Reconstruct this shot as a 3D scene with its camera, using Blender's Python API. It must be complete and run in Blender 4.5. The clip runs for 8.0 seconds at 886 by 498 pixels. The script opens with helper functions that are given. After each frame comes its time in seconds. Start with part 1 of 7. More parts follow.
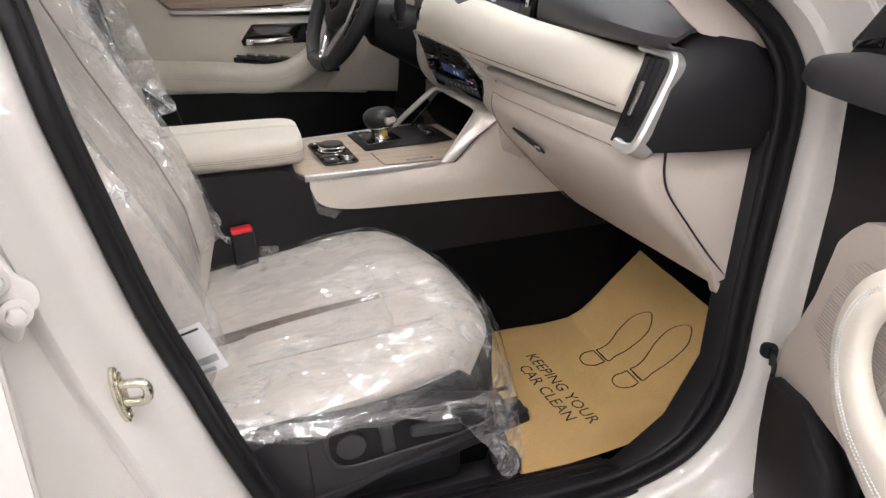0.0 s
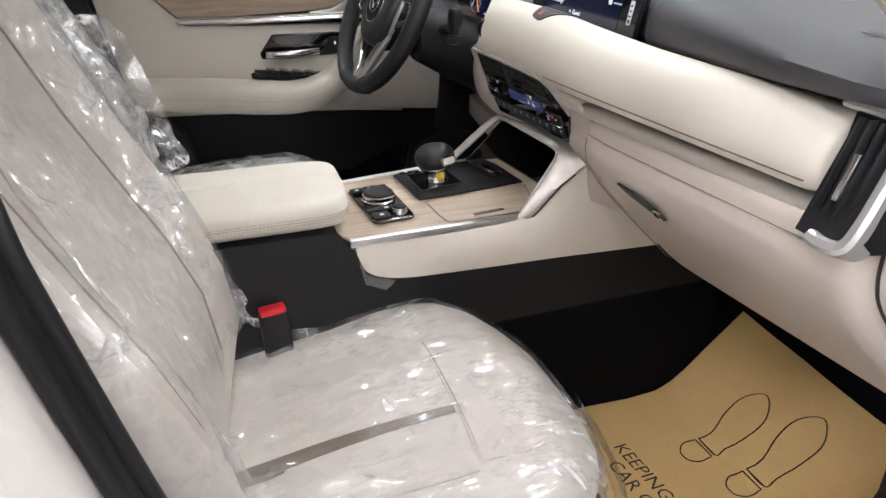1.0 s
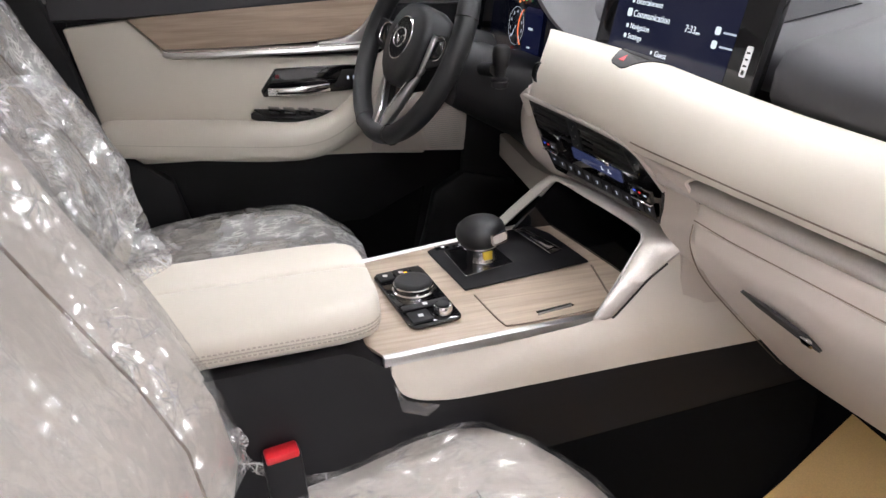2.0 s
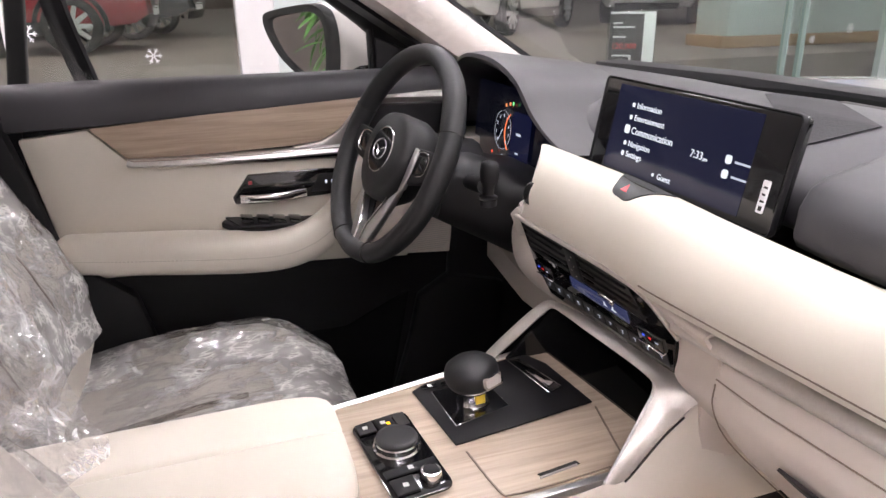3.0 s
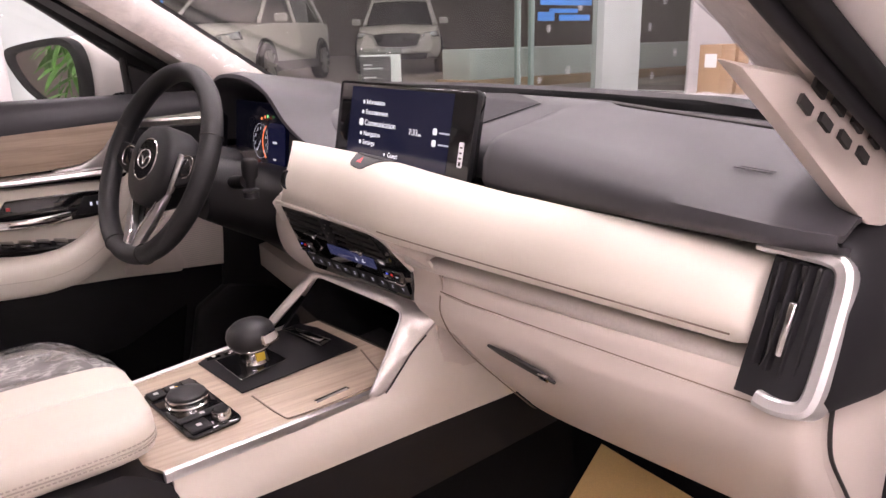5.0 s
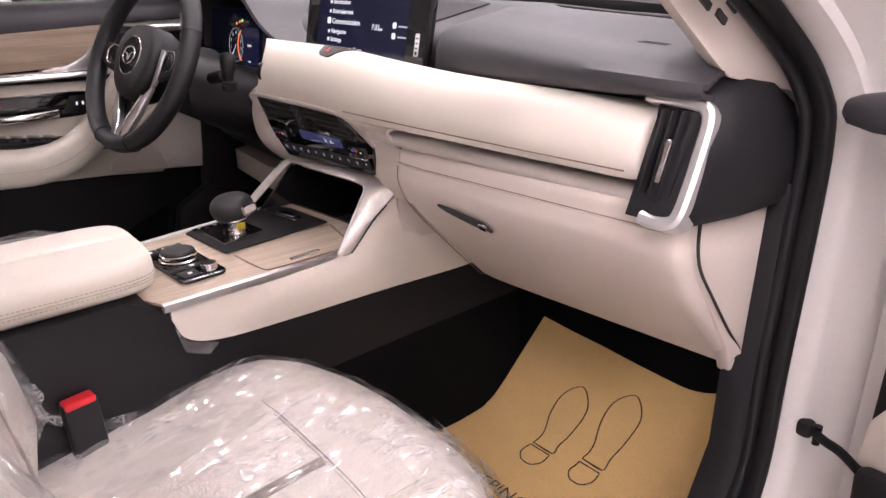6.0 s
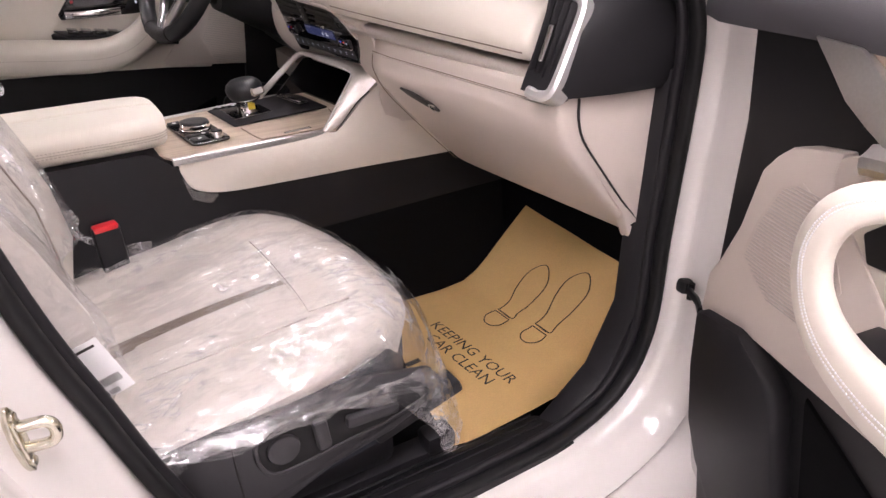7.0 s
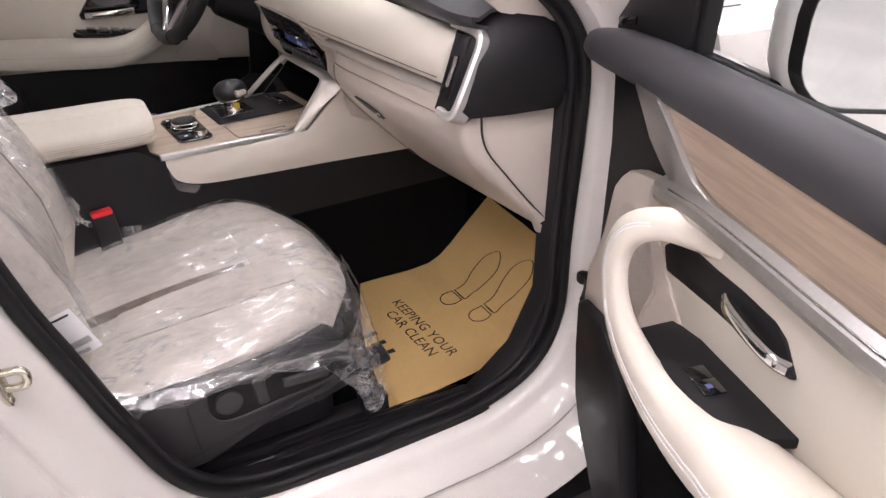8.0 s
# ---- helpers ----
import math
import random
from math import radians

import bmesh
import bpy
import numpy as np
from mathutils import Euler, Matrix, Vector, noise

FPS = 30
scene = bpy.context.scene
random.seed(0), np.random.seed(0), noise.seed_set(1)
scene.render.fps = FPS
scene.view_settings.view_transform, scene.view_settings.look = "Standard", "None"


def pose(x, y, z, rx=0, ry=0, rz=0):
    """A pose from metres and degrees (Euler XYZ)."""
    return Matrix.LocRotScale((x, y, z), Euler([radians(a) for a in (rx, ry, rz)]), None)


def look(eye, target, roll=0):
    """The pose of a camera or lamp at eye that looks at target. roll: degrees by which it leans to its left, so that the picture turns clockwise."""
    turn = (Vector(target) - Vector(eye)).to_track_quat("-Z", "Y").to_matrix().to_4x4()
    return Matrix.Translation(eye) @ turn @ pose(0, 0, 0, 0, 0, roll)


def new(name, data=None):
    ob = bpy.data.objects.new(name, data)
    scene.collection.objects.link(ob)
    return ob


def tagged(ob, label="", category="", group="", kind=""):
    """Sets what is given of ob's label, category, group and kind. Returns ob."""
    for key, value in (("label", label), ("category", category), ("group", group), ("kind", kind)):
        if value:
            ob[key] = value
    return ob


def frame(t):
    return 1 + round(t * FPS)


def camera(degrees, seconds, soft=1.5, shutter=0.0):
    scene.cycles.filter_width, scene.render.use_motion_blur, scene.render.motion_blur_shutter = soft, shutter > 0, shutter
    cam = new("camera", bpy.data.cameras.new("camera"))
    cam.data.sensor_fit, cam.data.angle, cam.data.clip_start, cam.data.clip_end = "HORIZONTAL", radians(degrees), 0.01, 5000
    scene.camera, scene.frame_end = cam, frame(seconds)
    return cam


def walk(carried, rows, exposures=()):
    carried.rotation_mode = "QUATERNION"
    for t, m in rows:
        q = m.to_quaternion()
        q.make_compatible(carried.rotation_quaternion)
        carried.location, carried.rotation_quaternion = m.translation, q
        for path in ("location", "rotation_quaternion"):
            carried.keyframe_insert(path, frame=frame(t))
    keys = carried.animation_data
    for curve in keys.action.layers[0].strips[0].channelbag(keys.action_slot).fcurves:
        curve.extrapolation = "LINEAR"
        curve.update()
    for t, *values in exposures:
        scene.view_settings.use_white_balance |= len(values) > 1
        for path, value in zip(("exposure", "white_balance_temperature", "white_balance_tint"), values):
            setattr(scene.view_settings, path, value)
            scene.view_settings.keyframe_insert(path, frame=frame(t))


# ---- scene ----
cam = camera(63.8, 8.0)
PATH = [
    (0, (0.102, -1.407, 1.216), (0.644, 0.331, 0.388), -0.1),
    (0.5, (0.11, -1.284, 1.215), (0.641, 0.448, 0.368), -0.2),
    (1, (0.085, -1.094, 1.234), (0.61, 0.633, 0.372), -0.4),
    (2.3, (0.105, -0.772, 1.249), (0.65, 0.97, 0.431), -0.3),
    (2.5, (0.115, -0.75, 1.262), (0.663, 1.002, 0.469), -0.4),
    (3, (0.132, -0.696, 1.297), (0.734, 1.083, 0.611), -0.7),
    (3.5, (0.153, -0.656, 1.291), (0.852, 1.117, 0.686), -0.9),
    (4, (0.163, -0.691, 1.276), (1.019, 1.032, 0.729), -1.1),
    (4.5, (0.132, -0.799, 1.262), (1.172, 0.828, 0.741), -1.1),
    (4.7, (0.108, -0.838, 1.257), (1.204, 0.748, 0.724), -1.3),
    (5.8, (-0.006, -0.994, 1.2), (1.2, 0.456, 0.536), -0.8),
    (6, (-0.012, -1.032, 1.193), (1.164, 0.419, 0.478), -0.6),
    (6.5, (0.011, -1.174, 1.172), (1.063, 0.321, 0.36), -0.6),
    (7, (0.035, -1.314, 1.183), (0.962, 0.214, 0.285), -0.6),
    (7.5, (0.067, -1.437, 1.217), (0.91, 0.107, 0.265), -0.7),
    (8, (0.118, -1.519, 1.288), (0.925, 0.034, 0.32), -0.9),
]
EXPOSURES = [(0.0, -0.17, 6400, 4), (1.0, -0.03, 6200, 3), (2.5, 0.17, 6300, 9), (3.5, 0.26, 6650, 17), (4.5, 0.17, 6900, 26), (6.0, 0.17, 6600, 20), (6.5, 0.18, 6550, 20), (7.0, 0.06, 6550, 17), (8.0, -0.27, 6450, 12)]
walk(cam, [(t, look(eye, target, roll)) for t, eye, target, roll in PATH], EXPOSURES)

# ---- world and light ----
world = bpy.data.worlds.new("night")
scene.world = world
world.use_nodes = True
world.node_tree.nodes["Background"].inputs[0].default_value = (0.55, 0.5, 0.47, 1)
world.node_tree.nodes["Background"].inputs[1].default_value = 0.6
scene.view_settings.exposure = 0.0
LAMP = 72.0
# ---- materials ----
def material(name, colour, rough=0.5, metal=0.0, coat=0.0, grain=None, mottled=None, bump=None, sheen=0.0, spec=0.5):
    """grain: (scale, amount) small value changes; mottled: (scale, amount) large ones; bump: (scale, height in mm, kind)."""
    m = bpy.data.materials.new(name)
    m.use_nodes = True
    t = m.node_tree
    p = t.nodes["Principled BSDF"]
    p.inputs["Base Color"].default_value = (*colour, 1)
    p.inputs["Roughness"].default_value = rough
    p.inputs["Metallic"].default_value = metal
    p.inputs["Coat Weight"].default_value = coat
    p.inputs["Coat Roughness"].default_value = 0.04
    p.inputs["Sheen Weight"].default_value = sheen
    p.inputs["Specular IOR Level"].default_value = spec
    co = t.nodes.new("ShaderNodeTexCoord")
    last = None
    for scale, amount in [g for g in (grain, mottled) if g]:
        n = t.nodes.new("ShaderNodeTexNoise")
        n.inputs["Scale"].default_value, n.inputs["Detail"].default_value = scale, 4
        t.links.new(co.outputs["Object"], n.inputs["Vector"])
        mr = t.nodes.new("ShaderNodeMapRange")
        mr.inputs["From Min"].default_value, mr.inputs["From Max"].default_value = 0.3, 0.7
        mr.inputs["To Min"].default_value, mr.inputs["To Max"].default_value = 1 - amount, 1 + amount
        t.links.new(n.outputs["Fac"], mr.inputs["Value"])
        mix = t.nodes.new("ShaderNodeMix")
        mix.data_type, mix.blend_type = "RGBA", "MULTIPLY"
        mix.inputs[0].default_value = 1
        if last:
            t.links.new(last, mix.inputs[6])
        else:
            mix.inputs[6].default_value = (*colour, 1)
        t.links.new(mr.outputs[0], mix.inputs[7])
        last = mix.outputs[2]
        rr = t.nodes.new("ShaderNodeMapRange")
        rr.inputs["To Min"].default_value, rr.inputs["To Max"].default_value = max(0.02, rough - 0.08), min(1, rough + 0.08)
        t.links.new(n.outputs["Fac"], rr.inputs["Value"])
        t.links.new(rr.outputs[0], p.inputs["Roughness"])
    if last:
        t.links.new(last, p.inputs["Base Color"])
    if bump:
        scale, height, kind = bump
        if kind == "cells":
            n = t.nodes.new("ShaderNodeTexVoronoi")
            out = n.outputs["Distance"]
        else:
            n = t.nodes.new("ShaderNodeTexNoise")
            n.inputs["Detail"].default_value = 5
            out = n.outputs["Fac"]
        n.inputs["Scale"].default_value = scale
        t.links.new(co.outputs["Object"], n.inputs["Vector"])
        b = t.nodes.new("ShaderNodeBump")
        b.inputs["Strength"].default_value, b.inputs["Distance"].default_value = 0.6, height / 1000
        t.links.new(out, b.inputs["Height"])
        t.links.new(b.outputs[0], p.inputs["Normal"])
    return m


def wood_material(name, light, dark, along="X", turn=0.0):
    """Straight-grained pale wood, the grain running along one axis."""
    m = material(name, light, 0.38)
    t = m.node_tree
    p = t.nodes["Principled BSDF"]
    co = t.nodes.new("ShaderNodeTexCoord")
    mp = t.nodes.new("ShaderNodeMapping")
    mp.inputs["Scale"].default_value = {"X": (3, 60, 60), "Y": (60, 3, 60)}[along]
    turned_ = t.nodes.new("ShaderNodeMapping")
    turned_.inputs["Rotation"].default_value = (0, 0, radians(turn))
    t.links.new(co.outputs["Object"], turned_.inputs["Vector"])
    t.links.new(turned_.outputs[0], mp.inputs["Vector"])
    n = t.nodes.new("ShaderNodeTexNoise")
    n.inputs["Scale"].default_value, n.inputs["Detail"].default_value, n.inputs["Distortion"].default_value = 1.6, 6, 0.6
    t.links.new(mp.outputs[0], n.inputs["Vector"])
    fine = t.nodes.new("ShaderNodeTexNoise")
    fine.inputs["Scale"].default_value, fine.inputs["Detail"].default_value = 7, 3
    t.links.new(mp.outputs[0], fine.inputs["Vector"])
    add = t.nodes.new("ShaderNodeMath")
    add.operation = "MULTIPLY_ADD"
    add.inputs[1].default_value = 0.35
    t.links.new(fine.outputs["Fac"], add.inputs[0])
    t.links.new(n.outputs["Fac"], add.inputs[2])
    ramp = t.nodes.new("ShaderNodeValToRGB")
    ramp.color_ramp.elements[0].position, ramp.color_ramp.elements[0].color = 0.48, (*dark, 1)
    ramp.color_ramp.elements[1].position, ramp.color_ramp.elements[1].color = 0.82, (*light, 1)
    t.links.new(add.outputs[0], ramp.inputs[0])
    t.links.new(ramp.outputs[0], p.inputs["Base Color"])
    b = t.nodes.new("ShaderNodeBump")
    b.inputs["Strength"].default_value, b.inputs["Distance"].default_value = 0.3, 0.0004
    t.links.new(add.outputs[0], b.inputs["Height"])
    t.links.new(b.outputs[0], p.inputs["Normal"])
    return m


def gloss_share(t, least, rise=0.85):
    """How much of a thin clear sheet is gloss, the same from both its sides."""
    lw = t.nodes.new("ShaderNodeLayerWeight")
    pw = t.nodes.new("ShaderNodeMath")
    pw.operation = "POWER"
    pw.inputs[1].default_value = 5
    t.links.new(lw.outputs["Facing"], pw.inputs[0])
    ma = t.nodes.new("ShaderNodeMath")
    ma.operation = "MULTIPLY_ADD"
    ma.inputs[1].default_value, ma.inputs[2].default_value = rise, least
    t.links.new(pw.outputs[0], ma.inputs[0])
    return ma.outputs[0]


def film_material(name, gloss_least=0.14, haze=0.05, scale=16.0, deep=0.5, stretch=(0.42, 1.4, 1.0), lines=0.5):
    """Clear crumpled polythene: four sizes of straight creases with flat facets between them, whitish along the folds,
    where glints are painted in too.
    """
    m = bpy.data.materials.new(name)
    m.use_nodes = True
    t = m.node_tree
    t.nodes.clear()

    def node(kind, **ins):
        n = t.nodes.new(kind)
        for k, v in ins.items():
            n.inputs[k].default_value = v
        return n

    def math_(op, a, b=None, c=None):
        n = t.nodes.new("ShaderNodeMath")
        n.operation = op
        for i, v in enumerate((a, b, c)):
            if v is None:
                continue
            if isinstance(v, (int, float)):
                n.inputs[i].default_value = v
            else:
                t.links.new(v, n.inputs[i])
        return n.outputs[0]

    out = t.nodes.new("ShaderNodeOutputMaterial")
    clear = t.nodes.new("ShaderNodeBsdfTransparent")
    clear.inputs[0].default_value = (0.97, 0.97, 0.98, 1)
    gloss = node("ShaderNodeBsdfGlossy", Roughness=0.13)
    milky = t.nodes.new("ShaderNodeBsdfDiffuse")
    milky.inputs[0].default_value = (0.92, 0.91, 0.90, 1)
    co = t.nodes.new("ShaderNodeTexCoord")
    warp = node("ShaderNodeTexNoise", Scale=9.0, Detail=3.0)
    t.links.new(co.outputs["Object"], warp.inputs["Vector"])
    bent = t.nodes.new("ShaderNodeMix")
    bent.data_type = "RGBA"
    bent.inputs[0].default_value = 0.035
    t.links.new(co.outputs["Object"], bent.inputs[6])
    t.links.new(warp.outputs["Color"], bent.inputs[7])
    patch = node("ShaderNodeTexNoise", Scale=7.0, Detail=3.0)
    t.links.new(co.outputs["Object"], patch.inputs["Vector"])
    loose = node("ShaderNodeMapRange", **{"From Min": 0.40, "From Max": 0.60, "To Min": 0.25, "To Max": 1.0})
    t.links.new(patch.outputs["Fac"], loose.inputs["Value"])
    broken = node("ShaderNodeTexNoise", Scale=34.0, Detail=2.0)
    t.links.new(co.outputs["Object"], broken.inputs["Vector"])
    dashes = node("ShaderNodeMapRange", **{"From Min": 0.46, "From Max": 0.60, "To Min": 0.0, "To Max": 1.0})
    t.links.new(broken.outputs["Fac"], dashes.inputs["Value"])
    bend, folds = None, None
    for turn, size, share, width in ((0.5, 1.0, 1.0, 0.035), (1.9, 2.2, 0.9, 0.05), (-0.7, 4.6, 0.7, 0.08), (2.7, 7.5, 0.6, 0.12)):
        mp = t.nodes.new("ShaderNodeMapping")
        mp.inputs["Rotation"].default_value = (0.15 * turn, 0.2, turn)
        mp.inputs["Scale"].default_value = stretch
        t.links.new(bent.outputs[2], mp.inputs["Vector"])
        edge = node("ShaderNodeTexVoronoi", Scale=scale * size)
        edge.feature = "DISTANCE_TO_EDGE"
        t.links.new(mp.outputs[0], edge.inputs["Vector"])
        fold = math_("MULTIPLY", math_("SUBTRACT", 1.0, math_("MINIMUM", math_("DIVIDE", edge.outputs["Distance"], width), 1.0)), share)
        folds = fold if folds is None else math_("MAXIMUM", folds, fold)
        cell = node("ShaderNodeTexVoronoi", Scale=scale * size)
        t.links.new(mp.outputs[0], cell.inputs["Vector"])
        off = t.nodes.new("ShaderNodeVectorMath")
        off.operation = "MULTIPLY_ADD"
        t.links.new(cell.outputs["Color"], off.inputs[0])
        off.inputs[1].default_value = (deep * share,) * 3
        off.inputs[2].default_value = (-0.5 * deep * share,) * 3
        if bend is not None:
            both = t.nodes.new("ShaderNodeVectorMath")
            t.links.new(bend, both.inputs[0])
            t.links.new(off.outputs[0], both.inputs[1])
            bend = both.outputs[0]
        else:
            bend = off.outputs[0]
    slack = t.nodes.new("ShaderNodeVectorMath")
    slack.operation = "SCALE"
    t.links.new(bend, slack.inputs[0])
    t.links.new(loose.outputs[0], slack.inputs["Scale"])
    geo = t.nodes.new("ShaderNodeNewGeometry")
    add = t.nodes.new("ShaderNodeVectorMath")
    t.links.new(geo.outputs["Normal"], add.inputs[0])
    t.links.new(slack.outputs[0], add.inputs[1])
    nrm = t.nodes.new("ShaderNodeVectorMath")
    nrm.operation = "NORMALIZE"
    t.links.new(add.outputs[0], nrm.inputs[0])
    t.links.new(nrm.outputs[0], gloss.inputs["Normal"])
    # white fold lines: milky creases, strengthened to paint in lamp glints
    folds = math_("MULTIPLY", math_("MULTIPLY", folds, dashes.outputs[0]), loose.outputs[0])
    cloud = math_("MULTIPLY", loose.outputs[0], haze)
    a = t.nodes.new("ShaderNodeMixShader")
    t.links.new(math_("MULTIPLY_ADD", folds, lines, cloud), a.inputs[0])
    t.links.new(clear.outputs[0], a.inputs[1])
    t.links.new(milky.outputs[0], a.inputs[2])
    c = t.nodes.new("ShaderNodeMixShader")
    t.links.new(gloss_share(t, gloss_least, 0.3), c.inputs[0])
    t.links.new(a.outputs[0], c.inputs[1])
    t.links.new(gloss.outputs[0], c.inputs[2])
    t.links.new(c.outputs[0], out.inputs[0])
    return m


def glass_material(name, tint=(0.93, 0.96, 0.95)):
    m = bpy.data.materials.new(name)
    m.use_nodes = True
    t = m.node_tree
    t.nodes.clear()
    out = t.nodes.new("ShaderNodeOutputMaterial")
    clear = t.nodes.new("ShaderNodeBsdfTransparent")
    clear.inputs[0].default_value = (*tint, 1)
    gloss = t.nodes.new("ShaderNodeBsdfGlossy")
    gloss.inputs["Roughness"].default_value = 0.01
    mix = t.nodes.new("ShaderNodeMixShader")
    t.links.new(gloss_share(t, 0.04), mix.inputs[0])
    t.links.new(clear.outputs[0], mix.inputs[1])
    t.links.new(gloss.outputs[0], mix.inputs[2])
    t.links.new(mix.outputs[0], out.inputs[0])
    return m


def glow(name, colour, strength):
    m = bpy.data.materials.new(name)
    m.use_nodes = True
    p = m.node_tree.nodes["Principled BSDF"]
    p.inputs["Base Color"].default_value = (0.01, 0.01, 0.01, 1)
    p.inputs["Roughness"].default_value = 0.15
    p.inputs["Emission Color"].default_value = (*colour, 1)
    p.inputs["Emission Strength"].default_value = strength
    return m


LEATHER = material("cream_leather", (0.70, 0.648, 0.565), 0.42, mottled=(5, 0.03), bump=(900, 0.12, "cells"))
SEAT = material("greyish_cream_seat_leather", (0.545, 0.503, 0.448), 0.48, mottled=(5, 0.03), bump=(900, 0.12, "cells"))
PERFORATED = material("perforated_leather", (0.52, 0.48, 0.43), 0.55, grain=(420, 0.05), mottled=(6, 0.03), bump=(300, 0.7, "cells"))
CREAM = material("cream_plastic", (0.57, 0.505, 0.45), 0.5, mottled=(4, 0.03), bump=(1200, 0.15, "noise"))
STITCH = material("stitch_thread", (0.50, 0.45, 0.38), 0.7)
STRIP = material("dark_taupe_suede_strip", (0.12, 0.088, 0.062), 0.75, grain=(300, 0.1))
BROWN = material("taupe_trim", (0.22, 0.17, 0.13), 0.55, grain=(200, 0.1))
DARK = material("charcoal_plastic", (0.011, 0.0105, 0.012), 0.5, mottled=(5, 0.08), bump=(1000, 0.2, "noise"), spec=0.3)
PAD = material("dash_top_plastic", (0.050, 0.048, 0.053), 0.5, mottled=(4, 0.05), bump=(1100, 0.2, "cells"))
WHEEL = material("black_leather", (0.013, 0.013, 0.014), 0.45, mottled=(8, 0.1), bump=(900, 0.25, "cells"))
GLOSS = material("piano_black", (0.008, 0.008, 0.009), 0.08, coat=0.6)
RUBBER = material("seal_rubber", (0.006, 0.006, 0.0065), 0.5, mottled=(30, 0.1), spec=0.3)
CARPET = material("black_carpet", (0.004, 0.004, 0.0045), 0.95, grain=(500, 0.4), bump=(700, 1.0, "noise"), spec=0.1)
NAVY = material("seat_base_fabric", (0.022, 0.026, 0.036), 0.8, grain=(300, 0.2))
CHROME = material("chrome", (0.85, 0.84, 0.83), 0.1, 1.0)
SATIN = material("satin_aluminium", (0.62, 0.61, 0.60), 0.32, 1.0, grain=(300, 0.04))
ZINC = material("zinc_plated_steel", (0.70, 0.67, 0.56), 0.22, 1.0, grain=(80, 0.12))
PAINT = material("pearl_white_paint", (0.67, 0.638, 0.605), 0.35, coat=1.0, mottled=(3, 0.015))
WOOD = wood_material("pale_wood", (0.56, 0.46, 0.36), (0.41, 0.325, 0.245))
WOODX = wood_material("pale_wood_far_door", (0.47, 0.365, 0.275), (0.33, 0.25, 0.185))
WOODY = wood_material("pale_wood_near_door", (0.47, 0.365, 0.275), (0.33, 0.25, 0.185), "Y", 17)
KRAFT = material("kraft_paper", (0.60, 0.40, 0.165), 0.7, grain=(400, 0.06), mottled=(7, 0.05), bump=(60, 0.6, "noise"))
INK = material("black_ink", (0.02, 0.018, 0.016), 0.7)
PAPER = material("white_label", (0.80, 0.80, 0.80), 0.5, mottled=(40, 0.02))
RED = material("red_plastic", (0.65, 0.02, 0.03), 0.35)
FILM = film_material("polythene_film", 0.12, 0.10, 13, 0.95, lines=0.4)
BUNCH = film_material("bunched_polythene", 0.25, 0.50, 15, 0.8, lines=0.9)
SHEET = film_material("hanging_polythene", 0.20, 0.10, 22, 0.7, lines=0.8)
WRAP = film_material("pillar_wrap", 0.12, 0.04, 26, 0.35, lines=0.2)
GLASS = glass_material("car_glass")
SHOPGLASS = glass_material("shop_glass", (0.86, 0.9, 0.88))
MIRROR = material("mirror_silver", (0.86, 0.88, 0.88), 0.01, 1.0)
TRIMGREY = material("grey_cream_bracket", (0.45, 0.41, 0.37), 0.4)
SHIELD = material("charcoal_seat_plastic", (0.028, 0.027, 0.029), 0.45, mottled=(5, 0.08), bump=(1000, 0.2, "noise"), spec=0.4)
SILVER = material("satin_silver_paint", (0.60, 0.56, 0.52), 0.36, 0.55, grain=(400, 0.04))
BRIGHT = material("bright_satin_silver", (0.66, 0.65, 0.64), 0.3, 0.7)
WRAPPED = material("cream_leather_under_film", (0.68, 0.625, 0.55), 0.42, coat=0.7, mottled=(5, 0.03), bump=(22, 1.2, "noise"))
# ---- building helpers ----
BASES = {}


def thing(name, loc, label, category, group="", kind=""):
    ob = new(name)
    ob.location = loc
    ob.empty_display_size = 0.05
    BASES[ob.name] = Matrix.Translation(loc)
    return tagged(ob, label, category, group, kind)


def finish(bm, angle=38):
    bmesh.ops.remove_doubles(bm, verts=bm.verts, dist=1e-6)
    bmesh.ops.recalc_face_normals(bm, faces=bm.faces)
    me = bpy.data.meshes.new("mesh")
    bm.to_mesh(me)
    bm.free()
    for p in me.polygons:
        p.use_smooth = True
    me.set_sharp_from_angle(angle=radians(angle))
    return me


def part(name, bm, mat, parent=None, label="", angle=38):
    """One mesh object, made in world places, under a thing or under a part."""
    me = finish(bm, angle) if isinstance(bm, bmesh.types.BMesh) else bm
    me.name = name
    me.materials.clear()
    me.materials.append(mat)
    ob = new(name, me)
    if parent is not None:
        ob.parent = parent
        if parent.name in BASES:
            ob.matrix_parent_inverse = BASES[parent.name].inverted()
    if label:
        ob["label"] = label
    return ob


def fixed(name, bm, mat, label, category, angle=38):
    """A piece of the setting."""
    return tagged(part(name, bm, mat, angle=angle), label, category, kind="structure")


def loft(rings, closed=True, caps=True):
    """A skin over rings of points; closed: each ring is a loop."""
    bm = bmesh.new()
    vs = [[bm.verts.new(p) for p in r] for r in rings]
    n = len(vs[0])
    for a, b in zip(vs, vs[1:]):
        for i in range(n if closed else n - 1):
            j = (i + 1) % n
            bm.faces.new((a[i], a[j], b[j], b[i]))
    if caps and closed:
        bm.faces.new(vs[0])
        bm.faces.new(vs[-1][::-1])
    return bm


def thick(bm, amount):
    """Gives an open skin a thickness."""
    bmesh.ops.recalc_face_normals(bm, faces=bm.faces)
    bmesh.ops.solidify(bm, geom=bm.faces[:], thickness=amount)
    return bm


def grid(fn, nu, nv):
    return loft([[fn(i / nu, j / nv) for j in range(nv + 1)] for i in range(nu + 1)], closed=False)


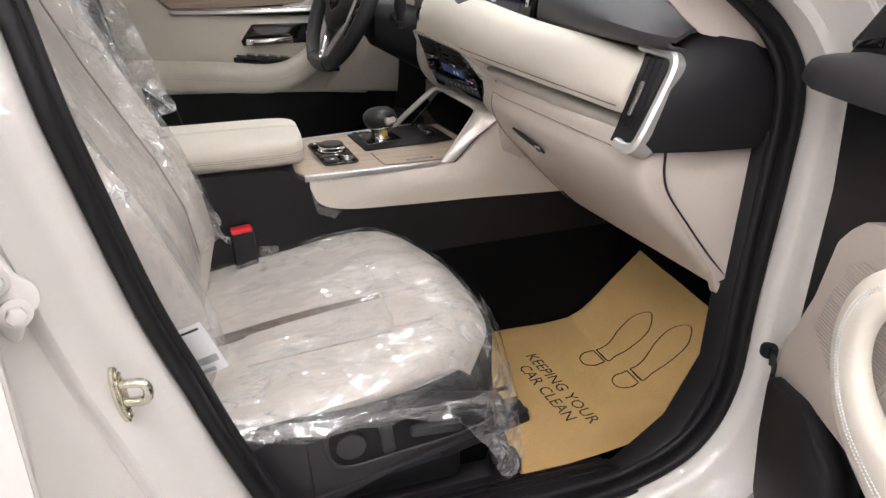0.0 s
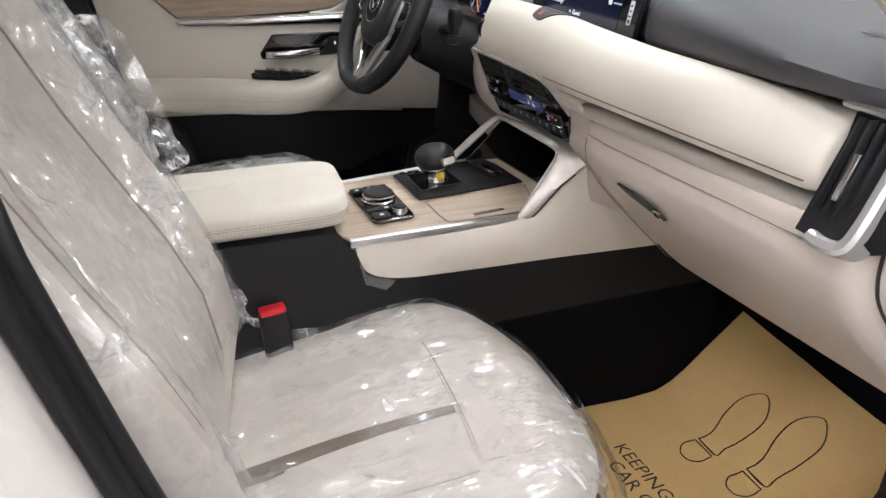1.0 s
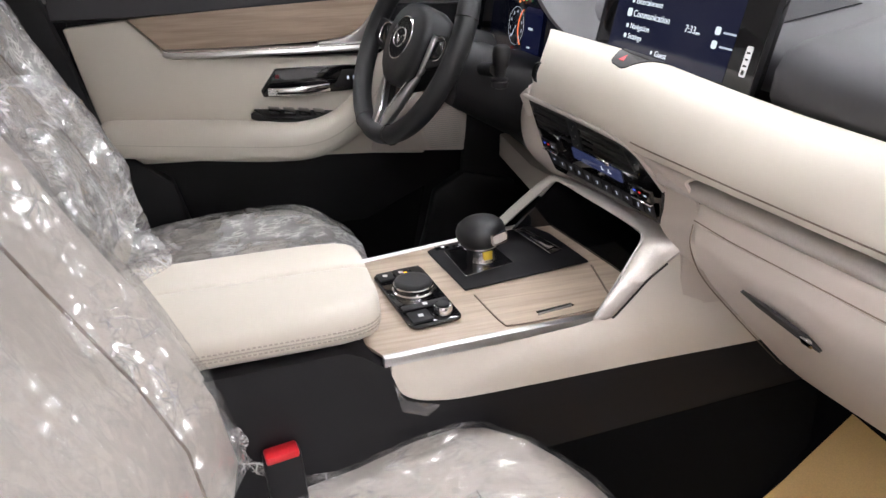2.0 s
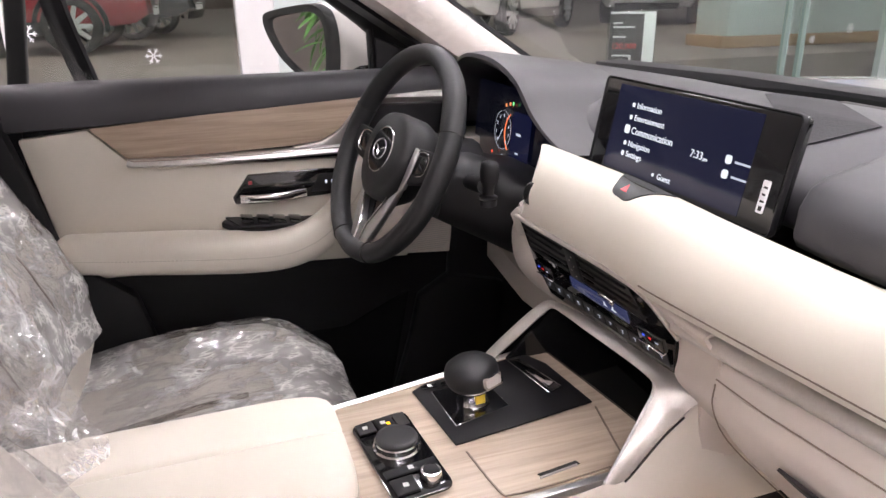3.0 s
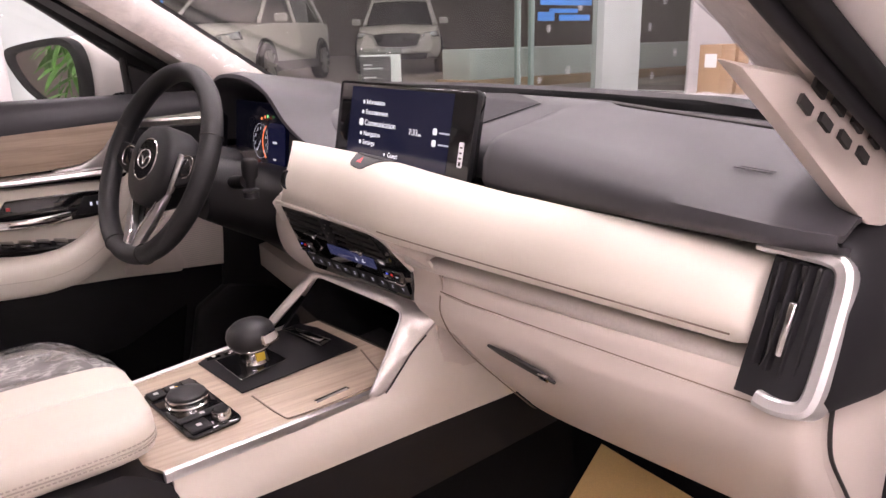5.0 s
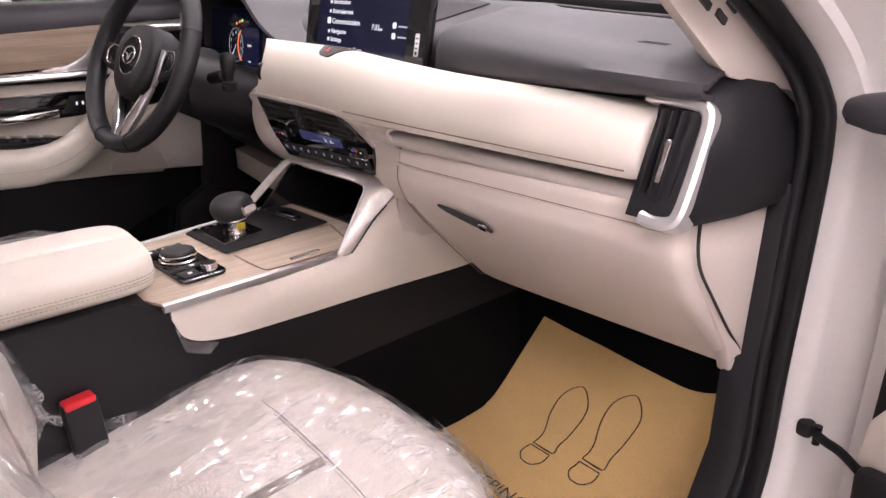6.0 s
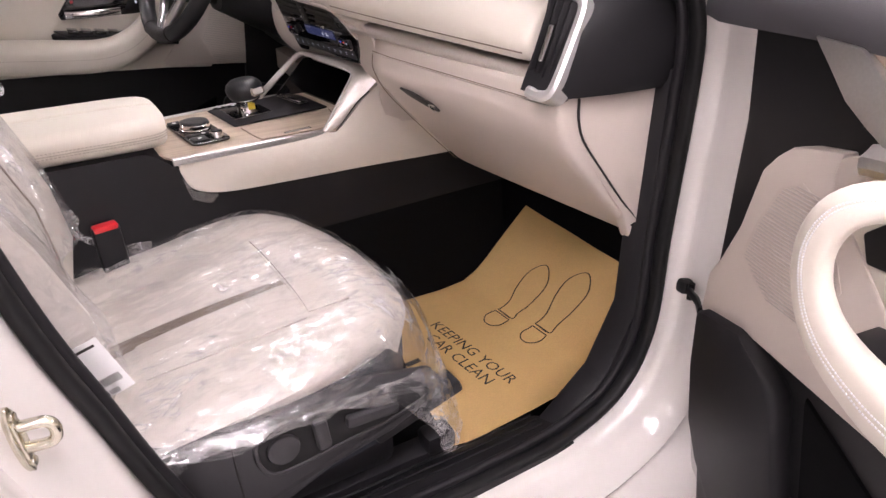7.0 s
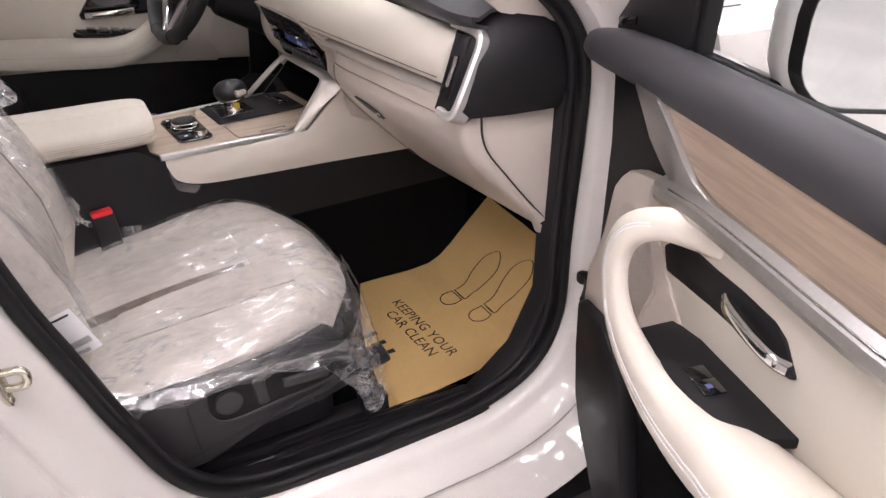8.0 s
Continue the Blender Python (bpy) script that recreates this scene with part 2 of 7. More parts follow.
def curve(points, n=8, closed=False):
    """A smooth line through the points (Catmull-Rom)."""
    ps = [Vector(p) for p in points]
    m = len(ps)
    out = []
    for i in range(m if closed else m - 1):
        a = ps[(i - 1) % m] if closed or i else ps[0] * 2 - ps[1]
        b, c = ps[i], ps[(i + 1) % m]
        d = ps[(i + 2) % m] if closed or i + 2 < m else ps[-1] * 2 - ps[-2]
        for k in range(n):
            t = k / n
            out.append(0.5 * (2 * b + (c - a) * t + (2 * a - 5 * b + 4 * c - d) * t * t + (3 * b - a - 3 * c + d) * t ** 3))
    if not closed:
        out.append(ps[-1])
    return out


def sweep(path, profile, up=(0, 0, 1), closed=False, caps=True):
    """Moves a profile of (side, height) pairs along a path, keeping its height towards up."""
    path = [Vector(p) for p in path]
    n = len(path)
    rings = []
    for i, p in enumerate(path):
        a = path[(i - 1) % n] if closed or i else p
        b = path[(i + 1) % n] if closed or i < n - 1 else p
        d = (b - a).normalized()
        s = d.cross(Vector(up)).normalized()
        h = s.cross(d)
        rings.append([p + s * x + h * y for x, y in profile])
    if closed:
        rings.append(rings[0])
    return loft(rings, True, caps and not closed)


def disc(r, n=12, sx=1.0, sy=1.0):
    return [(r * sx * math.cos(2 * math.pi * k / n), r * sy * math.sin(2 * math.pi * k / n)) for k in range(n)]


def oblong(w, h, r, n=4):
    """A rectangle with round corners, as (side, height) pairs."""
    out = []
    for cx, cy, a in ((w / 2 - r, h / 2 - r, 0), (-w / 2 + r, h / 2 - r, 90), (-w / 2 + r, -h / 2 + r, 180), (w / 2 - r, -h / 2 + r, 270)):
        out += [(cx + r * math.cos(radians(a + 90 * k / n)), cy + r * math.sin(radians(a + 90 * k / n))) for k in range(n + 1)]
    return out


def tube(path, r, n=10, closed=False):
    path = [Vector(p) for p in path]
    d = path[-1] - path[0] if not closed else Vector((0, 0, 0))
    up = (0, 0, 1) if d.length < 1e-6 or abs(d.normalized().z) < 0.9 else (1, 0, 0)
    return sweep(path, disc(r, n), up, closed)


def bevelled(bm, r, seg=2, angle=25):
    if r > 0:
        bmesh.ops.recalc_face_normals(bm, faces=bm.faces)
        es = [e for e in bm.edges if len(e.link_faces) == 2 and e.calc_face_angle(0) > radians(angle)]
        bmesh.ops.bevel(bm, geom=es, offset=r, segments=seg, profile=0.5, affect="EDGES", clamp_overlap=True)
    return bm


def box(x0, x1, y0, y1, z0, z1, r=0.0, seg=2):
    bm = loft([[(x, y0, z0), (x, y1, z0), (x, y1, z1), (x, y0, z1)] for x in (x0, x1)])
    return bevelled(bm, r, seg)


def slab(outline, push, r=0.0, seg=2):
    """A flat outline pushed along a vector."""
    push = Vector(push)
    o = [Vector(p) for p in outline]
    return bevelled(loft([o, [p + push for p in o]]), r, seg)


def rounded(outline, r, n=4):
    """The outline with its corners rounded."""
    ps = [Vector(p) for p in outline]
    out = []
    for i, p in enumerate(ps):
        a, b = (ps[i - 1] - p).normalized(), (ps[(i + 1) % len(ps)] - p).normalized()
        for k in range(n + 1):
            f = k / n
            out.append((p + a * r) * (1 - f) ** 2 + p * 2 * f * (1 - f) + (p + b * r) * f ** 2)
    return out


def moved(bm, m):
    bmesh.ops.transform(bm, matrix=m, verts=bm.verts)
    return bm


def joined(*bms):
    out = bmesh.new()
    for b in bms:
        me = bpy.data.meshes.new("tmp")
        b.to_mesh(me)
        b.free()
        out.from_mesh(me)
        bpy.data.meshes.remove(me)
    return out


def axes(origin, x, y, z):
    """The pose whose own axes point along x, y and z."""
    m = Matrix((Vector(x), Vector(y), Vector(z))).transposed().to_4x4()
    m.translation = origin
    return m


def facing(origin, right, up):
    """A flat sheet's pose: its x to the right, its y up, its z out of it."""
    r = Vector(right).normalized()
    n = r.cross(Vector(up)).normalized()
    return axes(origin, r, n.cross(r), n)


def lettering(text, size, m, mat, parent, align="LEFT", name="lettering", deep=0.0003, wide=1.0):
    """Raised words, the left end of their foot at the pose m."""
    cu = bpy.data.curves.new(name, "FONT")
    cu.body, cu.size, cu.extrude, cu.align_x = text, size, deep, align
    cu.resolution_u = 3
    ob = bpy.data.objects.new(name, cu)
    me = bpy.data.meshes.new_from_object(ob)
    bpy.data.objects.remove(ob)
    bpy.data.curves.remove(cu)
    me.transform(m @ Matrix.Diagonal((wide, 1, 1, 1)))
    return part(name, me, mat, parent)


def plate(w, h, m, deep=0.001, r=0.0):
    """A small flat plate in the pose m, standing on its sheet."""
    prof = oblong(w, h, r) if r else [(w / 2, h / 2), (-w / 2, h / 2), (-w / 2, -h / 2), (w / 2, -h / 2)]
    return moved(slab([(x, y, 0) for x, y in prof], (0, 0, deep)), m)


def lerp(a, b, t):
    return a + (b - a) * t


def table(rows, x):
    """Straight lines between rows of (x, values...)."""
    xs = [r[0] for r in rows]
    return [float(np.interp(x, xs, [r[k] for r in rows])) for k in range(1, len(rows[0]))]
# ---- showroom ----
FLOORTILE = material("polished_floor_tile", (0.42, 0.40, 0.39), 0.18, mottled=(1.2, 0.06), grain=(30, 0.04))
WALL = material("showroom_wall", (0.80, 0.78, 0.76), 0.7, mottled=(0.8, 0.03))
CEIL = material("ceiling_board", (0.75, 0.74, 0.73), 0.8, grain=(40, 0.03))
POST = material("white_lacquered_post", (0.64, 0.62, 0.62), 0.35, mottled=(2, 0.03))
PAVING = material("forecourt_paving", (0.20, 0.165, 0.145), 0.6, mottled=(0.7, 0.15), grain=(25, 0.1), bump=(40, 2, "noise"))
NIGHTWALL = material("dark_facade", (0.16, 0.13, 0.115), 0.7, mottled=(0.4, 0.2))
PANELGLOW = glow("ceiling_light_panel", (1.0, 0.93, 0.965), LAMP)

fixed("floor", box(-9, 16, -9, 5.5, -0.1, 0.0), FLOORTILE, "polished grey stone tiles of the showroom floor", "floor")
fixed("ceiling", box(-9, 16, -9, 5.5, 4.2, 4.3), CEIL, "white boarded showroom ceiling", "ceiling")
fixed("wall_south", box(-9, 16, -9.2, -9, 0, 4.2), WALL, "plain off-white showroom wall", "wall")
# end wall coloured dark in place of night windows, to darken the wing mirror
fixed("wall_west", box(-9.2, -9, -9, 5.5, 0, 4.2), NIGHTWALL, "showroom end wall coloured dark brown to darken the mirror reflection", "wall")
fixed("wall_east", box(16, 16.2, -9, 5.5, 0, 4.2), WALL, "plain off-white showroom wall", "wall")
fixed("ground", box(-40, 60, 5.7, 60, -0.1, 0.58, 0.02), PAVING, "brown-grey paved forecourt a step above the floor, at night", "ground")
fixed("backdrop", box(-40, 60, 34, 34.5, 0.5, 9), NIGHTWALL, "dark brown facade across the forecourt at night", "facade")


def ceiling_light(x, y, top=4.2, lamp=None, group="rows of ceiling lights"):
    ob = thing("ceiling_light", (x, y, top), "long slim lit ceiling strip in a white frame", "ceiling light", group)
    z0, z1 = top - 0.06, top
    part("frame", joined(box(x - .82, x + .82, y - .14, y - .11, z0, z1), box(x - .82, x + .82, y + .11, y + .14, z0, z1),
                         box(x - .82, x - .78, y - .11, y + .11, z0, z1), box(x + .78, x + .82, y - .11, y + .11, z0, z1)), POST, ob)
    part("diffuser", box(x - .78, x + .78, y - .11, y + .11, top - 0.045, top - 0.025), lamp or PANELGLOW, ob)


for ly in (-6.4, -4.3, -2.3, 0.6, 3.4):
    for lx in (-4.5, -1.9, 0.4, 4.8, 8.5) if ly in (-4.3, -2.3) else (-4.5, -1.4, 1.7, 4.8, 8.5):
        ceiling_light(lx, ly)
# unseen canopy and lamps, added over the forecourt to brighten the parked cars
fixed("ceiling_fill_canopy", box(-12, 20, 5.9, 17, 5.2, 5.4), CEIL, "unseen white canopy added over the forecourt to carry fill lamps", "canopy")
FILLGLOW = glow("added_fill_panel", (1.0, 0.90, 0.86), LAMP * 0.75)
for lx in (-4.0, 0.5, 5.0, 9.5):
    for ly in (7.6, 10.4):
        ceiling_light(lx, ly, 5.2, FILLGLOW, "rows of canopy lights")
# ---- car body ----
CAR = thing("car_body", (0.4, 0.0, 0.0), "pearl-white car body with open doorway and black seals", "car body")

# door opening, seen from its side: x and z, going round from the foot of the rear pillar
RIM = curve([(x, 0, z) for x, z in (
    (-0.066, 1.144), (-0.04, 1.016), (-0.004, 0.858), (0.027, 0.76), (0.066, 0.64), (0.118, 0.52), (0.20, 0.458), (0.34, 0.446),
    (0.50, 0.447), (0.62, 0.458), (0.715, 0.505), (0.762, 0.60), (0.767, 0.75), (0.776, 0.92), (0.775, 1.025), (0.745, 1.100),
    (0.672, 1.162), (0.543, 1.246), (0.412, 1.334), (0.26, 1.428), (0.10, 1.485), (-0.02, 1.49), (-0.09, 1.44), (-0.095, 1.30))], 6, closed=True)
MID = Vector((0.36, 0, 0.95))


def inward(z):
    return 0.24 * max(0.0, z - 1.06)


def rim_ring(out, y, side=-1):
    """The opening's outline, grown outwards by some metres and set at a depth y."""
    n = len(RIM)
    ring = []
    for i, p in enumerate(RIM):
        d = (RIM[(i + 1) % n] - RIM[i - 1]).normalized()
        o = Vector((d.z, 0, -d.x))
        if o.dot(p - MID) < 0:
            o = -o
        q = p + o * out
        ring.append(Vector((q.x, side * (y - inward(q.z)), q.z)))
    return ring


def side_frame(side):
    rings = [rim_ring(a - (0.045 if side > 0 else 0.0), b, side) for a, b in ((0.012, 0.66 if side < 0 else 0.72), (0.008, 0.728), (0.014, 0.742), (0.026, 0.746), (0.033, 0.760), (0.039, 0.767), (0.046, 0.782), (0.053, 0.787), (0.060, 0.784), (0.066, 0.774), (0.074, 0.772), (0.082, 0.780), (0.090, 0.806), (0.098, 0.818), (0.106, 0.838), (0.110, 0.855))[:8 if side > 0 else None]]
    bm = loft([[r[i] for r in rings] for i in range(len(RIM))] + [[r[0] for r in rings]], closed=False)
    return thick(bm, 0.003)


part("side_frame", side_frame(-1), PAINT, CAR, "glossy pearl-white painted door frame with pressed creases", 50)
seal_path = rim_ring(-0.003, 0.708)
part("door_seal", sweep(seal_path, oblong(0.016, 0.022, 0.007, 3), (0, 1, 0), True), RUBBER, CAR, "black rubber door seal round the opening", 60)
lip = rim_ring(-0.008, 0.692)
part("seal_lip", sweep(lip, oblong(0.020, 0.012, 0.005, 3), (0, 1, 0), True), DARK, CAR, "charcoal trim lip inside the rubber seal", 60)
part("side_frame", side_frame(1), DARK, CAR, "charcoal trim round the far doorway", 50)

# rocker below the doorway, its pressed rib and the dark cladding
part("pressed_rib", sweep(curve([(0.45, -0.762, 0.405), (0.60, -0.762, 0.404), (0.70, -0.764, 0.402)], 6), oblong(0.016, 0.006, 0.0029, 3)), PAINT, CAR)
part("sill_cladding", sweep([(-0.4, -0.855, 0.25), (1.15, -0.855, 0.25)], [(-0.02, 0.09), (0.012, 0.088), (0.03, 0.06), (0.03, -0.05), (-0.03, -0.06), (-0.1, 0.0), (-0.1, 0.06)]), DARK, CAR, "matt black plastic sill cladding")
# scuff plate and floor
scuff = [(-0.02, 0.0), (0.02, 0.004), (0.055, -0.002), (0.078, -0.018), (0.085, -0.05), (-0.02, -0.05)]
part("scuff_plate", sweep([(0.62, -0.7, 0.452), (0.10, -0.7, 0.452)], scuff), DARK, CAR, "ribbed charcoal plastic scuff plate")
for k in range(3):
    part("scuff_rib", sweep([(0.26, -0.665 + 0.013 * k, 0.457 - 0.001 * k), (0.60, -0.665 + 0.013 * k, 0.457 - 0.001 * k)], oblong(0.003, 0.003, 0.001, 2)), DARK, CAR)
part("carpet", joined(box(-0.7, 1.0, -0.70, 0.70, 0.33, 0.405), slab([(0.80, -0.66, 0.40), (1.10, -0.66, 0.70), (1.10, 0.66, 0.70), (0.80, 0.66, 0.40)], (0.02, 0, -0.02))), CARPET, CAR, "black looped carpet of the foot wells")
part("kick_panel", slab([(0.60, -0.69, 0.44), (0.80, -0.69, 0.44), (0.86, -0.69, 0.98), (0.755, -0.69, 0.98), (0.748, -0.69, 0.62), (0.70, -0.69, 0.52)], (0, 0.05, 0), 0.008), DARK, CAR, "charcoal plastic kick panel beside the foot well")
part("kick_panel", slab([(0.58, 0.66, 0.42), (0.98, 0.66, 0.42), (0.98, 0.66, 0.98), (0.62, 0.66, 0.98)], (0, 0.02, 0), 0.006), DARK, CAR, "charcoal plastic kick panel beside the far foot well")
part("bulkhead", box(1.02, 1.06, -0.72, 0.72, 0.4, 1.08), DARK, CAR)

# bonnet, wings, screen base
def bonnet(u, v):
    y = lerp(-0.80, 0.80, u)
    x = lerp(1.03 - 0.10 * (2 * u - 1) ** 2, 2.25 - 0.30 * (2 * u - 1) ** 4, v)
    z = 1.125 - 0.035 * (2 * u - 1) ** 4 - 0.01 * v - 0.16 * v ** 4 - 0.05 * abs(2 * u - 1) ** 8
    return (x, y, z)


part("bonnet", thick(grid(bonnet, 24, 20), 0.012), PAINT, CAR, "smooth pearl-white bonnet", 60)
for s in (-1, 1):
    part("front_wing", thick(grid(lambda u, v, s=s: (lerp(0.86, 2.25 - 0.1 * v, u), s * (0.80 + 0.10 * math.sin(v * 2.2) + 0.02 * v), 1.06 - 0.05 * u * u * (1 - v) - 0.62 * v), 20, 12), 0.006), PAINT, CAR, "pearl-white front wing", 60)
part("cowl", sweep([(1.0, 0.68, 1.135), (1.04, 0.3, 1.142), (1.045, 0, 1.142), (1.03, -0.3, 1.14), (0.93, -0.66, 1.125)], [(-0.05, -0.03), (-0.05, 0.008), (0.0, 0.016), (0.055, 0.014), (0.055, -0.03)]), RUBBER, CAR, "black cowl strip at the foot of the windscreen")
screen = [[(1.00 - 0.10 * (2 * u - 1) ** 2 - 0.78 * v, lerp(0.70, -0.70, u) * (1 - 0.14 * v), 1.14 + 0.42 * v) for u in np.linspace(0, 1, 15)] for v in np.linspace(0, 1, 9)]
windscreen = part("windscreen", loft(screen, closed=False), GLASS, CAR, "clear laminated windscreen", 60)
part("roof", thick(grid(lambda u, v: (lerp(0.24, -1.9, u), lerp(-0.62, 0.62, v), 1.555 + 0.05 * math.sin(math.pi * v) + 0.02 * math.sin(math.pi * u)), 14, 12), 0.03), PAINT, CAR, "pearl-white roof")
part("headlining", grid(lambda u, v: (lerp(0.22, -1.9, u), lerp(-0.60, 0.60, v), 1.515 + 0.05 * math.sin(math.pi * v)), 10, 10), CREAM, CAR, "cream cloth headlining", 60)
part("rear_wall", box(-1.95, -1.9, -0.75, 0.75, 0.4, 1.55), DARK, CAR)
for s in (-1, 1):
    part("rear_side", slab([(-0.16, s * 0.76, 0.42), (-1.9, s * 0.76, 0.42), (-1.9, s * 0.76, 1.1), (-0.16, s * 0.76, 1.1)], (0, s * -0.03, 0)), DARK, CAR)


for s in (-1, 1):
    part("rear_quarter", thick(grid(lambda u, v, s=s: (lerp(-1.02 if s < 0 else -0.17, -2.05 + 0.10 * v, u), s * (0.865 - 0.06 * v ** 3 - 0.03 * u * u), lerp(0.36, 1.12, v)), 8, 10), 0.006), PAINT, CAR, "pearl-white rear quarter panel", 60)
part("tailgate", thick(grid(lambda u, v: (-2.05 + 0.10 * v + 0.05 * abs(2 * u - 1) ** 3, lerp(-0.83, 0.83, u) * (1 - 0.07 * v), lerp(0.36, 1.12, v)), 10, 8), 0.006), PAINT, CAR, "pearl-white tailgate", 60)


# front pillars, wrapped in film
def pillar_path(s):
    if s < 0:
        return curve([(0.86, -0.66, 1.09), (0.70, -0.655, 1.19), (0.52, -0.64, 1.305), (0.30, -0.61, 1.43), (0.16, -0.59, 1.50)], 8)
    return curve([(0.80, 0.66, 1.09), (0.648, 0.655, 1.19), (0.475, 0.64, 1.303), (0.255, 0.61, 1.44), (0.115, 0.59, 1.515)], 8)


def pillar(s):
    deep = 0.06 if s < 0 else 0.0
    return sweep(pillar_path(s), [(-0.045, -0.02), (0.035, -0.03), (0.05, -0.005), (0.035, 0.03 + deep), (-0.01, 0.045 + deep), (-0.045, 0.03 + deep)], (0, -s, 0.4))


for s in (-1, 1):
    post = part("pillar_trim", pillar(s), CREAM, CAR, "cream front pillar trim", 60)
    bm = pillar(s)
    bmesh.ops.subdivide_edges(bm, edges=bm.edges, cuts=2, use_grid_fill=True)
    for v in bm.verts:
        v.co += Vector((0, -s * 0.003, 0.0)) + Vector(noise.noise_vector(v.co * 30)) * 0.0028
    part("pillar_wrap", bm, WRAP, post, "crinkled clear protective film", 60)
part("screen_seal", sweep(pillar_path(1), [(0.048, -0.030), (0.056, -0.030), (0.056, 0.012), (0.048, 0.012)], (0, -1, 0.4)), RUBBER, CAR, "black windscreen edge")
part("door_top_seal", sweep(pillar_path(1), [(-0.053, -0.040), (-0.044, -0.040), (-0.044, -0.010), (-0.053, -0.010)], (0, -1, 0.4)), RUBBER, CAR, "black door seal along the far pillar")
part("pillar_outer", sweep(curve([(1.0, -0.72, 1.12), (0.74, -0.715, 1.265), (0.45, -0.68, 1.43), (0.22, -0.66, 1.53)], 6), oblong(0.05, 0.05, 0.02, 3)), PAINT, CAR)

# foot of the near front pillar, with its slotted vent
foot = part("pillar_foot", slab([(0.50, -0.628, 1.225), (0.56, -0.640, 1.215), (0.66, -0.660, 1.160), (0.80, -0.675, 1.10), (0.80, -0.678, 1.066), (0.764, -0.672, 1.074), (0.661, -0.655, 1.096), (0.640, -0.648, 1.114), (0.585, -0.632, 1.168)], (0.01, 0.025, 0.004), 0.004), CREAM, CAR, "cream pillar foot with a slotted vent")
for k in range(4):
    for j in range(2):
        c = Vector((0.560 + 0.022 * k + 0.014 * j, -0.6385 - 0.0045 * k, 1.204 - 0.0135 * k + 0.010 * j - 0.006))
        part("vent_slot", slab([c + Vector((dx, -0.0035 - 0.0016 * j, dz)) for dx, dz in ((-0.008, 0.000), (0.008, -0.010), (0.012, -0.004), (-0.004, 0.006))], (0, -0.003, 0)), INK, foot)

# striker on the rear pillar
SC = Vector((-0.025, -0.782, 0.810))
SF = facing(SC, (0.40, 0.92, 0.0), (-0.12, 0.0, 1)) @ Matrix.Diagonal((0.72, 0.72, 0.66, 1))
striker = part("striker_plate", moved(slab([(0.0125 * math.cos(a) * (1 if abs(math.sin(a)) < 0.8 else 0.9), 0.044 * math.sin(a), -0.004) for a in np.linspace(0, 2 * math.pi, 24, endpoint=False)], (0, 0, 0.008), 0.002), SF), ZINC, CAR, "yellow zinc-plated striker plate")
part("striker_step", moved(slab([(x, y, 0.003) for x, y in oblong(0.017, 0.052, 0.007, 4)], (0, 0, 0.004), 0.0015), SF), ZINC, striker)
part("striker_loop", tube(curve([SF @ Vector(p) for p in ((0.0, 0.016, 0.002), (0.002, 0.016, 0.018), (0.004, 0.015, 0.034), (0.005, 0.008, 0.041), (0.004, -0.003, 0.041), (0.003, -0.011, 0.034), (0.001, -0.012, 0.018), (0.0, -0.012, 0.002))], 5), 0.0048, 10), ZINC, striker)
for b in (-0.031, 0.030):
    part("bolt", moved(slab([(x, y + b, 0.003) for x, y in disc(0.0065, 6)], (0, 0, 0.005), 0.0008), SF), ZINC, striker)
part("access_plug", moved(slab([(x, y, 0) for x, y in disc(0.011, 20)], (0, 0, 0.0015), 0.0006), facing((0.020, -0.752, 0.665), (0.9, 0.35, 0), (0, 0, 1))), PAINT, CAR)

# closed rear door, whose front edge stands beside the pillar
RD = thing("rear_door", (-0.5, -0.86, 0.4), "closed pearl-white rear door with a painted hinge at its edge", "car door")
part("door_skin", thick(grid(lambda u, v: (lerp(-0.088 - 0.006 * v, -1.0, u), -0.868 - 0.03 * math.sin(math.pi * v) * u + 0.06 * v ** 4, lerp(0.36, 1.15, v)), 10, 16), 0.02), PAINT, RD, "", 60)
part("door_edge", thick(grid(lambda u, v: (lerp(-0.088, -0.125, u) - 0.006 * v, lerp(-0.866, -0.825, u) + 0.06 * v ** 4, lerp(0.36, 1.15, v)), 4, 16), 0.003), PAINT, RD, "", 60)
lobes = [(0.030 + 0.006 * math.cos(4 * a)) * Vector((0.75 * math.cos(a), 0, 1.2 * math.sin(a))) for a in np.linspace(0, 2 * math.pi, 36, endpoint=False)]
hinge = part("hinge", slab([Vector((-0.090, -0.806, 0.940)) + p for p in lobes], (0.003, -0.007, 0), 0.002), PAINT, RD, "painted hinge casting")
for a, b in ((-0.006, 0.017), (0.004, -0.014)):
    hm = facing((-0.086 + a, -0.813, 0.940 + b), (1, 0.3, 0), (0, 0, 1))
    part("washer", moved(slab([(x, y, 0) for x, y in disc(0.0135, 20)], (0, 0, 0.004), 0.0015), hm), PAINT, hinge)
    part("bolt", moved(slab([(x, y, 0.003) for x, y in disc(0.0085, 6)], (0, 0, 0.009), 0.0018), hm), PAINT, hinge)
# ---- dashboard ----
GRILLE = material("speaker_mesh", (0.022, 0.021, 0.024), 0.6, bump=(420, 0.8, "cells"), spec=0.3)
DASH = thing("dashboard", (0.75, 0.0, 0.75), "charcoal dashboard top over cream leather pad and glove box", "dashboard")


def pad_shift(y):
    return table([(-0.66, 0.088, -0.016), (-0.6, 0.078, -0.012), (-0.15, 0.016, -0.002), (0.19, 0.0, 0.0)], y)


def skin(profile, ys, shift):
    rings = []
    for y in ys:
        dx, dz = shift(y)
        rings.append([(x + dx, y, z + dz) for x, z in profile])
    return rings


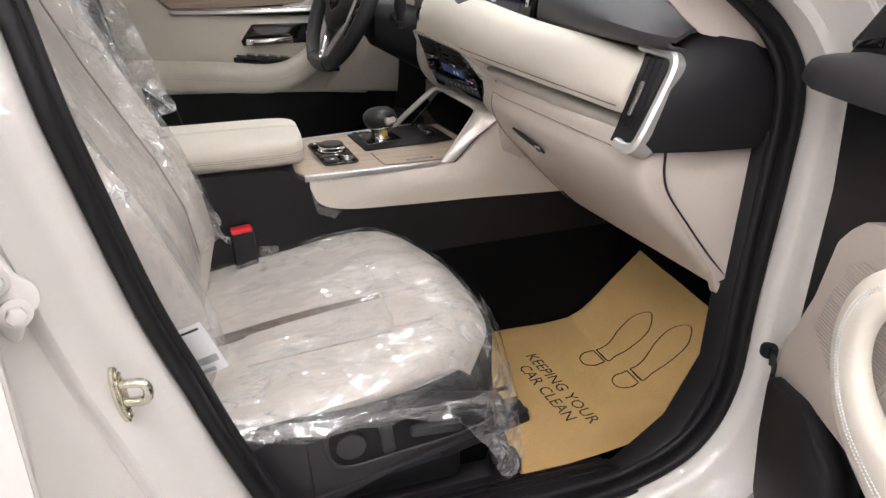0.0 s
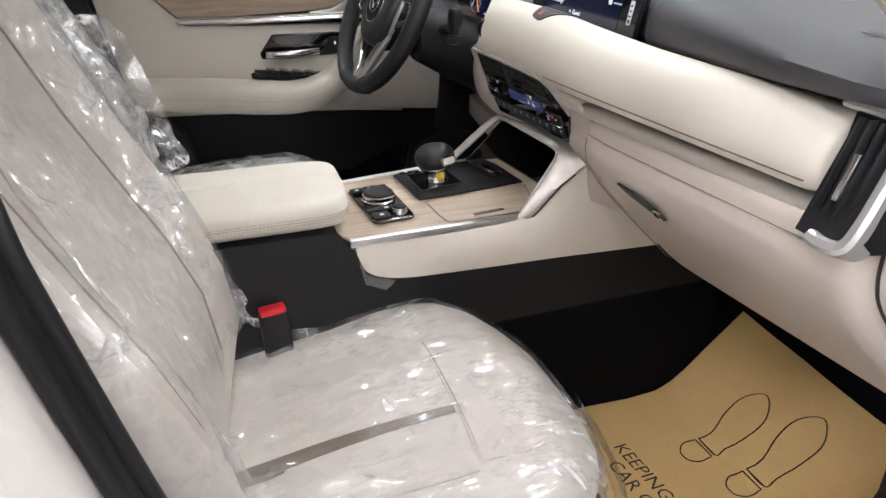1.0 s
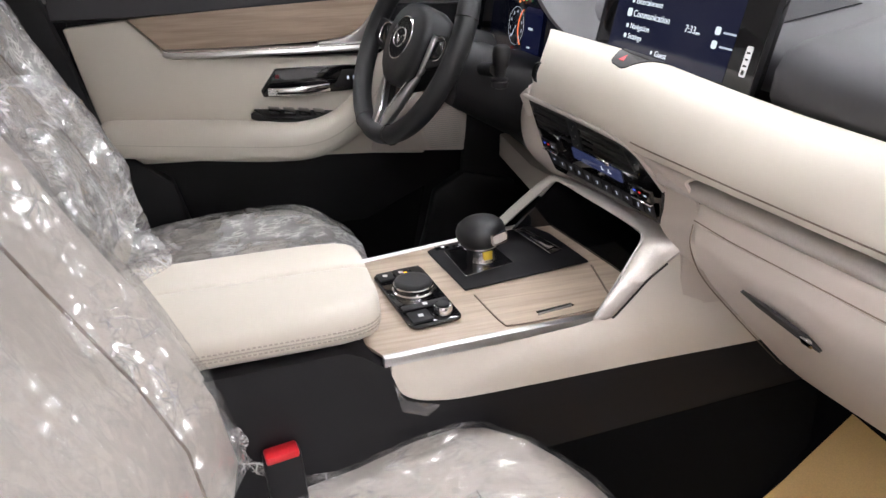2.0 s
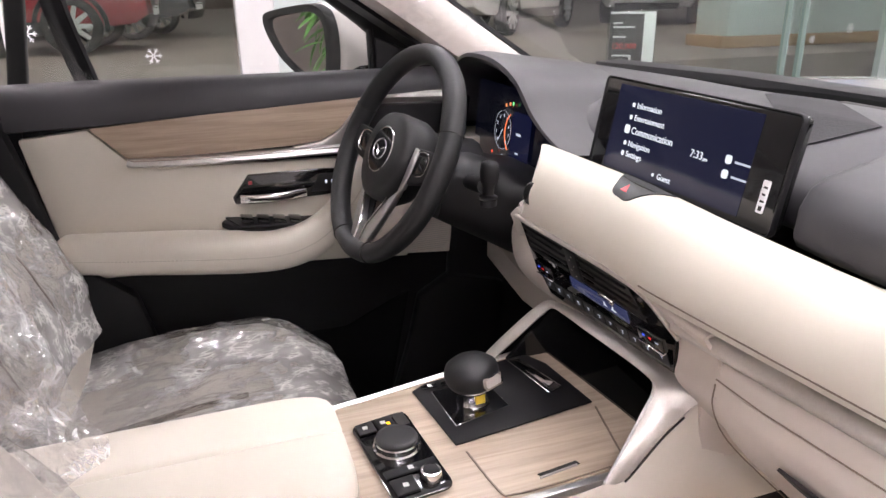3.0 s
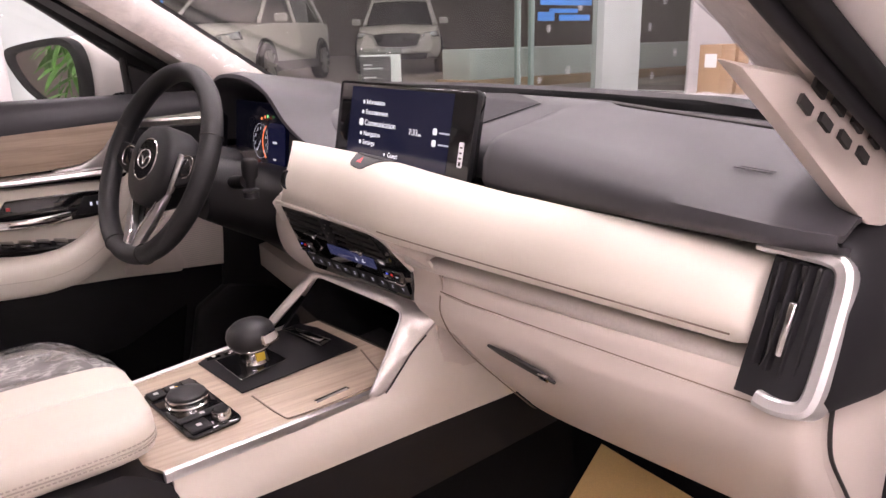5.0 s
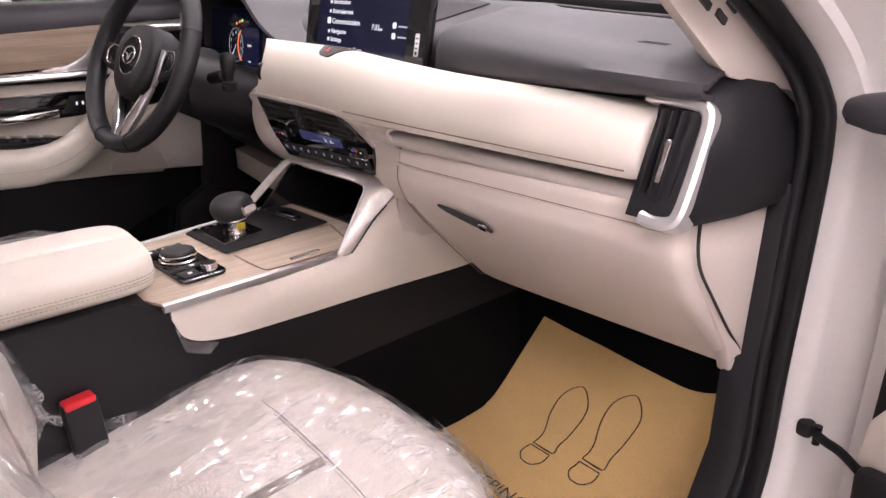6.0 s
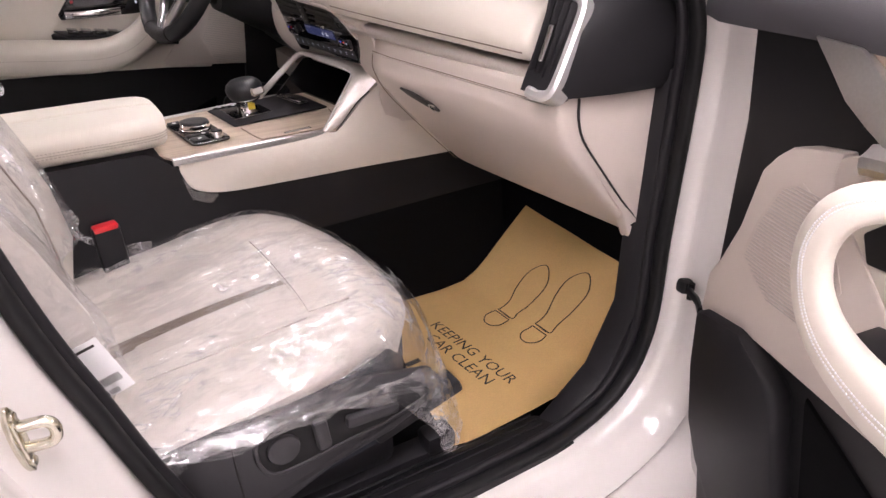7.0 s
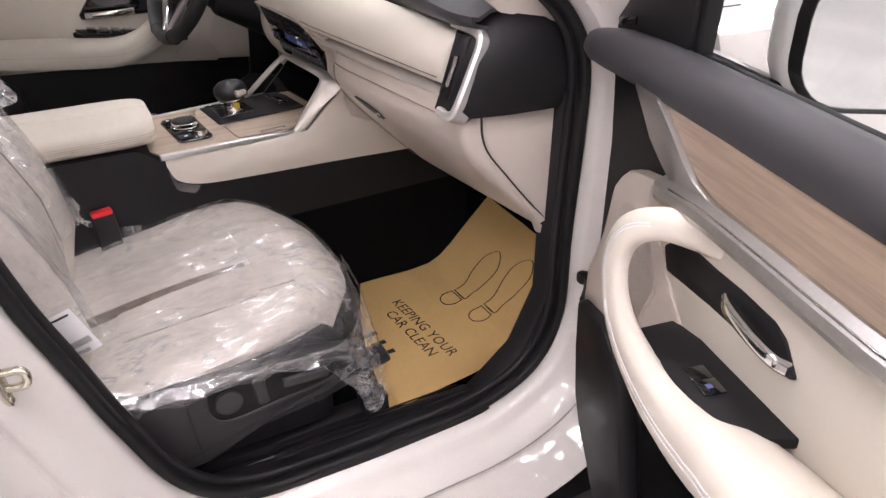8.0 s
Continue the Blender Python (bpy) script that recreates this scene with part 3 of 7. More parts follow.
# the leather pad, rounded at both ends
PADP = [tuple(p.xz) for p in curve([(0.61, 0, 1.07), (0.595, 0, 1.088), (0.568, 0, 1.094), (0.542, 0, 1.084), (0.525, 0, 1.060), (0.518, 0, 1.032), (0.522, 0, 1.010), (0.536, 0, 0.997), (0.60, 0, 0.994)], 4)]


def pad_point(x, z, y):
    """A point of the pad's section carried to its place along the dashboard."""
    dx, dz = pad_shift(y)
    g = table([(-0.6, 0.80), (-0.38, 0.81), (-0.28, 0.84), (-0.20, 0.89), (-0.12, 0.95), (-0.05, 0.99), (0.0, 1.0)], y)[0]
    return Vector((x + dx, y, 0.994 + (z + dz - 0.994) * g))


rings = []
for y in list(np.linspace(0.186, 0.10, 18)) + list(np.linspace(0.085, -0.57, 24)):
    ring = []
    for x, z in PADP:
        d = 0.120 + (x - 0.522) * 2.0 + 0.55 * (1.04 - z) - 0.010 * max(0, (z - 1.06) / 0.03)
        h = max(0.0, 0.014 - abs(y - d)) / 0.014
        ring.append(pad_point(x, z, min(y, d) - h * h * 0.0035))
    rings.append(ring)
for y, k in ((-0.585, 0.99), (-0.594, 0.95), (-0.598, 0.88)):
    rings.append([pad_point(0.60 + (x - 0.60) * k, 1.04 + (z - 1.04) * k, y) for x, z in PADP])
part("leather_pad", loft(rings, True), LEATHER, DASH, "soft cream leather pad along the dashboard", 60)


def along(x, z, y0, y1, n=24, ex=0.0):
    """A line along the dashboard, following the curve of the pad."""
    return [(x + pad_shift(y)[0] + ex, y, z + pad_shift(y)[1]) for y in np.linspace(y0, y1, n)]


part("pad_seam", tube([pad_point(0.5212, 1.0125, y) + Vector((-0.0004, 0, 0)) for y in np.linspace(-0.125, -0.585, 24)], 0.0010, 6), BROWN, DASH)
part("trim_strip", sweep(along(0.546, 0.980, -0.160, -0.598), [(-0.010, 0.010), (0.008, 0.0085), (0.0125, 0.004), (0.0125, -0.002), (0.008, -0.008), (-0.010, -0.009)]), SILVER, DASH, "satin silver trim strip under the pad", 50)
part("vent_bracket", sweep(curve([(0.5235, 0.146, 1.006), (0.530, 0.02, 1.007), (0.539, -0.09, 1.004), (0.549, -0.122, 0.994), (0.561, -0.141, 0.974), (0.571, -0.155, 0.957)], 5), oblong(0.006, 0.010, 0.0025, 2), (-1, 0, 0.2)), TRIMGREY, DASH, "grey-cream rim over the centre vents", 50)
cheek = [curve(line, 5) for line in (
    [(0.580, -0.114, 1.002), (0.546, -0.120, 0.999), (0.560, -0.139, 0.976), (0.570, -0.152, 0.958), (0.5755, -0.149, 0.932), (0.5785, -0.145, 0.906), (0.606, -0.150, 0.870)],
    [(0.585, -0.165, 1.000), (0.548, -0.165, 0.996), (0.556, -0.172, 0.978), (0.569, -0.180, 0.960), (0.576, -0.180, 0.938), (0.577, -0.180, 0.910), (0.602, -0.184, 0.872)],
    [(0.590, -0.215, 0.996), (0.552, -0.215, 0.992), (0.5545, -0.215, 0.980), (0.567, -0.215, 0.965), (0.572, -0.215, 0.945), (0.573, -0.215, 0.915), (0.599, -0.215, 0.873)])]
part("panel_cheek", thick(loft(cheek, False), 0.004), CREAM, DASH, "smooth cream cheek beside the centre panel", 70)


# lower cream panel with the glove box
def low_shift(y):
    return table([(-0.70, 0.052, 0.0), (-0.26, 0.010, 0.0), (-0.20, 0.013, 0.0), (-0.165, 0.024, 0.0), (0.2, 0.024, 0.0)], y)


LOWP = [tuple(p.xz) for p in curve([(0.62, 0, 0.972), (0.568, 0, 0.966), (0.560, 0, 0.945), (0.561, 0, 0.915), (0.586, 0, 0.874), (0.650, 0, 0.806), (0.718, 0, 0.738), (0.738, 0, 0.724), (0.760, 0, 0.730), (0.80, 0, 0.78)], 4)]
part("lower_panel", thick(loft(skin(LOWP, np.linspace(-0.213, -0.638, 16), low_shift), False), 0.006), CREAM, DASH, "cream grained plastic lower dashboard", 60)
GB = [tuple(p.xz) for p in curve([(0.5565, 0, 0.942), (0.5575, 0, 0.915), (0.5825, 0, 0.871), (0.6465, 0, 0.803), (0.712, 0, 0.737), (0.724, 0, 0.727)], 5)]
lid_rings = skin(GB, list(np.linspace(-0.222, -0.636, 14)), low_shift)
for y, sink in ((-0.645, 0.002), (-0.6515, 0.007), (-0.6555, 0.016), (-0.6565, 0.030)):
    lid_rings.append([(x + low_shift(-0.636)[0] + sink * 0.8, y, z + sink * 0.55) for x, z in GB])
lid = part("glove_box_lid", thick(loft(lid_rings, False), 0.005), CREAM, DASH, "cream glove box lid", 60)
# seam of the lid
for pts in ([(x + low_shift(-0.219)[0] - .0035, -0.219, z - .001) for x, z in GB], [(GB[0][0] + low_shift(y)[0] - .003, y, GB[0][1] + .004) for y in np.linspace(-0.219, -0.64, 8)]):
    part("lid_gap", sweep(pts, oblong(0.0014, 0.0014, 0.0005, 2), (0, 0.3, 1)), BROWN, lid)
# recessed handle
m = facing((0.5830, -0.345, 0.8895), (0.09, -1, -0.05), (-0.55, 0, 0.83))
part("handle_recess", moved(slab(rounded([(-0.050, 0.0105, -0.001), (-0.010, 0.0115, -0.001), (0.036, 0.004, -0.001), (0.050, -0.010, -0.001), (0.018, -0.009, -0.001), (-0.028, 0.000, -0.001)], 0.006), (0, 0, 0.0035), 0.0008), m), INK, lid, "dark slot of the glove box handle")
part("handle_button", moved(box(0.028, 0.041, -0.0075, 0.0035, 0.001, 0.0055, 0.002), m), CHROME, lid, "small chrome handle")

# end cover beside the doorway
part("end_cover", slab([(0.622, -0.657, 0.956), (0.778, -0.670, 0.953), (0.773, -0.669, 0.730), (0.752, -0.657, 0.726), (0.735, -0.657, 0.768), (0.690, -0.657, 0.824), (0.642, -0.657, 0.887), (0.626, -0.657, 0.92)], (0, 0.02, 0), 0.003), CREAM, DASH, "cream triangular end cover of the dashboard")
part("cover_gap", sweep(curve([(0.630, -0.661, 0.953), (0.632, -0.661, 0.925), (0.643, -0.661, 0.896), (0.675, -0.662, 0.854), (0.716, -0.663, 0.803), (0.747, -0.664, 0.768), (0.754, -0.664, 0.757), (0.746, -0.663, 0.752)], 5), oblong(0.0022, 0.004, 0.0009, 2), (0, 1, 0)), INK, DASH)

# dark end block above the cover
rings = []
for x, y0, y1, z0, z1 in ((0.618, -0.60, -0.667, 0.958, 1.082), (0.635, -0.60, -0.674, 0.957, 1.094), (0.68, -0.60, -0.684, 0.956, 1.104), (0.73, -0.60, -0.686, 0.955, 1.100), (0.79, -0.60, -0.686, 0.955, 1.07)):
    rings.append([(x + max(0.0, 1 - (x - 0.618) / 0.09) * (0.016 + 0.42 * (z - 1.075)), y, z) for y, z in ((y0, z0), (y1 + .006, z0), (y1, z0 + 0.012), (y1 + 0.003, lerp(z0, z1, 0.6)), (y1 + 0.016, z1 - 0.016), (y1 + 0.04, z1), (y0, z1))])
part("end_block", loft(rings), DARK, DASH, "charcoal plastic block at the dashboard's end", 50)

# end vent with silver frame
VENT = part("end_vent", slab([(0.594, -0.612, 0.980), (0.620, -0.604, 1.070), (0.630, -0.648, 1.062), (0.596, -0.652, 0.972)], (0.03, 0.0, 0.0), 0.002), GLOSS, DASH, "gloss black upright air vent")
upath = [(0.624, -0.588, 1.075), (0.627, -0.620, 1.074), (0.6295, -0.643, 1.0715), (0.6305, -0.652, 1.067), (0.628, -0.656, 1.056), (0.617, -0.658, 1.032), (0.600, -0.660, 0.997), (0.588, -0.660, 0.973), (0.5835, -0.656, 0.9640), (0.581, -0.646, 0.9610), (0.580, -0.634, 0.9605), (0.580, -0.622, 0.9625)]
part("vent_frame", sweep(curve(upath, 4), [(-0.008, -0.022), (-0.008, 0.001), (-0.004, 0.0045), (0.003, 0.0045), (0.0055, 0.002), (0.0055, -0.022)], (-1, 0.05, 0.4)), BRIGHT, VENT, "satin silver vent frame", 40)
for k in range(4):
    yy = -0.610 - 0.0105 * k
    part("vent_slat", slab([(0.5875 + .0018 * k, yy, 0.984 - 0.003 * k), (0.600 + .0018 * k, yy - 0.001, 1.020), (0.616 + .0018 * k, yy - .001, 1.066), (0.632 + .0018 * k, yy - 0.006, 1.066), (0.610, yy - 0.006, 0.984 - 0.003 * k)], (0.0, -0.002, 0), 0.0006), DARK, VENT)
part("vent_tab", slab([(0.587, -0.629, 0.998), (0.602, -0.629, 1.040), (0.609, -0.629, 1.040), (0.595, -0.629, 0.998)], (0, -0.006, 0), 0.0015), CHROME, VENT, "chrome vent tab")

# charcoal top: from its rear edge to the windscreen
TOP_ROWS = [(-0.70, 0.640, 1.083, 1.100, 1.108), (-0.62, 0.602, 1.086, 1.108, 1.118), (-0.4, 0.630, 1.074, 1.120, 1.132), (-0.24, 0.650, 1.066, 1.128, 1.140), (-0.19, 0.656, 1.066, 1.128, 1.144),
            (-0.172, 0.690, 1.066, 1.118, 1.148), (0.0, 0.70, 1.066, 1.118, 1.150), (0.165, 0.692, 1.068, 1.110, 1.146), (0.22, 0.685, 1.075, 1.112, 1.148), (0.28, 0.675, 1.082, 1.128, 1.152), (0.68, 0.69, 1.09, 1.14, 1.152)]


def top_ring(y):
    x, z0, z1, zt = table(TOP_ROWS, y)
    front = 1.00 - 0.11 * (y / 0.7) ** 2
    p = [(x + 0.03, z0 - 0.012), (x + 0.006, z0 - 0.006), (x, z0 + 0.004), (x + 0.002, lerp(z0, z1, 0.5)), (x + 0.012, z1 - 0.012), (x + 0.032, z1 - 0.002), (x + 0.07, z1 + 0.3 * (zt - z1)), (x + 0.14, zt), (lerp(x + .14, front, .5), zt + 0.003), (front, 1.138)]
    return [Vector((a, y, b)) for a, b in p]


ys = sorted(set([round(v, 3) for v in np.linspace(-0.652, 0.66, 60)] + [-0.195, -0.185, -0.178, -0.172, 0.16, 0.168, 0.178, 0.19]))
part("top_pad", thick(loft([top_ring(y) for y in ys], False), 0.006), PAD, DASH, "soft charcoal grained dashboard top", 50)


def top_at(x, y, lift=0.0022):
    ring = top_ring(y)[5:]
    return Vector((x, y, float(np.interp(x, [p.x for p in ring], [p.z for p in ring])) + lift))


def laid(outline, n=8):
    """A thin patch that follows the dashboard top, between two lines of (x, y)."""
    a, b = outline
    return thick(grid(lambda u, v: top_at(lerp(lerp(a[0][0], a[1][0], u), lerp(b[0][0], b[1][0], u), v), lerp(lerp(a[0][1], a[1][1], u), lerp(b[0][1], b[1][1], u), v)), n, n), 0.0012)


part("speaker_grille", laid((((0.745, -0.075), (0.90, 0.13)), ((0.835, -0.118), (0.955, 0.085))), 26), GRILLE, DASH, "dark perforated speaker grille", 60)
part("demister_slot", sweep([top_at(x, y, 0.0005) for x, y in ((0.90, -0.45), (0.925, -0.3), (0.945, -0.15), (0.955, 0.05))], oblong(0.020, 0.004, 0.0015, 2)), INK, DASH)
for k in range(2):
    part("airbag_mark", sweep([top_at(0.700 + .006 * k, y, 0.0024) for y in (-0.515 - .003 * k, -0.553)], oblong(0.0022, 0.0006, 0.0002, 1)), GRILLE, DASH)

# hazard switch let into the pad's rear edge
PZ = sorted([(x, z) for x, z in PADP if z > 1.05])


def hazard_point(u, v, lift=0.0016):
    x = lerp(0.5440 - 0.004 * u + 0.009 * abs(2 * u - 1) ** 5, 0.592 - 0.007 * u, v)
    y = lerp(lerp(-0.028, -0.070, u), lerp(0.006, -0.090, u), v)
    return pad_point(x, float(np.interp(x, [p[0] for p in PZ], [p[1] for p in PZ])), y) + Vector((-0.4, 0, 0.9)) * lift


hz = part("hazard_switch", grid(lambda u, v: hazard_point(min(1, max(0, u * 1.1 - 0.05)), min(1, max(0, v * 1.08 - 0.08)), 0.0016 if 0.04 < u < 0.96 and v > 0.06 else -0.004), 22, 14), SHIELD, DASH, "charcoal hazard light switch let into the pad", 60)
part("hazard_gap", sweep(curve([hazard_point(u, 0.55, 0.002) for u in (0.03, 0.3, 0.6, 0.97)], 4), oblong(0.0012, 0.001, 0.0004, 1)), INK, hz)
part("hazard_mark", slab([hazard_point(a, b, 0.0022) for a, b in ((0.40, 0.14), (0.62, 0.16), (0.46, 0.40))], (0, 0, 0.0006)), RED, hz, "red warning triangle")

# centre vents and climate panel
CP = part("centre_panel", slab([(0.527, 0.150, 1.006), (0.538, -0.095, 1.003), (0.548, -0.118, 0.993), (0.560, -0.138, 0.974), (0.5695, -0.1515, 0.960), (0.5765, -0.1440, 0.909), (0.566, 0.118, 0.896), (0.548, 0.140, 0.94)], (0.03, 0, 0.004), 0.002), GLOSS, DASH, "piano black centre panel with air vents and climate keys")


def on_panel(a, b, up=0.0):
    """a: 0 at its left end to 1; b: 0 at the foot to 1 at the top."""
    lo = Vector((0.566, 0.122, 0.898)).lerp(Vector((0.577, -0.145, 0.910)), a)
    hi = Vector((0.528, 0.146, 1.003)).lerp(Vector((0.543, -0.145, 1.000)), a)
    return lo.lerp(hi, b) + Vector((-0.93, -0.05, -0.36)) * up


def panel_pose(a, b, up=0.0):
    return facing(on_panel(a, b, up), on_panel(1, b) - on_panel(0, b), on_panel(a, 1) - on_panel(a, 0))


for c, w in ((0.20, 0.100), (0.70, 0.116)):
    part("vent_mouth", moved(slab([(-w / 2 - 0.002, -0.0215, 0), (w / 2 + 0.002, -0.0215, 0), (w / 2 - (0.024 if c > 0.5 else -0.002), 0.0215, 0), (-w / 2 - 0.002, 0.0215, 0)], (0, 0, 0.0012)), panel_pose(c, 0.80, 0.0)), INK, CP)
    for k in range(4):
        part("vent_slat", moved(box(-w / 2, w / 2 - (0.007 * k if c > 0.5 else 0.0), -0.0010, 0.0010, -0.006, 0.0035, 0.0005), panel_pose(c, 0.64 + 0.098 * k, 0.001)), DARK, CP)
    part("vent_tab", moved(joined(box(-0.014, 0.014, -0.0022, 0.0022, 0.0, 0.0075, 0.0012), box(0.010, 0.016, -0.003, 0.003, 0.0, 0.009, 0.0014)), panel_pose(c + (0.03 if c < 0.5 else -0.02), 0.66, 0.002)), CHROME, CP, "chrome vent tab")
divider = part("vent_divider", moved(box(-0.013, 0.013, -0.021, 0.021, 0, 0.004, 0.0012), panel_pose(0.445, 0.80, 0.001)), DARK, CP)
for k in range(5):
    part("divider_dot", moved(plate(0.0016, 0.0016, Matrix.Translation((0.0035 * (-1) ** k, 0.014 - 0.007 * k, 0.0042)), 0.0003), panel_pose(0.445, 0.80, 0.001)), TRIMGREY, divider)
part("climate_display", moved(box(-0.060, 0.060, -0.0085, 0.0085, 0, 0.002, 0.0008), panel_pose(0.56, 0.475, 0.001)), glow("dim_blue_display", (0.10, 0.12, 0.30), 0.28), CP, "dim blue climate display")
ICON = glow("white_icon", (0.75, 0.80, 0.95), 0.7)
BLUEI, REDI = glow("blue_icon", (0.08, 0.15, 1.0), 1.1), glow("red_icon", (1.0, 0.05, 0.05), 0.8)
for a in (0.10, 0.93):
    part("temperature_lever", moved(box(-0.022, 0.022, -0.009, 0.009, 0, 0.006, 0.002), panel_pose(a, 0.42, 0.001)), GLOSS, CP)
    part("lever_edge", moved(box(-0.021, 0.021, -0.0108, -0.0088, 0.003, 0.008, 0.0008), panel_pose(a, 0.42, 0.001)), CHROME, CP)
    part("cold_mark", moved(plate(0.004, 0.0022, Matrix.Translation((-0.010, 0.002, 0.0072)), 0.0003), panel_pose(a, 0.42)), BLUEI, CP)
    part("warm_mark", moved(plate(0.004, 0.0022, Matrix.Translation((0.001, 0.002, 0.0072)), 0.0003), panel_pose(a, 0.42)), REDI, CP)
    part("auto_mark", moved(plate(0.005, 0.0016, Matrix.Translation((0.012, 0.001, 0.0072)), 0.0003), panel_pose(a, 0.42)), ICON, CP)
for k in range(11):
    a = 0.07 + 0.088 * k
    key = part("climate_key", moved(box(-0.0112, 0.0112, -0.0085, 0.0085, 0, 0.0010), panel_pose(a, 0.17, 0.001)), DARK, CP)
    bars = [(0.0046, 0.0010, 0, 0.0018), (0.0010, 0.0042, 0.0008 * (k % 3 - 1), 0), (0.0032, 0.0010, 0, -0.0018)][: 2 + k % 2]
    part("key_mark", moved(joined(*[plate(w, h, Matrix.Translation((x, y, 0.0011)), 0.0002) for w, h, x, y in bars]), panel_pose(a, 0.17, 0.001)), ICON, key)
for a, w in ((0.62, 0.006), (0.68, 0.009)):
    part("display_mark", moved(joined(plate(w, 0.0014, Matrix.Translation((0, -0.002, 0.0022)), 0.0003), plate(0.002, 0.006, Matrix.Translation((-.001, 0, 0.0022)), 0.0003)), panel_pose(a, 0.475, 0.001)), ICON, CP)
# cream surround left of and below the panel
sr = [curve(line, 5) for line in (
    [(0.552, 0.150, 1.002), (0.556, 0.150, 0.962), (0.566, 0.138, 0.925), (0.578, 0.118, 0.897), (0.584, 0.0, 0.899), (0.590, -0.150, 0.905)],
    [(0.542, 0.166, 1.000), (0.545, 0.166, 0.955), (0.558, 0.158, 0.912), (0.578, 0.130, 0.884), (0.588, 0.0, 0.886), (0.598, -0.155, 0.890)],
    [(0.548, 0.192, 1.010), (0.540, 0.198, 0.960), (0.552, 0.192, 0.908), (0.586, 0.150, 0.872), (0.598, 0.0, 0.872), (0.608, -0.160, 0.872)],
    [(0.590, 0.214, 1.020), (0.575, 0.220, 0.955), (0.582, 0.216, 0.895), (0.615, 0.175, 0.858), (0.630, 0.0, 0.860), (0.640, -0.160, 0.862)],
    [(0.66, 0.216, 1.02), (0.66, 0.222, 0.95), (0.66, 0.218, 0.87), (0.68, 0.178, 0.845), (0.69, 0.0, 0.855), (0.69, -0.160, 0.858)])]
part("centre_surround", thick(loft(sr, False), 0.004), CREAM, DASH, "cream curved surround of the centre panel", 70)
for k in range(2):
    part("vent_bracket", slab([(0.534 + .012 * k, 0.170 - .010 * k, 1.012 - .006 * k), (0.527 + .012 * k, 0.178 - .010 * k, 1.000 - .004 * k), (0.538 + .012 * k, 0.170 - .010 * k, 0.968), (0.546 + .012 * k, 0.160 - .010 * k, 0.973), (0.541 + .012 * k, 0.164 - .010 * k, 0.992)], (0.014, 0.003, 0.0), 0.0018), TRIMGREY if k else SILVER, DASH, "grey bracket at the vent's end")
# start button at the pad's end
sb = facing((0.5255, 0.1080, 1.0470), (-0.33, 0.94, 0), (0.25, 0.10, 0.96))
part("start_button", moved(slab([(x, y, 0) for x, y in disc(0.0150, 20)], (0, 0, 0.006), 0.0015), sb), GLOSS, DASH, "round black start button in a chrome ring")
part("button_ring", moved(tube([(0.0165 * math.cos(a), 0.0165 * math.sin(a), 0.004) for a in np.linspace(0, 2 * math.pi, 24, endpoint=False)], 0.0015, 8, True), sb), CHROME, DASH)

# driver's side: hood, cluster housing, knee panel
hood_path = curve([(0.615, 0.175, 1.075), (0.610, 0.225, 1.092), (0.604, 0.268, 1.118), (0.600, 0.315, 1.158), (0.600, 0.38, 1.180), (0.600, 0.46, 1.188), (0.602, 0.55, 1.183), (0.608, 0.615, 1.155), (0.615, 0.645, 1.10), (0.62, 0.65, 1.05)], 6)
rings = []
for p in hood_path:
    o = (p - Vector((0.60, 0.44, 1.03)))
    o.x = 0
    o.normalize()
    rings.append([p + Vector((0.09, 0, 0)) - o * 0.022, p - o * 0.010, p + Vector((-0.006, 0, 0)) - o * 0.003, p + Vector((-0.004, 0, 0)) + o * 0.004, p + Vector((0.02, 0, 0)) + o * 0.007, p + Vector((0.19, 0, -0.012)) - o * 0.006, p + Vector((0.19, 0, -0.012)) - o * 0.022])
part("cluster_hood", loft(rings), PAD, DASH, "curved charcoal hood over the instruments", 45)
part("hood_cowl", box(0.665, 0.80, 0.275, 0.66, 0.96, 1.12, 0.01), DARK, DASH)
CL = thing("instrument_display", (0.63, 0.44, 0.98), "dark lit instrument display with a round dial", "instrument display")
part("display_panel", slab([(0.634, 0.285, 0.985), (0.634, 0.60, 0.985), (0.650, 0.60, 1.135), (0.650, 0.285, 1.135)], (0.01, 0, -0.001), 0.003), glow("cluster_black", (0.006, 0.007, 0.022), 0.15), CL)
cm = facing((0.6375, 0.458, 1.062), (0, -1, 0), (0.1, 0, 1))
part("dial_ring", moved(tube([(0.034 * math.cos(a), 0.034 * math.sin(a), 0.001) for a in np.linspace(0, 2 * math.pi, 40, endpoint=False)], 0.0003, 6, True), cm), ICON, CL, "thin white dial ring")
for k in range(9):
    a = radians(225 - 34 * k)
    lettering(str(k), 0.0085, cm @ pose(0.026 * math.cos(a), 0.026 * math.sin(a) - 0.0035, 0.001), ICON, CL, "CENTER", "dial_number")
part("dial_needle", moved(plate(0.0016, 0.026, pose(-0.006, -0.009, 0.0016, 0, 0, -38), 0.0004), cm), ICON, CL)
part("red_arc", moved(tube([(0.055 + 0.045 * math.cos(a), 0.040 * math.sin(a), 0.001) for a in np.linspace(radians(130), radians(230), 14)], 0.0009, 6), cm), glow("red_arc_light", (1.0, 0.22, 0.08), 1.2), CL, "glowing red arc")
for w, h, x, y in ((0.018, 0.004, 0.066, 0.002), (0.012, 0.003, 0.066, -0.030), (0.008, 0.004, 0.008, -0.044), (0.013, 0.004, 0.030, -0.046)):
    part("text_bar", moved(plate(w, h, Matrix.Translation((x, y, 0.001)), 0.0003), cm), ICON, CL)
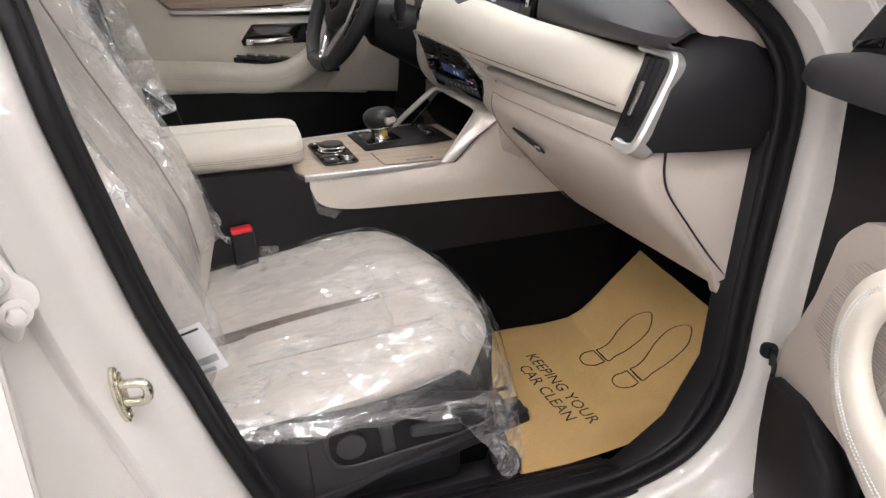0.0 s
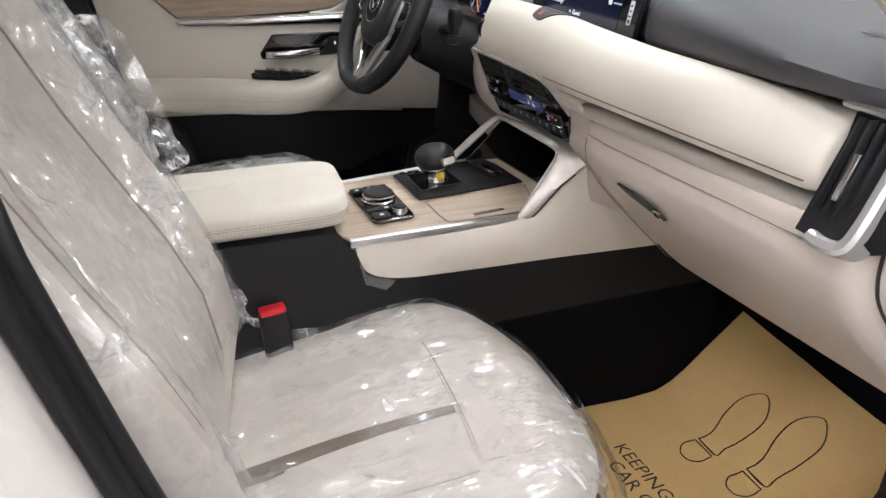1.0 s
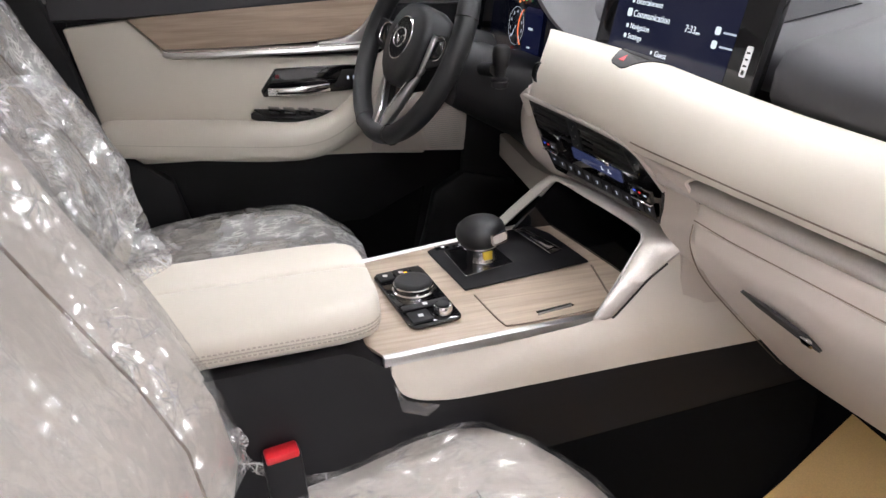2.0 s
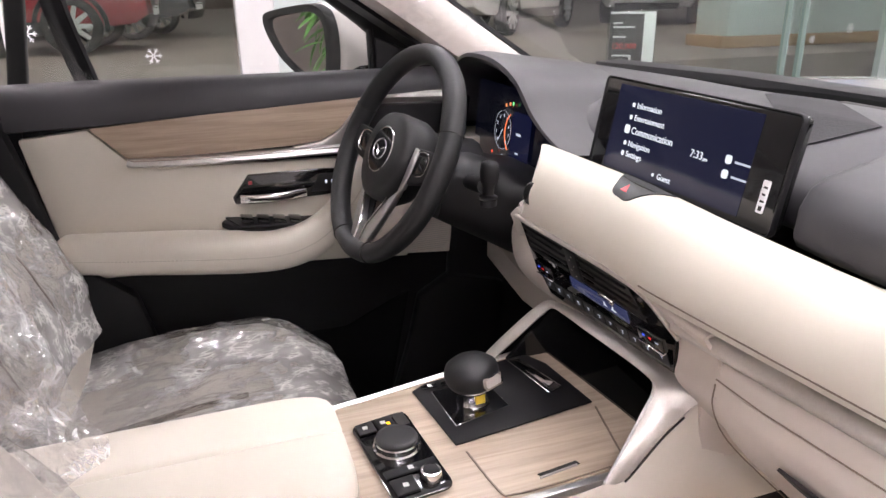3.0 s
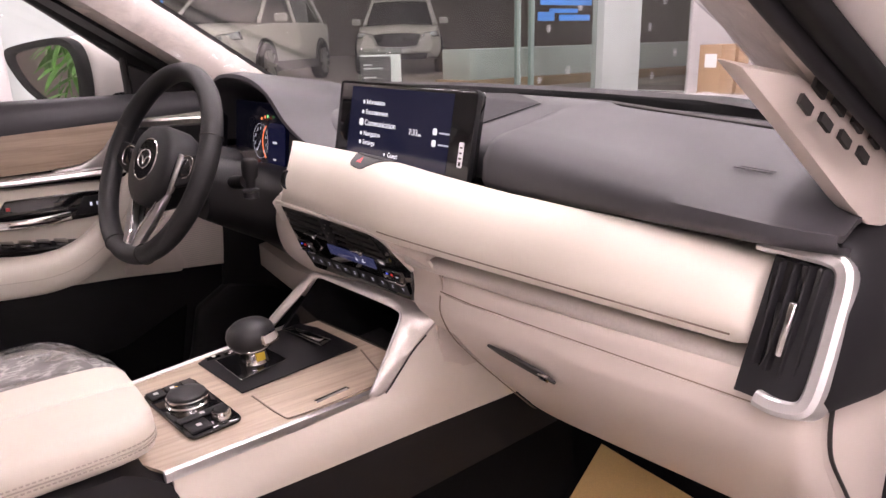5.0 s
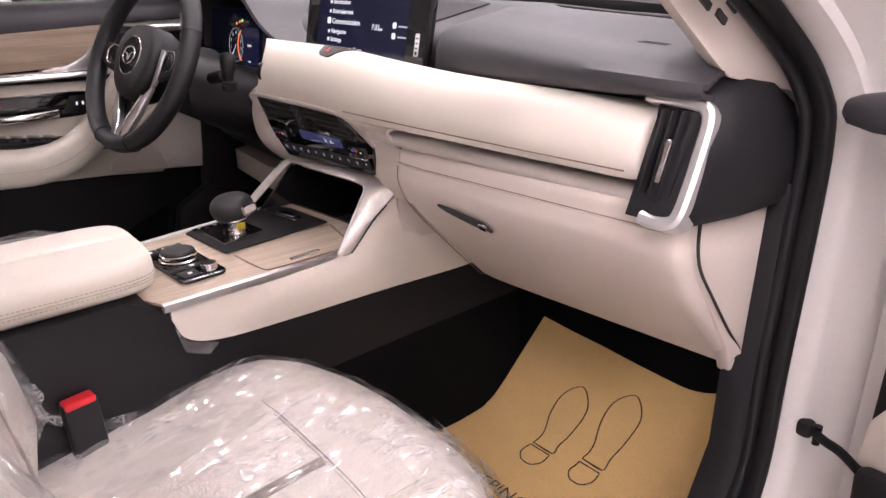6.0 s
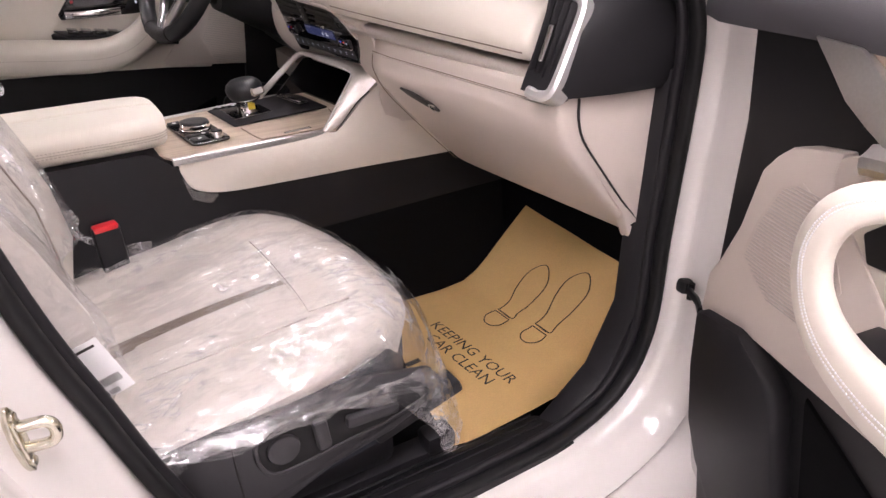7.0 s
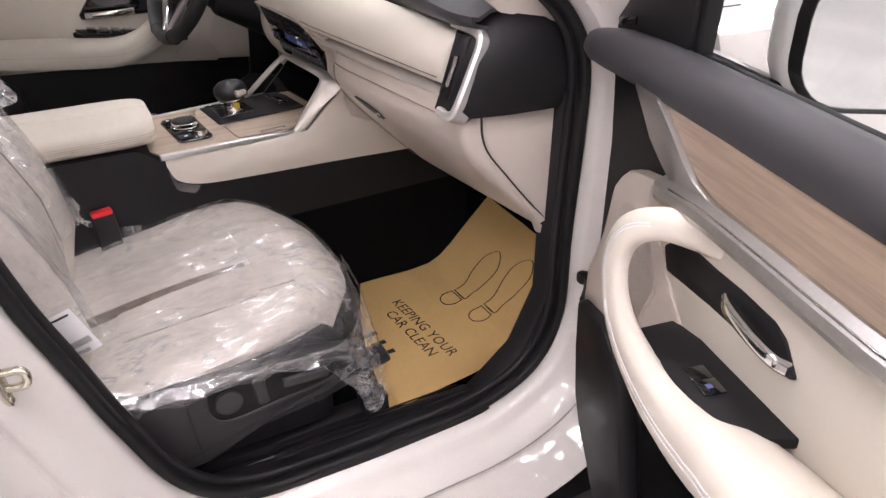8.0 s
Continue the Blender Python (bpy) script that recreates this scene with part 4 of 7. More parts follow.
for k, c in enumerate(((1, .3, .1), (1, .25, .1), (.2, 1, .3), (1, .1, .05))):
    part("warning_light", moved(plate(0.005, 0.005, Matrix.Translation(((0.006, 0.022, 0.034, -0.036)[k], (0.044, 0.048, 0.050, -0.045)[k], 0.001)), 0.0003), cm), glow("warning_light", c, 1.5), CL)
part("display_field", moved(plate(0.075, 0.085, Matrix.Translation((0.072, -0.004, 0.0002)), 0.0003, 0.012), cm), glow("cluster_blue", (0.010, 0.013, 0.06), 0.4), CL)

# dark cowl round the column, cream knee panel, far end vent
part("column_cowl", loft([[(x, 0.37 + a * w, z + b * h) for a, b in oblong(2, 2, 0.7, 4)] for x, w, z, h in ((0.47, 0.060, 1.005, 0.055), (0.53, 0.080, 0.985, 0.068), (0.60, 0.12, 0.955, 0.075), (0.70, 0.17, 0.93, 0.08))]), DARK, DASH, "charcoal steering column cowl", 50)
part("knee_panel", thick(loft([[(x + dx, y, z) for x, z in ((0.62, 0.99), (0.595, 0.95), (0.59, 0.90), (0.63, 0.84), (0.70, 0.80), (0.80, 0.80))] for y, dx in ((0.185, 0.0), (0.3, 0.01), (0.5, 0.02), (0.68, 0.04))], False), 0.006), DARK, DASH, "charcoal knee panel", 50)
part("knee_edge", sweep([(0.645, 0.19, 0.80), (0.66, 0.4, 0.775), (0.70, 0.68, 0.765)], [(-0.004, -0.02), (-0.004, 0.03), (0.06, 0.04), (0.06, -0.01)]), CREAM, DASH, "cream lower edge of the dashboard")
fv = part("far_vent", slab([(0.585, 0.585, 1.03), (0.590, 0.645, 1.035), (0.60, 0.645, 1.115), (0.595, 0.585, 1.105)], (0.03, 0, 0), 0.004), GLOSS, DASH, "black air vent by the far door")
part("vent_frame", sweep([(0.584, 0.580, 1.026), (0.589, 0.650, 1.031), (0.600, 0.650, 1.119), (0.595, 0.580, 1.109)], oblong(0.006, 0.01, 0.002, 2), (-1, 0, 0), True), SATIN, fv)
part("far_dash_end", slab([(0.60, 0.57, 0.93), (0.62, 0.69, 0.93), (0.63, 0.69, 1.03), (0.60, 0.57, 1.03)], (0.05, 0, 0), 0.006), CREAM, DASH)

# ---- touch screen ----
TS = thing("touch_screen", (0.655, 0.0, 1.062), "wide black touch screen showing a dark blue menu", "screen")
sm = facing((0.6585, 0.0, 1.122), (0.035, -1, -0.012), (0.19, 0, 1))
part("housing", moved(slab([(x, y, -0.016) for x, y in oblong(0.332, 0.122, 0.007, 4)], (0, 0, 0.016), 0.0025), sm), GLOSS, TS, "gloss black screen housing", 50)
part("edge_rim", moved(sweep([(x, y, -0.003) for x, y in oblong(0.3335, 0.1235, 0.0075, 4)], oblong(0.0016, 0.008, 0.0006, 2), (0, 0, 1), True), sm), DARK, TS)
part("display", moved(plate(0.252, 0.108, Matrix.Translation((-0.006, 0.001, 0.0002)), 0.0004), sm), glow("menu_blue", (0.010, 0.014, 0.062), 0.38), TS, "lit dark blue menu")
WHITE = glow("menu_white", (0.85, 0.9, 1.0), 0.95)
for word, x, y, s in (("Information", -0.088, 0.029, 0.0105), ("Entertainment", -0.088, 0.0135, 0.0105), ("Communication", -0.088, -0.0035, 0.0128), ("Navigation", -0.088, -0.0195, 0.0105), ("Settings", -0.088, -0.033, 0.0105), ("7:33", 0.028, -0.008, 0.0125), ("pm", 0.050, -0.008, 0.006), ("Guest", -0.018, -0.0465, 0.0105)):
    lettering(word, s, sm @ pose(x, y, 0.0008), WHITE, TS, name="menu_word")
for x, y, s in ((-0.095, 0.032, 0.0055), (-0.095, 0.0165, 0.0055), (-0.097, 0.001, 0.011), (-0.095, -0.0165, 0.0055), (-0.095, -0.030, 0.006), (-0.026, -0.043, 0.004)):
    part("menu_icon", moved(plate(s, s, Matrix.Translation((x, y, 0.0007)), 0.0003, s * 0.3), sm), WHITE, TS)
for y in (0.0015, -0.0145):
    part("app_icon", moved(plate(0.0095, 0.0095, Matrix.Translation((0.088, y, 0.0007)), 0.0003, 0.003), sm), WHITE, TS)
    part("text_bar", moved(plate(0.022, 0.0022, Matrix.Translation((0.109, y - 0.001, 0.0007)), 0.0003), sm), ICON, TS)
st = part("sticker", moved(plate(0.010, 0.034, Matrix.Translation((0.147, -0.024, 0.0004)), 0.0004, 0.002), sm), PAPER, TS, "small white coded sticker")
for k in range(4):
    part("sticker_bar", moved(plate(0.0045 + 0.001 * (k % 2), 0.0022 if k else 0.005, Matrix.Translation((0.147, -0.036 + 0.0072 * k, 0.0009)), 0.0002), sm), INK, st)
# ---- centre console ----
CON = thing("centre_console", (0.3, -0.03, 0.41), "centre console with pale wood top, silver edges and charcoal sides", "centre console")
near = lambda x: -0.166 + 0.055 * (x - 0.23)
far = lambda x: 0.078 + 0.20 * (x - 0.24)
body, tunnel = [], []
for x, zt, out_ in ((-0.45, 0.8225, -0.010), (0.0, 0.8225, -0.005), (0.186, 0.8225, -0.005), (0.205, 0.812, -0.003), (0.236, 0.785, 0.0), (0.262, 0.75, 0.004), (0.5, 0.74, 0.004), (0.74, 0.73, 0.004), (0.9, 0.73, 0.004)):
    zb = 0.41
    a, b = near(x) + out_, far(max(x, 0.1))
    zm = min(0.62, lerp(zb, zt, 0.66))
    body.append([(x, a - 0.012, zm), (x, a, zt), (x, b, zt), (x, b + 0.012, zm)])
    tunnel.append([(x, a - 0.030, zb), (x, a - 0.0125, zm + 0.002), (x, b + 0.0125, zm + 0.002), (x, b + 0.030, zb)])
part("console_body", loft(body), DARK, CON, "charcoal sides of the console", 50)
part("tunnel_carpet", loft(tunnel), CARPET, CON, "black carpet along the foot of the console", 50)
# cream side with rounded lower tail
side = curve([(0.236, 0, 0.781), (0.252, 0, 0.750), (0.30, 0, 0.735), (0.42, 0, 0.728), (0.57, 0, 0.7225), (0.74, 0, 0.714), (0.78, 0, 0.715)], 6)
top = curve([(0.236, 0, 0.7935), (0.30, 0, 0.7945), (0.40, 0, 0.796), (0.500, 0, 0.802), (0.535, 0, 0.829), (0.586, 0, 0.868), (0.66, 0, 0.872)], 6)
rings = []
for a, b in zip(side, top):
    w = 0.012 * min(1, (a.x - 0.236) * 14)
    rings.append([(lerp(a.x, b.x, k), near(lerp(a.x, b.x, k)) - 0.004 - w * math.sin(math.pi * (0.15 + 0.8 * k)), lerp(a.z, b.z, k)) for k in np.linspace(0, 1, 8)])
part("cream_side", thick(loft(rings, False), 0.008), WRAPPED, CON, "cream leather console side under clear film", 60)
part("tail_film", slab([(0.236, near(.24) - 0.008, 0.775), (0.25, near(.24) - 0.010, 0.748), (0.29, near(.28) - 0.014, 0.735), (0.275, near(.28) - 0.014, 0.722), (0.245, near(.25) - 0.012, 0.735)], (0, -0.0006, 0)), FILM, CON, "loose corner of clear film")
# wooden top
T0, T1 = 0.20, 0.60
part("wood_top", thick(loft([[(lerp(T0 + 0.030 * max(0.0, 1 - 4.0 * v), T1, u), lerp(near(lerp(T0, T1, u)) + 0.006, far(lerp(T0, T1, u)) - 0.004, v), 0.8035) for v in np.linspace(0, 1, 13)] for u in np.linspace(0, 1, 9)], False), 0.004), WOOD, CON, "pale open-grain wood top", 60)
part("near_edge", sweep([(x, near(x), 0.800) for x in np.linspace(0.228, 0.512, 10)], [(-0.004, -0.006), (-0.004, 0.005), (-0.001, 0.006), (0.0045, 0.0045), (0.0062, 0.0), (0.0062, -0.005), (0.003, -0.0065)]), SATIN, CON, "satin silver edge strip", 45)
part("far_edge", sweep([(x, far(x), 0.801) for x in np.linspace(0.20, 0.55, 10)], [(-0.006, -0.010), (-0.006, 0.003), (0.0, 0.006), (0.005, 0.004), (0.006, -0.010)]), SATIN, CON, "satin silver edge strip", 45)
# lid over the cup holders
lidp = curve([(0.372, -0.062, 0.805), (0.380, -0.135, 0.805), (0.392, -0.146, 0.805), (0.45, -0.145, 0.805), (0.52, -0.140, 0.805)], 5) + curve([(0.535, -0.120, 0.805), (0.556, -0.03, 0.805)], 4)
part("lid_groove", sweep(lidp, oblong(0.0024, 0.0016, 0.0007, 2)), BROWN, CON)
part("lid_pull", slab([(0.430, -0.124, 0.8035), (0.480, -0.117, 0.8035), (0.482, -0.123, 0.8035), (0.434, -0.130, 0.8035)], (0, 0, 0.0012)), INK, CON, "slim finger slot of the wooden lid")
part("pull_edge", sweep([(0.430, -0.131, 0.8045), (0.478, -0.124, 0.8045)], oblong(0.002, 0.003, 0.0009, 2)), SATIN, CON)

# silver arch and black tray in front of it
inner = curve([(0.486, -0.164, 0.806), (0.494, -0.162, 0.813), (0.520, -0.152, 0.842), (0.545, -0.141, 0.868), (0.560, -0.134, 0.884), (0.5665, -0.122, 0.891), (0.566, -0.09, 0.892), (0.560, 0.0, 0.891), (0.556, 0.07, 0.890), (0.553, 0.090, 0.888), (0.545, 0.097, 0.880), (0.520, 0.100, 0.858), (0.485, 0.103, 0.828), (0.458, 0.105, 0.804)], 5)
outer = curve([(0.500, -0.166, 0.803), (0.512, -0.1655, 0.8065), (0.535, -0.164, 0.829), (0.558, -0.162, 0.850), (0.586, -0.159, 0.868), (0.606, -0.157, 0.890), (0.590, -0.10, 0.902), (0.574, 0.0, 0.899), (0.563, 0.08, 0.895), (0.556, 0.106, 0.893), (0.541, 0.116, 0.881), (0.516, 0.121, 0.859), (0.481, 0.124, 0.828), (0.454, 0.125, 0.802)], 5)
arch = part("arch", thick(loft([[a.lerp(b, k) + Vector((-0.0025, -0.001, 0.0015)) * math.sin(math.pi * k) for k in np.linspace(0, 1, 7)] + [b + Vector((0.012, 0.008 if b.y < 0 else -0.004, -0.004))] for a, b in zip(inner, outer)], False), 0.004), SILVER, CON, "broad satin silver arch over the tray", 60)
part("bright_edge", tube([p + Vector((-0.001, -0.001, 0.001)) for p in inner[2:25]], 0.0016, 8), BRIGHT, arch, "bright inner edge")
part("leg_side", box(0.606, 0.72, -0.1585, -0.135, 0.79, 0.884, 0.008), CREAM, CON)
part("leg_gap", sweep([p + Vector((0.002, -0.0015, 0.0)) for p in outer[4:20]], oblong(0.0022, 0.0022, 0.0008, 2), (0, 1, 0)), INK, CON)
TRAY = part("tray_floor", slab([(0.562, 0.130, 0.8065), (0.574, 0.037, 0.8065), (0.583, -0.042, 0.8065), (0.592, -0.145, 0.8065), (0.80, -0.13, 0.80), (0.80, 0.13, 0.80)], (0, 0, -0.003)), GLOSS, CON, "deep black tray under the arch")
for sl in (slab([(0.80, -0.15, 0.79), (0.80, 0.15, 0.79), (0.80, 0.15, 0.90), (0.80, -0.15, 0.90)], (0.01, 0, 0)),
     slab([(0.590, -0.148, 0.806), (0.81, -0.152, 0.80), (0.81, -0.152, 0.88), (0.612, -0.146, 0.868)], (0, 0.006, 0)), slab([(0.50, 0.122, 0.806), (0.81, 0.128, 0.80), (0.81, 0.128, 0.90), (0.57, 0.122, 0.876)], (0, -0.006, 0)), slab([(0.585, 0.12, 0.877), (0.60, -0.13, 0.882), (0.81, -0.14, 0.90), (0.81, 0.12, 0.90)], (0, 0, 0.008))):
    part("tray_wall", sl, GLOSS, TRAY)
part("tray_light", box(0.640, 0.652, -0.1455, -0.144, 0.838, 0.8405), ICON, CON)
# black shift panel
SP = part("shift_panel", slab([(0.350, 0.080, 0.8045), (0.364, -0.048, 0.8045), (0.556, -0.022, 0.8055), (0.545, 0.085, 0.8055), (0.528, 0.120, 0.8055), (0.37, 0.092, 0.8045)], (0, 0, 0.003), 0.0015), DARK, CON, "matt black shift panel")
part("usb_slot", slab([(0.496, 0.104, 0.8092), (0.512, 0.106, 0.8092), (0.534, 0.020, 0.8092), (0.512, 0.010, 0.8092)], (0, 0, 0.0015), 0.0006), GLOSS, SP, "gloss black socket strip")
part("slot_rim", sweep([(0.496, 0.104, 0.811), (0.512, 0.106, 0.811), (0.534, 0.020, 0.811), (0.512, 0.010, 0.811)], oblong(0.0018, 0.0014, 0.0006, 2), (0, 0, 1), True), CHROME, SP)
part("socket_cover", slab([(0.507, 0.070, 0.811), (0.520, 0.070, 0.811), (0.528, 0.030, 0.811), (0.515, 0.022, 0.811)], (0, 0, 0.002), 0.0008), CHROME, SP)
gate = [(0.372, 0.066, 0.8088), (0.376, -0.016, 0.8088), (0.452, 0.004, 0.8088), (0.445, 0.070, 0.8088)]
part("gate_well", slab(gate, (0, 0, 0.0012)), GLOSS, SP)
part("gate_rim", sweep(gate, oblong(0.0022, 0.002, 0.0008, 2), (0, 0, 1), True), CHROME, SP, "chrome line round the shift gate")
for k in range(2):
    part("gate_key", slab([(0.362 + .027 * k, 0.074, 0.8088), (0.383 + .027 * k, 0.076, 0.8088), (0.383 + .027 * k, 0.086, 0.8088), (0.362 + .027 * k, 0.084, 0.8088)], (0, 0, 0.0015), 0.0005), GLOSS, SP)
    part("key_mark", box(0.371 + .027 * k, 0.376 + .027 * k, 0.078, 0.083, 0.8104, 0.8108), PAPER, SP)

# shifter
SH = thing("gear_shifter", (0.412, 0.03, 0.81), "short black leather and chrome gear shifter with a yellow tag", "gear shifter")
ax = Vector((-0.10, -0.03, 1)).normalized()
base = Vector((0.415, 0.025, 0.8095))


def turned(profile, n=24, squash=(1.0, 1.0), lean=ax, at=base):
    q = Vector((0, 0, 1)).rotation_difference(lean).to_matrix()
    return loft([[at + q @ Vector((r * squash[0] * math.cos(2 * math.pi * k / n), r * squash[1] * math.sin(2 * math.pi * k / n), h)) for k in range(n)] for r, h in profile])


part("neck", turned([(0.0175, 0.0), (0.0150, 0.008), (0.0140, 0.018), (0.0165, 0.026)], 20, (1.15, 0.9)), CHROME, SH, "smoky chrome neck", 60)
part("neck_back", turned([(0.0186, 0.0), (0.0160, 0.008), (0.0150, 0.018), (0.0175, 0.026)], 20, (1.1, 0.85), at=base + Vector((-0.003, 0.004, 0))), GLOSS, SH, "gloss black neck")
part("collar", turned([(0.0195, 0.0225), (0.0245, 0.0245), (0.0250, 0.0275), (0.022, 0.030)], 24, (1.1, 0.98)), CHROME, SH, "chrome collar", 60)
knob = part("knob", turned([(0.0215, 0.0255), (0.0275, 0.030), (0.0312, 0.038), (0.0322, 0.046), (0.0298, 0.0545), (0.0225, 0.0612), (0.012, 0.0642), (0.001, 0.0648)], 28, (1.08, 0.98)), WHEEL, SH, "black leather knob", 70)
kn = facing(base + ax * 0.042 + Vector((0.016, -0.0262, 0.001)), (1, 0.35, 0.1), (0, 0.35, 1))
part("knob_badge", moved(slab([(x, y, -0.002) for x, y in oblong(0.030, 0.017, 0.005, 4)], (0, 0, 0.005), 0.0012), kn), CHROME, knob, "chrome-rimmed badge plate")
part("badge_face", moved(slab([(x, y, 0.003) for x, y in oblong(0.023, 0.011, 0.003, 4)], (0, 0, 0.0006)), kn), TRIMGREY, knob)
part("yellow_tag", moved(box(-0.0065, 0.0065, -0.006, 0.006, 0.0, 0.0016, 0.0004), facing(base + ax * 0.013 + Vector((0.003, -0.0150, 0)), (1, 0.1, 0), (0, 0.1, 1))), material("yellow_tag_card", (0.75, 0.55, 0.05), 0.5), SH, "yellow plastic tag")

# command dial plate
PLQ = [(0.256, 0.026, 0.8045), (0.272, -0.124, 0.8045), (0.340, -0.116, 0.8045), (0.327, 0.040, 0.8045)]
PLT = part("command_plate", bevelled(slab(rounded(PLQ, 0.014), (0, 0, 0.004)), 0.0015, angle=50), GLOSS, CON, "black command plate with dials and keys")


def on_plate(a, b):
    """a: along the car; b: 0 at the near side to 1 at the far side."""
    q = [Vector(p) for p in PLQ]
    return q[1].lerp(q[2], a).lerp(q[0].lerp(q[3], a), b) + Vector((0, 0, 0.0045))


def key_at(a0, a1, b0, b1, h=0.003):
    return slab([on_plate(a0, b0), on_plate(a1, b0), on_plate(a1, b1), on_plate(a0, b1)], (0, 0, h), 0.001)


for a0, a1, b0, b1 in ((0.06, 0.36, 0.82, 0.96), (0.40, 0.70, 0.82, 0.96), (0.08, 0.46, 0.05, 0.22), (0.06, 0.94, 0.25, 0.33)):
    part("plate_key", key_at(a0, a1, b0, b1), DARK, PLT)
part("key_recess", key_at(0.74, 0.95, 0.80, 0.97, 0.001), INK, PLT)
for a, b in ((0.2, 0.89), (0.52, 0.89), (0.28, 0.13), (0.5, 0.29)):
    c = on_plate(a, b)
    part("key_mark", box(c.x - .003, c.x + .003, c.y - .003, c.y + .003, c.z + .0031, c.z + .0035), PAPER, PLT)
c = on_plate(0.60, 0.885)
part("key_light", box(c.x - .002, c.x + .002, c.y - .006, c.y - .002, c.z + .0031, c.z + .0036), glow("amber_lamp", (1, 0.55, 0.02), 3), PLT)
up = Vector((0, 0, 1))
dial = part("dial", turned([(0.0275, 0.0), (0.0275, 0.002), (0.0255, 0.0032), (0.0258, 0.0095), (0.0245, 0.0105)], 36, lean=up, at=on_plate(0.52, 0.58)), CHROME, PLT, "knurled chrome command dial", 30)
part("dial_cap", turned([(0.0240, 0.0098), (0.0243, 0.0125), (0.0235, 0.0142), (0.018, 0.0148), (0.001, 0.0150)], 32, lean=up, at=on_plate(0.52, 0.58)), WHEEL, dial, "black dial cap", 60)
small = part("small_dial", turned([(0.0125, 0.0), (0.0115, 0.007), (0.0108, 0.0095), (0.001, 0.0100)], 24, lean=up, at=on_plate(0.72, 0.15)), CHROME, PLT, "small chrome volume dial", 40)
part("dial_cap", turned([(0.0088, 0.0098), (0.0080, 0.0108), (0.001, 0.0110)], 20, lean=up, at=on_plate(0.72, 0.15)), DARK, small)

# padded armrest
ARM = thing("armrest", (0.05, -0.07, 0.82), "padded cream leather armrest with twin seams on the console", "armrest")
prof = []
for a, b in oblong(0.196, 0.050, 0.022, 5):
    prof.append((a, b))
    if abs(a - 0.076) < 1e-6 and b > 0.0249:
        prof += [(q, 0.025 + 0.0025 * math.cos(math.pi * q / 0.16)) for q in (0.055, 0.03, 0.016, 0.010)] + [(0.007, 0.0262), (0.004, 0.0236), (0.001, 0.0262)] + [(q, 0.025 + 0.0025 * math.cos(math.pi * q / 0.16)) for q in (-0.004, -0.012, -0.03, -0.055)]


def arm_point(x, k, a, b):
    return Vector((x, -0.076 + 0.02 * (x - .05) + a * k * (1.0 if k > .9 else 0.985), 0.8475 + 0.02 * (x - 0.05) * 0.2 + b * (0.4 + 0.6 * k)))


ARM_ROWS = [(-0.42, 1.0), (-0.2, 1.0), (-0.05, 1.0), (0.08, 1.0), (0.15, 1.0), (0.185, 0.99), (0.205, 0.96), (0.218, 0.91), (0.227, 0.83), (0.232, 0.70)]
cush_ = part("cushion", loft([[arm_point(x, k, a, b) for a, b in prof] for x, k in ARM_ROWS]), LEATHER, ARM, "", 60)
for b, mat_ in ((0.0005, 0), (-0.0035, 1), (-0.0075, 0)):
    line = curve([arm_point(x, k, -0.0985, b) + Vector((0.0004, -0.0003, 0)) for x, k in ARM_ROWS] + [arm_point(0.2335, 0.70, a, b) for a in (-0.07, -0.02, 0.04, 0.08)], 6)
    if mat_:
        part("seam", tube(line, 0.0008, 6), STITCH, cush_)
    else:
        dash = []
        total = [0.0]
        for p, q in zip(line, line[1:]):
            total.append(total[-1] + (q - p).length)
        for k in range(int(total[-1] / 0.0055)):
            e = [Vector([float(np.interp(d, total, [p[i] for p in line])) for i in range(3)]) for d in (k * 0.0055, k * 0.0055 + 0.0036)]
            dash.append(sweep(e, [(-0.0006, -0.0006), (0.0006, -0.0006), (0.0006, 0.0008), (-0.0006, 0.0008)]))
        part("stitching", joined(*dash), STITCH, cush_, "fine twin stitching")["kind"] = "stuff"

# belt buckle beside the passenger seat
BU = thing("belt_buckle", (0.10, -0.195, 0.62), "black seat belt buckle with a red release button", "seat belt buckle")
bm_ = facing((0.108, -0.195, 0.700), (1, 0.12, 0.05), (0.10, 0.03, 1))
part("buckle_body", moved(box(-0.020, 0.020, -0.085, 0.030, -0.010, 0.010, 0.004), bm_), DARK, BU)
part("release_button", moved(box(-0.018, 0.018, 0.023, 0.033, -0.0085, 0.0115, 0.003), bm_), RED, BU, "glossy red release button")

# ---- steering wheel ----
SW = thing("steering_wheel", (0.46, 0.375, 1.0), "black leather steering wheel with silver lower spokes", "steering wheel")
th, ps = radians(25.5), radians(9)
wn = Vector((-math.cos(th) * math.cos(ps), -math.cos(th) * math.sin(ps), math.sin(th)))
wr = Vector((0, 0, 1)).cross(wn).normalized()
WM = axes((0.411, 0.374, 1.056), wr, wn.cross(wr), wn)
R = 0.1625
part("rim", moved(sweep([(R * math.cos(a), R * math.sin(a), 0) for a in np.linspace(0, 2 * math.pi, 64, endpoint=False)], disc(0.0165, 14, 0.95, 1.1), (0, 0, 1), True), WM), WHEEL, SW, "stitched black leather rim", 70)
for a in (20, 160, 250, 290):
    c, s_ = math.cos(radians(a)), math.sin(radians(a))
    part("rim_seam", moved(tube([(R * c + 0.0170 * c * math.cos(q), R * s_ + 0.0170 * s_ * math.cos(q), 0.0185 * math.sin(q)) for q in np.linspace(0, 2 * math.pi, 20, endpoint=False)], 0.0011, 6, True), WM), INK, SW)
